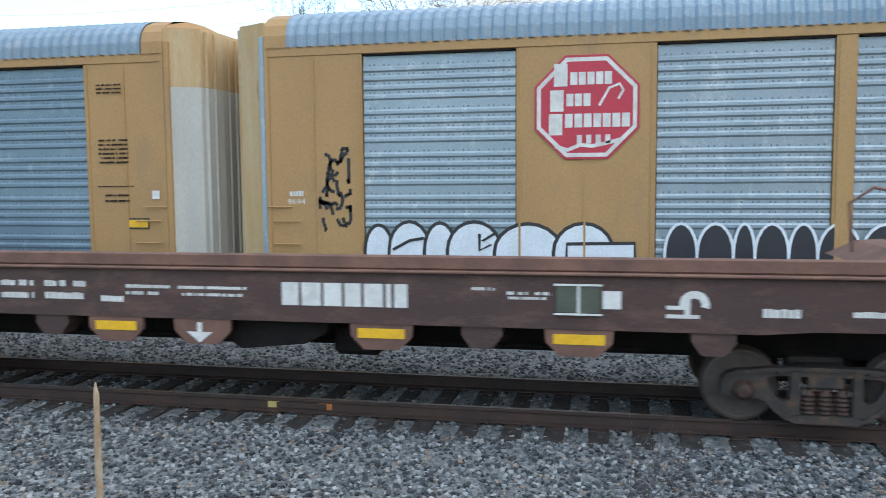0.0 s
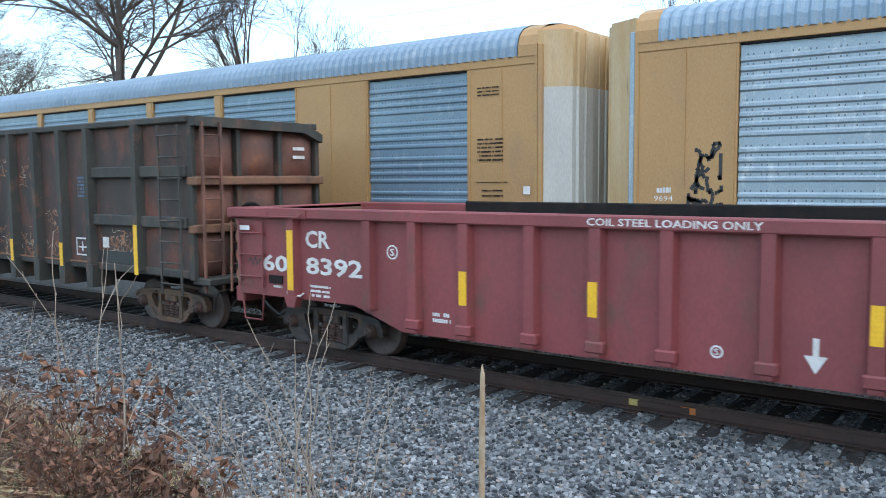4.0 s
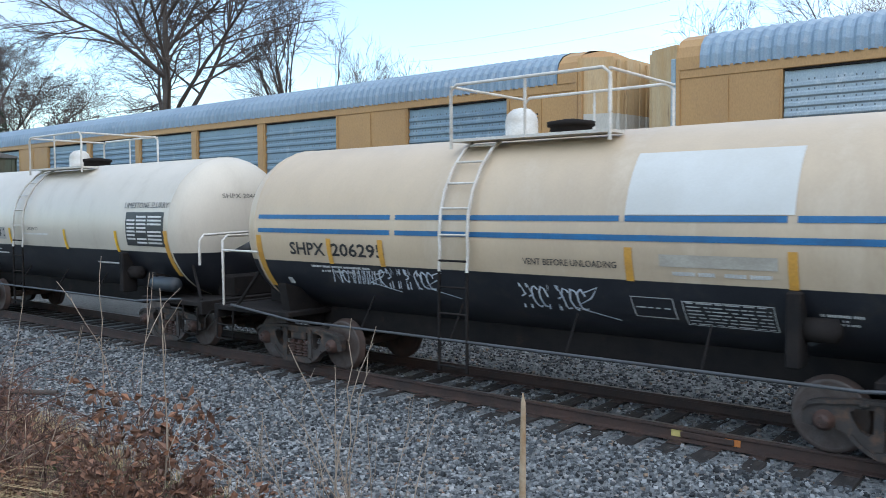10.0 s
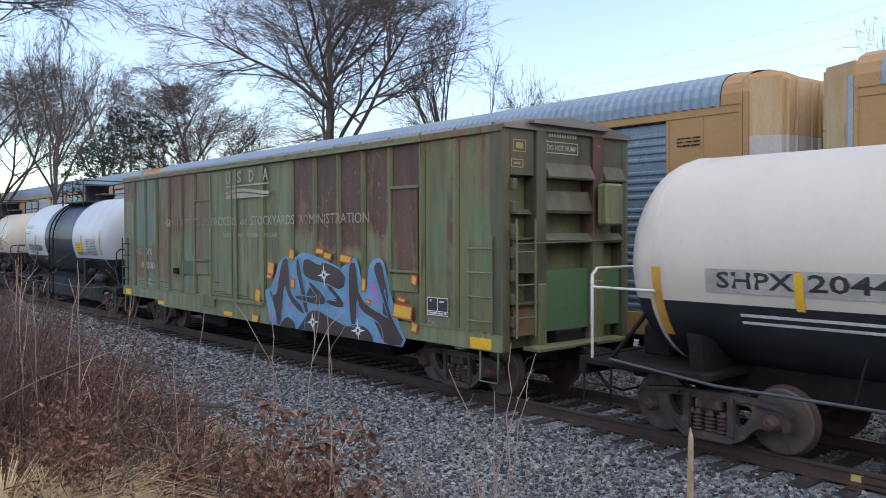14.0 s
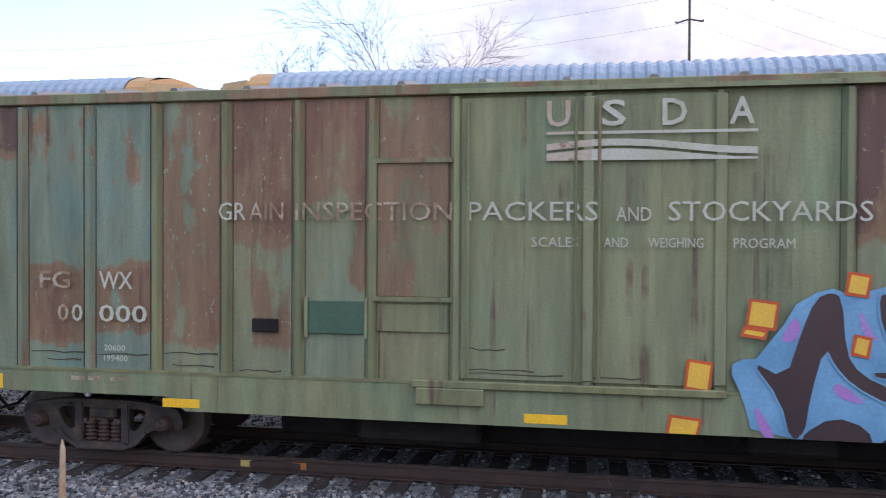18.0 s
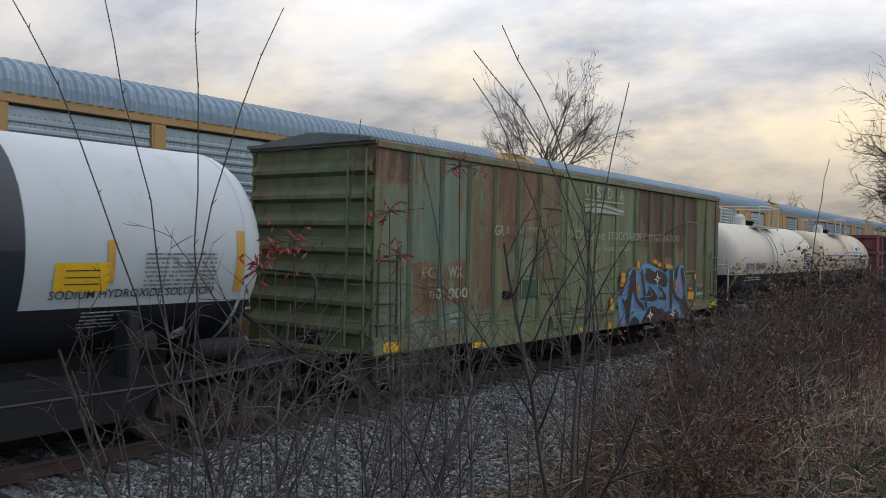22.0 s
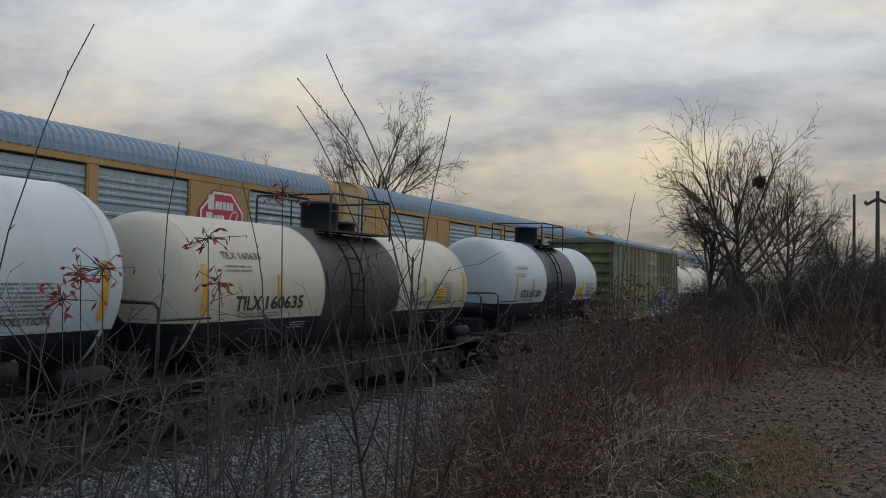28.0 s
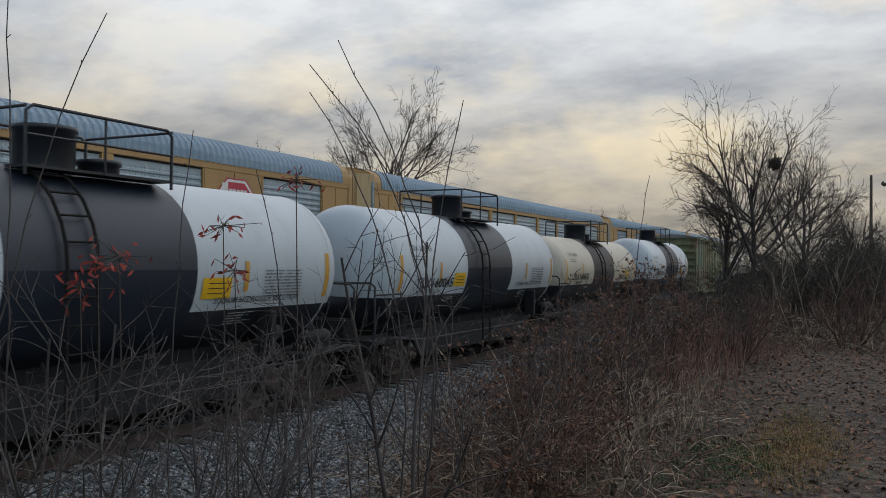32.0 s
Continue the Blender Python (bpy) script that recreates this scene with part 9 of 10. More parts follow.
# arching canes and tangle
ARCH = [(11, 4, 0.4, 0.6, 0.07, -0.15), (5, 1, 0.5, 0.7, 0.12, -0.12), (3, 0, 0.5, 0.6, 0.14, -0.05)]
sh_v = put(shrub(61, 0.95, 16, 1.3, "tangle of pale arching canes", M_VINE, 0.0085, ARCH), 72, 5.4)
sh_w = put(shrub(62, 0.9, 16, 1.3, "tangle of reddish-brown arching canes", M_TWIG_RED, 0.0075, ARCH), 77, 6.2)
for src, az, d, k in ((sh_v, 66, 5.2, 0.9), (sh_w, 69, 5.0, 0.95), (sh_v, 75.5, 5.8, 0.9), (sh_w, 72.5, 6.6, 1.05), (sh_v, 69.5, 7.0, 1.05), (sh_w, 66, 6.8, 1.0), (sh_v, 62.5, 5.8, 0.85), (sh_w, 59, 5.2, 0.8), (sh_w, 75, 8.2, 1.1), (sh_v, 77.5, 8, 0.95),
                      (sh_w, 71, 9.2, 1.2), (sh_v, 74, 10.5, 1.2), (sh_w, 78.5, 10, 1.0), (sh_w, 79, 5.0, 0.7), (sh_w, 80, 13, 1.1),
                      (sh_v, 63.5, 5.6, 1.0), (sh_v, 67.5, 6.0, 1.1), (sh_v, 71, 5.8, 0.9), (sh_v, 74, 7.2, 1.1), (sh_e, 70.5, 5.0, 0.6), (sh_v, 64, 7.4, 1.1), (sh_v, 72, 8.2, 1.2), (sh_v, 67.5, 8.6, 1.2), (sh_b, 69, 7.6, 0.62), (sh_b, 72.5, 9.6, 0.7), (sh_v, 77, 9.2, 1.1), (sh_c, 70, 6.4, 0.9), (sh_c, 68, 7.8, 1.0), (sh_c, 73, 7.6, 1.0), (sh_c, 76, 9.0, 1.1),
                      (sh_v, 76, 12, 1.3), (sh_w, 73.5, 13, 1.4), (sh_c, 78, 12.5, 1.3), (sh_b, 75, 14, 0.8), (sh_v, 79.5, 7.0, 0.8), (sh_v, 80, 8.5, 0.8), (sh_v, 60, 6.2, 0.9)):
    again(src, az, d, rnd.uniform(0, 360), k)


# leggy shrubs: stout stems that fork upward into long straight twigs
LEGGY = [(10, 8, 0.44, 0.70, 0.045, 0.008), (6, 3, 0.40, 0.74, 0.06, 0.004), (4, 1, 0.45, 0.7, 0.08, 0.0), (2, 0, 0.5, 0.5, 0.08, 0.0)]
sh_l = put(shrub(91, 2.3, 3, 0.7, "leggy bare shrub with stout dark stems and long straight twigs", M_TWIG_DARK, 0.013, LEGGY, thin=0.0022), 35.6, 4.2, 0)
sh_m = put(shrub(92, 2.1, 4, 0.95, "leggy bare shrub of grey-brown forking stems", M_TWIG_GREY, 0.0105, LEGGY, thin=0.0022), 42.0, 4.3, 50)
for src, az, d, k in ((sh_l, 61.4, 4.5, 0.95), (sh_m, 55.5, 4.4, 0.8), (sh_l, 49.5, 4.3, 0.78), (sh_m, 29.6, 4.9, 0.66), (sh_m, 66.2, 5.2, 0.7), (sh_l, 70.5, 6.0, 0.66)):
    again(src, az, d, rnd.uniform(0, 360), k)


# crisp reddish brush that holds its curled leaves
BRUSH = [(7, 6, 0.46, 0.8, 0.07, 0.0), (5, 3, 0.45, 0.8, 0.10, -0.01), (3, 1, 0.5, 0.6, 0.12, 0.0), (2, 0, 0.5, 0.5, 0.12, 0.0)]
sh_x = put(shrub(95, 1.25, 7, 1.0, "reddish-brown brush still holding curled dead leaves", M_TWIG_RED, 0.009, BRUSH, M_DEADLEAF, 520, 0.045), 70, 6.2)
sh_y = put(shrub(96, 1.5, 5, 0.8, "dark forking brush with a few dead leaves", M_TWIG_DARK, 0.010, BRUSH, M_DEADLEAF, 200, 0.04), 74, 8.4)
for src, az, d, k in ((sh_x, 65.5, 5.6, 0.8), (sh_x, 73, 7.0, 1.0), (sh_x, 76, 9.0, 1.1), (sh_x, 72.5, 10.0, 1.2), (sh_x, 78.5, 11.5, 1.25), (sh_x, 75.5, 13.0, 1.4), (sh_y, 68, 7.4, 0.9), (sh_y, 71, 8.6, 1.0), (sh_y, 77.6, 10.2, 1.0), (sh_y, 64, 6.4, 0.7),
                      (sh_x, 79.5, 15.0, 1.4), (sh_y, 79, 13.0, 1.2), (sh_x, 60.5, 5.4, 0.6), (sh_y, 75, 15.5, 1.3), (sh_x, 69.2, 5.3, 0.75)):
    again(src, az, d, d * 131 % 360, k)


def cane(d, az0, mid, tip, seed, material, r=0.0065, name="tall_whip", label="tall thin bare whip rising from the bank", group="tall bare whips"):
    """One tall stem from the ground at bearing az0; mid and tip: bearing and height angle, seen from the path."""
    rr = random.Random(seed)
    pt = lambda az, el: Vector(at(az, d)[:2] + (2.8 + d * math.tan(radians(el)),))
    a, c = Vector(at(az0, d, -0.1)), pt(*tip)
    b = pt(*mid)
    tm = min(max((b.z - a.z) / (c.z - a.z), 0.3), 0.85)
    b = (b - a * (1 - tm) ** 2 - c * tm * tm) / (2 * tm * (1 - tm))
    pts = []
    for i in range(15):
        t = i / 14
        pts.append(a.lerp(b, t).lerp(b.lerp(c, t), t) + Vector((rr.gauss(0, 0.007), rr.gauss(0, 0.007), 0)))
    t = thing(name, label, "stem", group)
    part("stem", G().tube(pts, r, 6, r * 0.4), material, t)
    side = []
    for i in range(4, 14):
        p = pts[i]
        k = rr.uniform(0.015, 0.04) if i > 7 or rr.random() < 0.6 else rr.uniform(0.12, 0.3)
        e = p + Vector((rr.gauss(0, 0.45), rr.gauss(0, 0.45), 1.0)).normalized() * k
        side.append((*p, *e, 0.003, 0.0018))
    ob = new("bud_growth", twig_mesh("bud_growth", side, material, 4))
    ob.parent = t
    ob["kind"] = "stuff"


for k, (d, az0, mid, tip) in enumerate(((4.3, 35.5, (27.4, 9.0), (24.0, 15.6)), (4.3, 35.6, (31.6, 8.0), (29.6, 15.6)), (4.3, 35.7, (35.8, 5.5), (35.6, 16.5)), (4.3, 35.8, (38.6, 8.6), (41.2, 15.4)), (4.5, 61.6, (59.2, 10.0), (56.3, 14.9)),
                                        (4.5, 61.6, (57.8, 9.2), (54.4, 13.2)), (4.6, 60.5, (57.0, 7.2), (54.5, 11.4)), (4.8, 62.5, (64.0, 5.4), (65.1, 11.1)), (4.8, 46.0, (46.2, 3.0), (46.8, 8.5)), (4.7, 52.0, (52.0, 1.0), (51.0, 6.0)), (8.0, 76.6, (77.0, 0.6), (77.8, 5.9)))):
    cane(d, az0, mid, tip, 300 + k, M_TWIG_DARK)
# pale dead stalks on the other bank
for k, (d, az0, mid, tip) in enumerate(((5.5, -62.0, (-61.8, -9.0), (-61.8, -3.1)), (5.5, -61.9, (-62.6, -7.6), (-64.3, -4.6)), (4.3, -45.8, (-45.7, -13.5), (-45.4, -7.7)), (4.3, -45.8, (-45.2, -12.2), (-43.7, -8.3)), (4.3, -46.0, (-46.8, -16.0), (-50.0, -9.4)),
                                        (4.3, -46.2, (-47.6, -17.0), (-52.0, -11.1)), (4.3, -45.9, (-45.5, -17.0), (-44.3, -10.2)), (4.3, -46.5, (-46.6, -15.7), (-46.7, -10.9)), (4.4, -49.5, (-51.0, -18.0), (-53.7, -14.6)), (4.6, -52.0, (-53.5, -17.6), (-56.8, -15.0)),
                                        (6.6, -75.0, (-74.6, -8.4), (-74.0, -3.1)), (6.4, -77.3, (-77.2, -8.9), (-76.7, -4.0)), (6.0, -67.6, (-67.3, -12.0), (-66.1, -5.2)), (6.2, -78.0, (-75.0, -8.6), (-70.6, -7.2)), (6.2, -72.0, (-71.4, -9.5), (-70.2, -5.6)))):
    cane(d, az0, mid, tip, 340 + k, M_WEED, 0.0052, "dead_stalk", "pale dead weed stalk standing on the bank", "pale dead stalks")
for i in range(40):
    az = rnd.uniform(66, 84)
    d = rnd.uniform(6.5, 20)
    if d * math.cos(radians(az)) < 1.6:
        continue
    again(rnd.choice((sh_c, sh_w, sh_b, sh_v)), az, d, rnd.uniform(0, 360), rnd.uniform(0.6, 1.05))
for i in range(26):
    d = rnd.uniform(18, 48)
    x, y = d, rnd.uniform(2.0, 7.0)
    again(rnd.choice((sh_c, sh_b, sh_a)), math.degrees(math.atan2(x, y)), math.hypot(x, y), rnd.uniform(0, 360), rnd.uniform(0.9, 1.5))
# the other bank: weeds and brush
sh_r = put(shrub(81, 1.9, 8, 0.7, "tall tangled reddish-brown brush", M_TWIG_RED, 0.009), -75, 7.6, 0, 0.6)
for az, d, k in ((-77, 8.6, 0.62), (-78.6, 7.2, 0.66), (-79.6, 9.6, 0.72), (-76, 10.6, 0.66), (-73.5, 9.2, 0.55), (-80.8, 6.4, 0.7), (-78, 12, 0.8), (-72, 8.0, 0.5), (-82, 10, 0.95), (-76.5, 6.4, 0.55)):
    again(sh_r, az, d, rnd.uniform(0, 360), k)
for src, az, d, k in ((sh_f, -42, 4.9, 0.8), (sh_f, -49, 4.7, 0.95), (sh_f, -61.9, 5.0, 1.3), (sh_e, -58.2, 4.7, 0.85), (sh_f, -52, 5.4, 0.7), (sh_f, -38.5, 5.0, 0.55), (sh_c, -68, 5.4, 0.5), (sh_c, -72, 6.4, 0.6),
                      (sh_e, -70, 7.4, 0.7), (sh_c, -75, 6.8, 0.9), (sh_c, -78, 7.8, 0.95), (sh_e, -76, 5.6, 0.7), (sh_c, -75.5, 9.5, 0.75), (sh_c, -78, 11, 0.9), (sh_b, -80, 9.5, 0.6), (sh_c, -76.5, 13, 0.8), (sh_b, -80.5, 12, 0.7),
                      (sh_c, -82, 14, 1.0), (sh_b, -79.5, 16, 0.7), (sh_e, -66, 6.6, 0.6), (sh_c, -82, 8, 1.1), (sh_f, -77, 6.2, 1.2), (sh_f, -74.3, 6.6, 1.1), (sh_f, -80, 7, 1.2), (sh_f, -68.5, 5.2, 0.9), (sh_f, -56, 4.9, 0.8), (sh_e, -64.5, 4.4, 0.8), (sh_e, -72, 5.0, 0.8), (sh_c, -66.5, 7.2, 0.7), (sh_c, -69.5, 8.5, 0.8), (sh_c, -71.5, 10.5, 0.8), (sh_e, -73.5, 8.2, 0.9), (sh_c, -77, 9.2, 1.0), (sh_c, -79, 6.6, 0.9), (sh_b, -77.5, 7.0, 0.6), (sh_c, -63, 7.0, 0.5),
                      (sh_w, -66, 5.2, 0.85), (sh_w, -69, 6.2, 0.95), (sh_w, -72, 7.4, 1.1), (sh_w, -74.5, 6.0, 1.0), (sh_v, -73, 6.8, 0.9), (sh_w, -76.5, 8.0, 1.15), (sh_v, -68, 5.0, 0.8), (sh_w, -78, 6.0, 1.0), (sh_w, -75, 10, 1.2),
                      (sh_v, -78.5, 8.8, 1.1), (sh_w, -77, 12, 1.3), (sh_w, -71, 5.4, 0.9), (sh_t, -79.5, 6.4, 0.62), (sh_s, -77, 7.0, 0.6), (sh_t, -74.6, 7.6, 0.6), (sh_s, -80.5, 8.5, 0.75)):
    again(src, az, d, rnd.uniform(0, 360), k)
# the bushy tree with a nest, and the thicket behind it
bushy = put(bare_tree(37, 5.7, 0.09, "many-stemmed bare tree with dense fine twigs", BUSHY, 0.85, M_TWIG_DARK, wide=4.6, thin=0.005, fine=False), 84.3, 22.5, 0, 1.0)
again(bushy, 82.4, 23.2, 90, 0.78)
again(bushy, 87.4, 24.4, 200, 0.84)
again(bushy, 90.6, 26, 230, 0.62)
again(bushy, 93.4, 27, 60, 0.55)
again(bushy, 97.0, 28, 10, 0.6)
sh_g = put(shrub(41, 2.3, 18, 0.8, "dense dull thicket of twigs with a few small leaves", M_TWIG, 0.012, SHRUB, M_DARKLEAF, 900, 0.055), 86, 20.5)
for az, d, k in ((83.2, 20.6, 0.7), (84.6, 19.6, 0.7), (87.6, 20, 0.9), (89.2, 20.6, 1.0), (90.8, 21, 0.95), (92.6, 21.5, 0.95), (94.5, 22, 0.95), (86.6, 22.6, 1.1), (89.8, 23.5, 1.1), (93.5, 25, 1.05), (84.2, 23, 0.9), (96.5, 23, 1.2), (81.8, 22, 0.6), (82.6, 24, 0.8), (98.5, 21, 1.2), (88.5, 19.4, 0.8), (90.2, 19.8, 0.9), (92, 20, 0.9), (94, 20.5, 1.0), (96, 21, 1.0)):
    again(sh_g, az, d, d * 70, k)
for i in range(34):
    az = rnd.uniform(80.5, 97)
    again(rnd.choice((sh_w, sh_v, sh_c)), az, rnd.uniform(16.8, 20) if az > 84 else rnd.uniform(13, 20), rnd.uniform(0, 360), rnd.uniform(0.8, 1.5))
# slim pale saplings before the thicket
sh_p = put(shrub(71, 3.0, 2, 0.15, "slim pale sapling with rising side branches", M_WEED, 0.008, [(8, 10, 0.34, 0.7, 0.03, 0.0), (5, 3, 0.4, 0.6, 0.06, 0.03), (3, 0, 0.5, 0.5, 0.1, 0.0)]), 88.2, 17.5)
again(sh_p, 85.6, 18.0, 100, 0.75)
again(sh_p, 90.6, 18.5, 200, 0.6)
nx, ny, _ = at(85.6, 22.5)
nest_segs = [(nx + rnd.gauss(0, 0.065), ny + rnd.gauss(0, 0.065), 5.36 + rnd.gauss(0, 0.075), nx + rnd.gauss(0, 0.07), ny + rnd.gauss(0, 0.07), 5.36 + rnd.gauss(0, 0.08), 0.018, 0.012) for _ in range(260)]
tagged(new("bird_nest", twig_mesh("bird_nest", nest_segs, M_TWIG, 3)), "dark ball-shaped nest of twigs in the bare tree", "nest")

# straight broken reed in the foreground
sx, sy, sz = at(-33.5, 4.0)
tagged(new("broken_stalk", twig_mesh("broken_stalk", [(sx + 0.02, sy, sz - 0.1, sx - 0.005, sy, 1.0, 0.017, 0.016), (sx - 0.005, sy, 1.0, sx, sy, 1.5, 0.016, 0.017), (sx, sy, 1.5, sx + 0.004, sy, 1.83, 0.017, 0.013),
                                                      (sx + 0.004, sy, 1.83, sx + 0.002, sy, 1.885, 0.013, 0.003)], surface_mat("split_reed", (0.30, 0.19, 0.10, 1), (0.40, 0.32, 0.22, 1), 9.0, rough=0.85), 7)),
       "broken upright reed stalk with a ragged tip", "dead stalk")


# sprigs of red leaves on a thin vine
def red_sprig(az, d, z, seed, n=22, spread=0.07):
    rr = random.Random(seed)
    x, y, _ = at(az, d)
    t = thing("red_leaf_sprig", "sprig of narrow red autumn leaves on a thin stem", "plant")
    z0 = ground_z(x, y)
    segs = [(x + 0.1, y, z0 - 0.05, x + 0.04, y, (z0 + z) / 2, 0.006, 0.005), (x + 0.04, y, (z0 + z) / 2, x, y, z, 0.005, 0.003)]
    V, F = [], []
    for _ in range(n):
        c = Vector((x + rr.gauss(0, spread), y + rr.gauss(0, 0.04), z + rr.gauss(0, spread * 0.6)))
        segs.append((x, y, z, c.x, c.y, c.z, 0.002, 0.0015))
        e = Vector((rr.gauss(0, 1), rr.gauss(0, 0.6), rr.gauss(-0.4, 0.6))).normalized() * rr.uniform(0.03, 0.065)
        w = Vector((0, 1, 0)).cross(e).normalized() * 0.008
        V += [c, c + e * 0.5 + w, c + e, c + e * 0.5 - w]
        F.append((len(V) - 4, len(V) - 3, len(V) - 2, len(V) - 1))
    ob = new("stem", twig_mesh("stem", segs, M_TWIG, 4))
    ob.parent = t
    ob = new("leaves", raw_mesh("leaves", np.array([tuple(v) for v in V]), np.array(F), M_REDLEAF))
    ob.parent = t


for k, (az, d, z) in enumerate(((53.6, 4.4, 3.22), (41.0, 4.0, 2.77), (42.3, 4.0, 2.80), (49.6, 4.2, 2.74), (48.8, 4.2, 2.96), (40.0, 4.0, 2.66))):
    red_sprig(az, d, z, 100 + k)


def grass_field(name, label, count, place, material, height, width, seed, bend=0.6):
    rr = np.random.RandomState(seed)
    xs, ys = place(rr, count)
    zs = np.array([ground_z(x, y) for x, y in zip(xs, ys)])
    h = height * rr.uniform(0.4, 1.2, count)
    a = rr.uniform(0, 2 * math.pi, count)
    lean = np.abs(rr.normal(0, bend, count)) * h
    p = np.stack([xs, ys, zs - 0.01], 1)
    w = np.stack([-np.sin(a), np.cos(a), 0 * a], 1) * width
    mid = p + np.stack([np.cos(a) * lean * 0.3, np.sin(a) * lean * 0.3, h * 0.6], 1)
    tip = p + np.stack([np.cos(a) * lean, np.sin(a) * lean, h * np.clip(1 - 0.4 * lean / h, 0.25, 1)], 1)
    V = np.stack([p - w, p + w, mid + w * 0.7, mid - w * 0.7, tip], 1).reshape(-1, 3)
    b = np.arange(count)[:, None] * 5
    F = np.concatenate([b + np.array([[0, 1, 2]]), b + np.array([[0, 2, 3]]), b + np.array([[3, 2, 4]])])
    return tagged(new(name, raw_mesh(name, V, F, material)), label, "grass", kind="stuff")


def bank_strip(x0, x1, lo, hi):
    def f(rr, n):
        xs = rr.uniform(x0, x1, n)
        e = np.array([bank(x) for x in xs])
        return xs, e * 0 + lo + (e + hi - lo) * rr.uniform(0, 1, n) ** 0.8
    return f


grass_field("dry_grass", "dry brown grass over the bank", 11000, bank_strip(-22, -4.5, 0.4, -1.3), M_DRYGRASS, 0.26, 0.004, 1, 1.1)
grass_field("dry_grass", "dry straw-coloured grass over the bank", 5200, bank_strip(-13, -2.6, 0.8, -1.2), M_STRAW, 0.32, 0.0026, 2, 1.2)
grass_field("dry_grass", "dry brown grass among the brush", 6000, bank_strip(5.6, 34, 1.2, -0.2), M_DRYGRASS, 0.28, 0.004, 3, 1.2)
grass_field("low_green_weeds", "sparse low green weeds on the bank", 2500, bank_strip(-9, -4, 1.6, -1.2), M_GREENLEAF, 0.10, 0.012, 4)
grass_field("low_green_weeds", "low green weeds beside the dirt track", 2600, lambda rr, n: (7.4 + rr.normal(0, 0.5, n), 0.75 + rr.normal(0, 0.22, n)), M_GREENLEAF, 0.05, 0.006, 5)
grass_field("dry_grass", "small patch of orange-brown dry grass on the dirt track", 5000, lambda rr, n: (8.3 + rr.normal(0, 0.9, n), 0.25 + rr.normal(0, 0.22, n)), M_AMBER, 0.06, 0.004, 10, 1.0)
grass_field("reddish_grass", "tufts of reddish dry grass at the edge of the dirt track", 3600, lambda rr, n: (14.0 + rr.normal(0, 2.2, n), 2.3 + rr.normal(0, 0.5, n)), M_PINKGRASS, 0.55, 0.005, 7, 0.4)
grass_field("dry_grass", "pale dry grass between the shrubs", 1100, lambda rr, n: (rr.uniform(4.6, 13, n), rr.uniform(1.2, 3.6, n)), M_VINE, 0.5, 0.0025, 8, 1.1)
grass_field("low_green_weeds", "patches of low green weeds between dead stalks", 1200, lambda rr, n: (6.4 + rr.normal(0, 1.3, n), 2.3 + rr.normal(0, 0.7, n)), M_GREENLEAF, 0.12, 0.008, 9, 1.0)


def golden_clump(az, d, n, length, seed):
    """A fountain of blades that arch outwards from one crown."""
    rr = np.random.RandomState(seed)
    x, y, z = at(az, d)
    a = rr.uniform(0, 2 * math.pi, n)
    ln = length * rr.uniform(0.55, 1.1, n)
    el = np.radians(rr.uniform(15, 74, n))
    r0 = rr.uniform(0, 0.16, n)
    p = np.stack([x + r0 * np.cos(a), y + r0 * np.sin(a), np.full(n, z - 0.02)], 1)
    w = np.stack([-np.sin(a), np.cos(a), 0 * a], 1) * 0.0028
    rows = []
    for k in range(5):
        t = k / 4
        e = el - t * 2.0
        if k:
            p = p + np.stack([np.cos(a) * np.cos(e), np.sin(a) * np.cos(e), np.sin(e)], 1) * (ln / 4)[:, None]
        rows += [p - w * (1 - 0.75 * t), p + w * (1 - 0.75 * t)]
    V = np.stack(rows, 1).reshape(-1, 3)
    b = np.arange(n)[:, None] * 10
    F = np.concatenate([b + np.array([[2 * k, 2 * k + 1, 2 * k + 3, 2 * k + 2]]) for k in range(4)])
    tagged(new("golden_grass_clump", raw_mesh("golden_grass_clump", V, F, M_STRAW)), "arching clump of pale golden grass", "grass", "golden grass clumps")


golden_clump(-78.6, 4.8, 3200, 1.35, 61)
golden_clump(-73.2, 4.15, 2600, 1.05, 62)
golden_clump(-76.6, 4.3, 1800, 1.0, 63)
golden_clump(-75.4, 4.7, 2600, 1.25, 64)


def leaf_litter(count, place, seed, material, label):
    rr = np.random.RandomState(seed)
    xs, ys = place(rr, count)
    zs = np.array([ground_z(x, y) for x, y in zip(xs, ys)]) + 0.012
    a = rr.uniform(0, 6.283, count)
    s = rr.uniform(0.012, 0.036, count)
    c = np.stack([xs, ys, zs], 1)
    u = np.stack([np.cos(a), np.sin(a), rr.normal(0, 0.35, count)], 1) * s[:, None]
    v = np.stack([-np.sin(a), np.cos(a), rr.normal(0, 0.35, count)], 1) * s[:, None] * 0.6
    V = np.stack([c - u, c - v, c + u, c + v], 1).reshape(-1, 3)
    F = np.arange(count)[:, None] * 4 + np.array([[0, 1, 2, 3]])
    tagged(new("leaf_litter", raw_mesh("leaf_litter", V, F, material)), label, "leaves", kind="stuff")


leaf_litter(22000, bank_strip(3.0, 30, 0.2, 0.3), 11, M_DEADLEAF, "fallen brown leaves on the bank")
leaf_litter(24000, lambda rr, n: (0.5 + 24 * rr.uniform(0, 1, n) ** 0.9, rr.normal(-0.6, 1.6, n)), 12, M_DEADLEAF, "fallen brown leaves on the dirt track")
leaf_litter(9000, bank_strip(-20, -3, 0.5, 0.6), 13, M_DEADLEAF, "fallen brown leaves on the weedy bank")

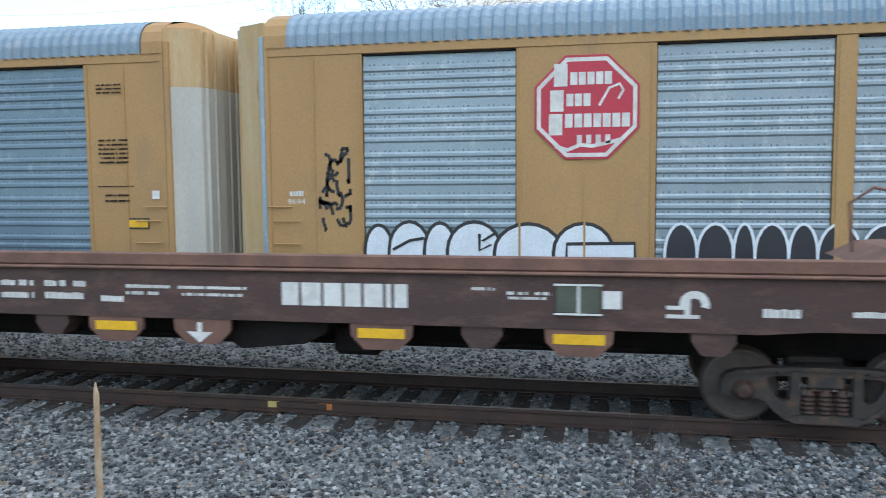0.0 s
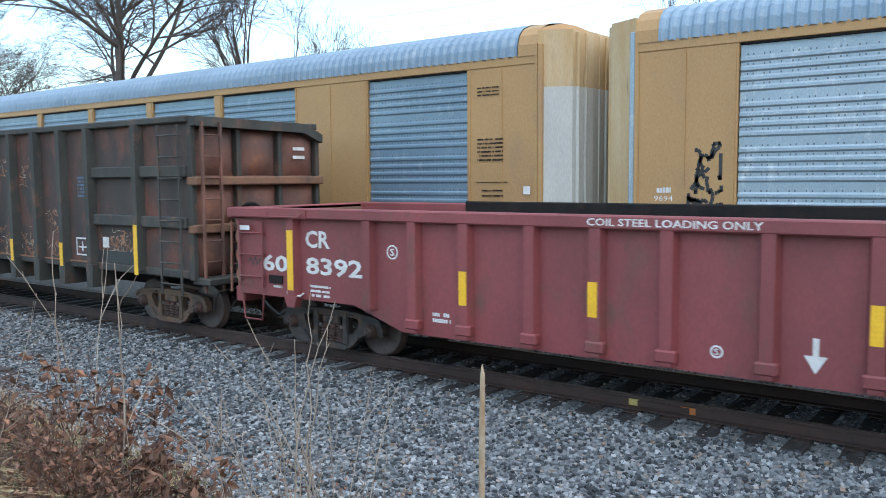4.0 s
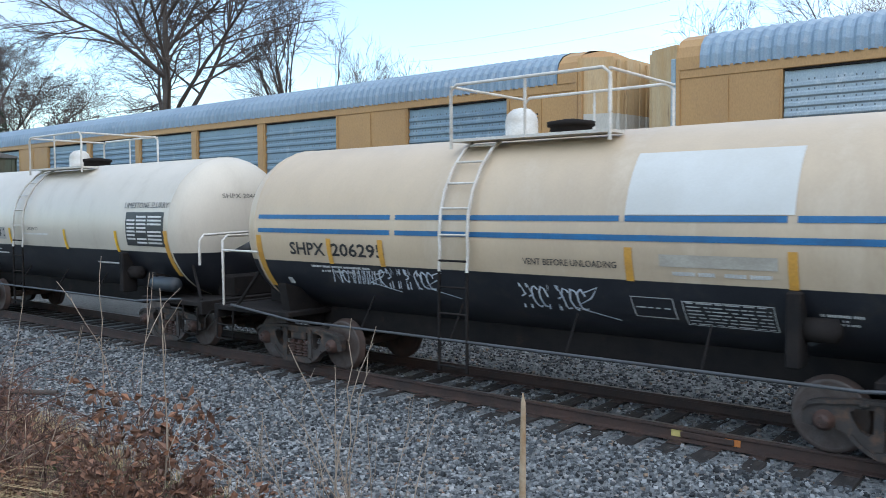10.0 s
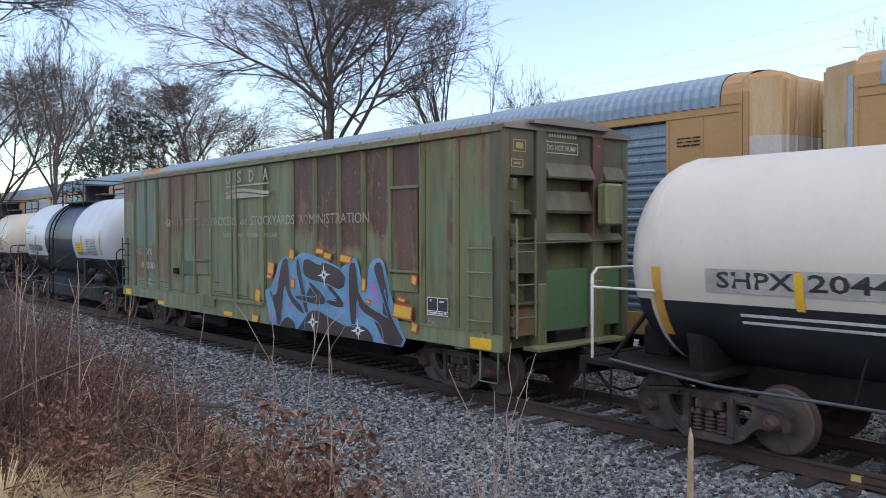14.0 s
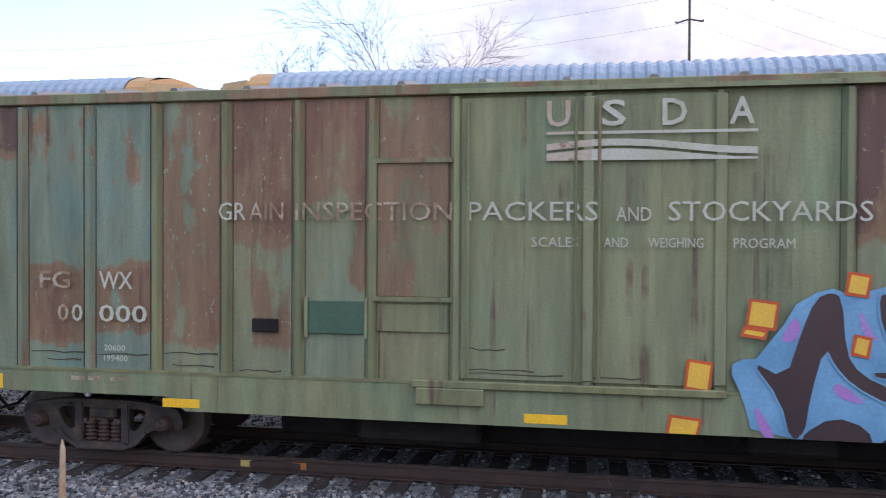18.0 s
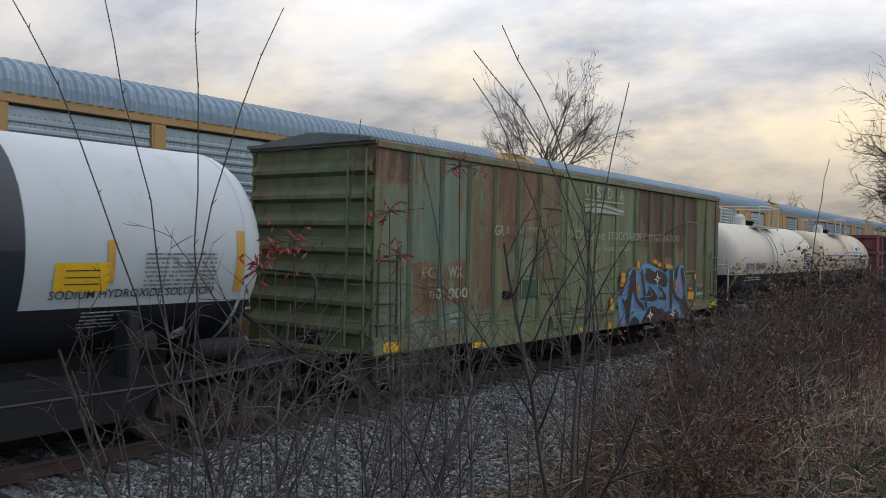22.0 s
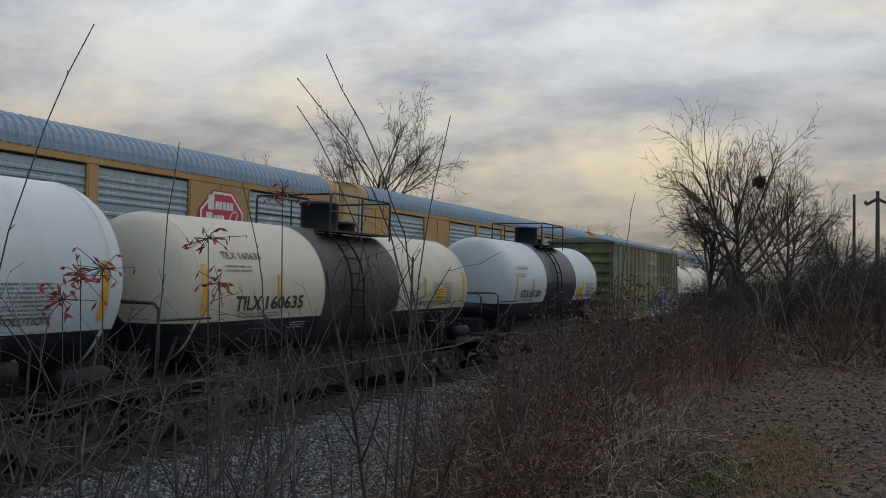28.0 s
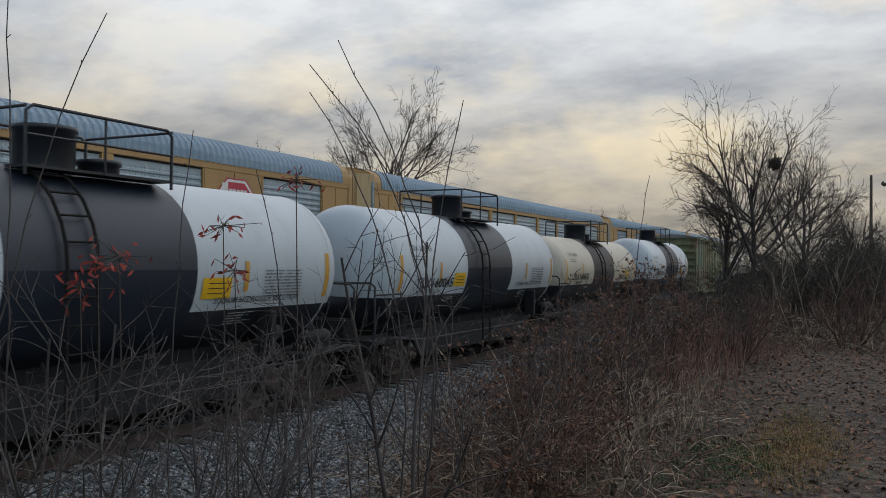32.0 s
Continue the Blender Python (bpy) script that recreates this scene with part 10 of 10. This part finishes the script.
leaf_litter(5000, lambda rr, n: (rr.uniform(-22, -5, n), 5.6 + rr.normal(0, 0.8, n)), 14, M_DEADLEAF, "brown leaves scattered over the ballast")
leaf_litter(1600, lambda rr, n: (-13.6 + rr.normal(0, 0.6, n), 5.0 + rr.normal(0, 0.3, n)), 15, M_DEADLEAF, "drift of reddish leaves on the ballast")
fx, fy, fz = -14.1, 6.15, ground_z(-14.1, 6.15)
log = thing("fallen_branch", "short dead branch lying on the ballast", "branch")
ob = new("limb", twig_mesh("limb", [(fx - 0.45, fy - 0.25, fz + 0.05, fx - 0.1, fy, fz + 0.06, 0.05, 0.055), (fx - 0.1, fy, fz + 0.06, fx + 0.4, fy + 0.38, fz + 0.05, 0.055, 0.045)], M_BARK, 8))
ob.parent = log
ob = new("stub", twig_mesh("stub", [(fx - 0.1, fy, fz + 0.06, fx - 0.18, fy + 0.05, fz + 0.22, 0.03, 0.02)], M_BARK, 6))
ob.parent = log


# ---- poles and wires ----
M_POLE = surface_mat("weathered_pole", (0.10, 0.08, 0.065, 1), (0.07, 0.055, 0.045, 1), 2.0, rough=0.9)


def power_pole(az, d, height, label, arms=((0.93, 1.6), (0.80, 1.6)), r=0.16):
    x, y, z = at(az, d)
    t = thing("power_pole", label, "utility pole")
    part("pole", G().lathe([(r, -0.5), (r * 0.6, height)], (0, 0, 0), "z", 10), M_POLE, t)
    for k, w in arms:
        part("crossarm", G().tube([(-w, 0, height * k - 0.28), (0, 0, height * k)], 0.07, 6).tube([(0, 0, height * k), (w, 0, height * k - 0.28)], 0.07, 6), M_POLE, t)
        for s in (-1, 1):
            part("insulator", G().lathe([(0.03, 0), (0.08, 0.05), (0.08, 0.1), (0.04, 0.2)], (s * w, 0, height * k - 0.28), "z", 8), M_POLE, t)
    t.matrix_basis = pose(x, y, z, 0, 0, -az)
    return t


power_pole(6.5, 72, 26, "tall power pole with paired drooping arms behind the wagons", ((0.985, 1.1), (0.90, 1.1), (0.81, 1.1)))
power_pole(91.1, 46, 6.1, "plain dark utility pole beyond the thicket", (), 0.10)
power_pole(92.4, 44, 6.0, "plain dark utility pole with a short crossarm", ((0.94, 0.5),), 0.13)


def wire(a, b, sag, label):
    pts = [Vector(a).lerp(Vector(b), i / 12) - Vector((0, 0, sag * (1 - (2 * i / 12 - 1) ** 2))) for i in range(13)]
    mesh_thing("overhead_wire", G().tube(pts, 0.009, 4, caps=False), M_STEEL_DARK, label, "wire")


px, py, pz = at(6.5, 72)
for h in (20.8, 23.1, 25.3):
    wire((px, py, pz + h), (px - 90, py + 21, pz + h + 1), 2.0, "thin overhead power line")
    wire((px, py, pz + h), (px + 60, py + 50, pz + h - 2), 2.0, "thin overhead power line")

# ---- ties, fastenings and loose ballast ----
TIE = G().box(-0.115, 0.115, -1.3, 1.3, -0.36, -0.18, 0.012).mesh("tie", M_TIE)
PLATE = G().box(-0.09, 0.09, -0.19, 0.19, -0.183, -0.168, 0.004).mesh("tie_plate", M_RAIL)


def lay_ties():
    rnd = random.Random(9)
    for i in range(270):
        x = -66 + i * 0.50 + rnd.uniform(-0.02, 0.02)
        ob = new("tie", TIE)
        ob.parent = track_near
        ob.matrix_parent_inverse = pose(x, Y1 + rnd.uniform(-0.06, 0.06), RZ + rnd.uniform(-0.012, 0.006), 0, 0, rnd.uniform(-1.6, 1.6))
        if -16 < x < 18:
            for s in (-1, 1):
                p = new("tie_plate", PLATE)
                p.parent = ob
                p.matrix_parent_inverse = ob.matrix_parent_inverse.inverted() @ pose(x, Y1 + s * HG, RZ)
    g = G()
    for i in range(150):
        x = -40 + i * 0.53
        g.box(x - 0.115, x + 0.115, Y2 - 1.3, Y2 + 1.3, RZ - 0.36, RZ - 0.18, 0.012)
    part("tie_row", g, M_TIE, track_far)["kind"] = "stuff"


lay_ties()
mark_y = Y1 - HG - 0.0135
M_MARK_YELLOW = surface_mat("yellow_paint_mark", (0.62, 0.50, 0.16, 1), None, 9.0, rough=0.7)
M_MARK_ORANGE = surface_mat("orange_paint_mark", (0.62, 0.22, 0.05, 1), None, 9.0, rough=0.7)
for x, w, m in ((-4.0, 0.07, M_MARK_YELLOW), (-3.32, 0.09, M_MARK_ORANGE)):
    part("paint_mark", G().box(x - w, x + w, mark_y - 0.004, mark_y, RZ - 0.13, RZ - 0.05), m, track_near, "dab of bright paint on the rail web")
part("rail_joint", G().box(-3.95, -3.3, mark_y - 0.022, mark_y - 0.005, RZ - 0.125, RZ - 0.055, 0.006), M_RAIL, track_near, "bolted joint bar")


def stone_material():
    m = bpy.data.materials.new("crushed_stone")
    m.use_nodes = True
    nt = m.node_tree
    b = nt.nodes["Principled BSDF"]
    b.inputs["Roughness"].default_value = 0.9
    geo = nt.nodes.new("ShaderNodeNewGeometry")
    r = nt.nodes.new("ShaderNodeValToRGB")
    e = r.color_ramp.elements
    for _ in range(3):
        e.new(0.5)
    for i, (p, c) in enumerate(((0.0, (0.022, 0.024, 0.026, 1)), (0.35, (0.082, 0.088, 0.092, 1)), (0.65, (0.16, 0.171, 0.174, 1)), (0.9, (0.35, 0.36, 0.355, 1)), (1.0, (0.22, 0.155, 0.105, 1)))):
        e[i].position, e[i].color = p, c
    nt.links.new(geo.outputs["Random Per Island"], r.inputs[0])
    nt.links.new(r.outputs[0], b.inputs["Base Color"])
    return m


M_STONE = stone_material()


def scatter_stones(name, count, x0, x1, ylo, yhi, size, seed, label, dense_x=None):
    rr = np.random.RandomState(seed)
    xs = rr.uniform(x0, x1, count)
    f = rr.uniform(0, 1, count)
    lo = np.array([ylo if ylo is not None else bank(x) - (1.4 if x < 0 else 0.5) + 0.5 * noise.noise((x, 9.1, 0)) for x in xs])
    if ylo is None:
        f = f ** 0.75
    ys = lo + (yhi - lo) * f
    zs = np.array([ground_z(x, y) for x, y in zip(xs, ys)])
    near = np.abs(ys - Y1) < 1.35
    zs = np.where(near, RZ - 0.205 + rr.uniform(-0.03, 0.012, count), zs + rr.uniform(-0.01, 0.02, count))
    s = size * rr.uniform(0.55, 1.25, count)
    corner = np.array([(a, b, c) for a in (-1, 1) for b in (-1, 1) for c in (-1, 1)], float)
    V = corner[None] * (0.5 * s[:, None, None]) * rr.uniform(0.55, 1.0, (count, 8, 3)) * np.array([1, 1, 0.75])
    a, t = rr.uniform(0, 6.283, count), rr.normal(0, 0.5, count)
    ca, sa, ct, st = np.cos(a), np.sin(a), np.cos(t), np.sin(t)
    x, y, z = V[..., 0], V[..., 1], V[..., 2]
    y, z = y * ct[:, None] - z * st[:, None], y * st[:, None] + z * ct[:, None]
    x, y = x * ca[:, None] - y * sa[:, None], x * sa[:, None] + y * ca[:, None]
    V = np.stack([x + xs[:, None], y + ys[:, None], z + zs[:, None]], -1).reshape(-1, 3)
    quad = np.array([(0, 1, 3, 2), (4, 6, 7, 5), (0, 4, 5, 1), (2, 3, 7, 6), (0, 2, 6, 4), (1, 5, 7, 3)])
    F = (np.arange(count)[:, None, None] * 8 + quad[None]).reshape(-1, 4)
    tagged(new(name, raw_mesh(name, V, F, M_STONE)), label, "ballast", kind="stuff")


scatter_stones("ballast_stones", 86000, -17, 19, None, 8.95, 0.050, 1, "loose grey crushed-stone ballast beside the rails")
scatter_stones("ballast_stones", 34000, -17, 19, 8.9, 13.6, 0.052, 2, "grey crushed stone between the ties and tracks")
scatter_stones("ballast_stones", 16000, -46, -17, None, 9.0, 0.075, 3, "loose grey crushed-stone ballast beside the rails")
scatter_stones("ballast_stones", 16000, 19, 52, None, 9.0, 0.075, 4, "loose grey crushed-stone ballast beside the rails")


# ---- movement of the train ----
RUN = [(0, 0.0), (4, 18.3), (8, 36.56), (12, 54.56), (16, 72.37), (20, 89.97), (24, 107.38), (28, 124.87), (32, 142.77)]


def run_at(t):
    for (t0, s0), (t1, s1) in zip(RUN, RUN[1:]):
        if t <= t1:
            return s0 + (s1 - s0) * (t - t0) / (t1 - t0)
    return RUN[-1][1]


def motions():
    for car, x0 in CARS:
        walk(car, [(t, pose(x0 + s, Y1, 0)) for t, s in RUN])
    steps = [(k * 4 / 30, run_at(k * 4 / 30) / 0.408) for k in range(241)]
    walk(WHEELSETS[0], [(t, pose(0, 0, 0, 0, math.degrees(a) % 360, 0)) for t, a in steps])
    action, slot = WHEELSETS[0].animation_data.action, WHEELSETS[0].animation_data.action_slot
    for w in WHEELSETS[1:]:
        w.rotation_mode = "QUATERNION"
        keys = w.animation_data_create()
        keys.action = action
        keys.action_slot = slot


motions()
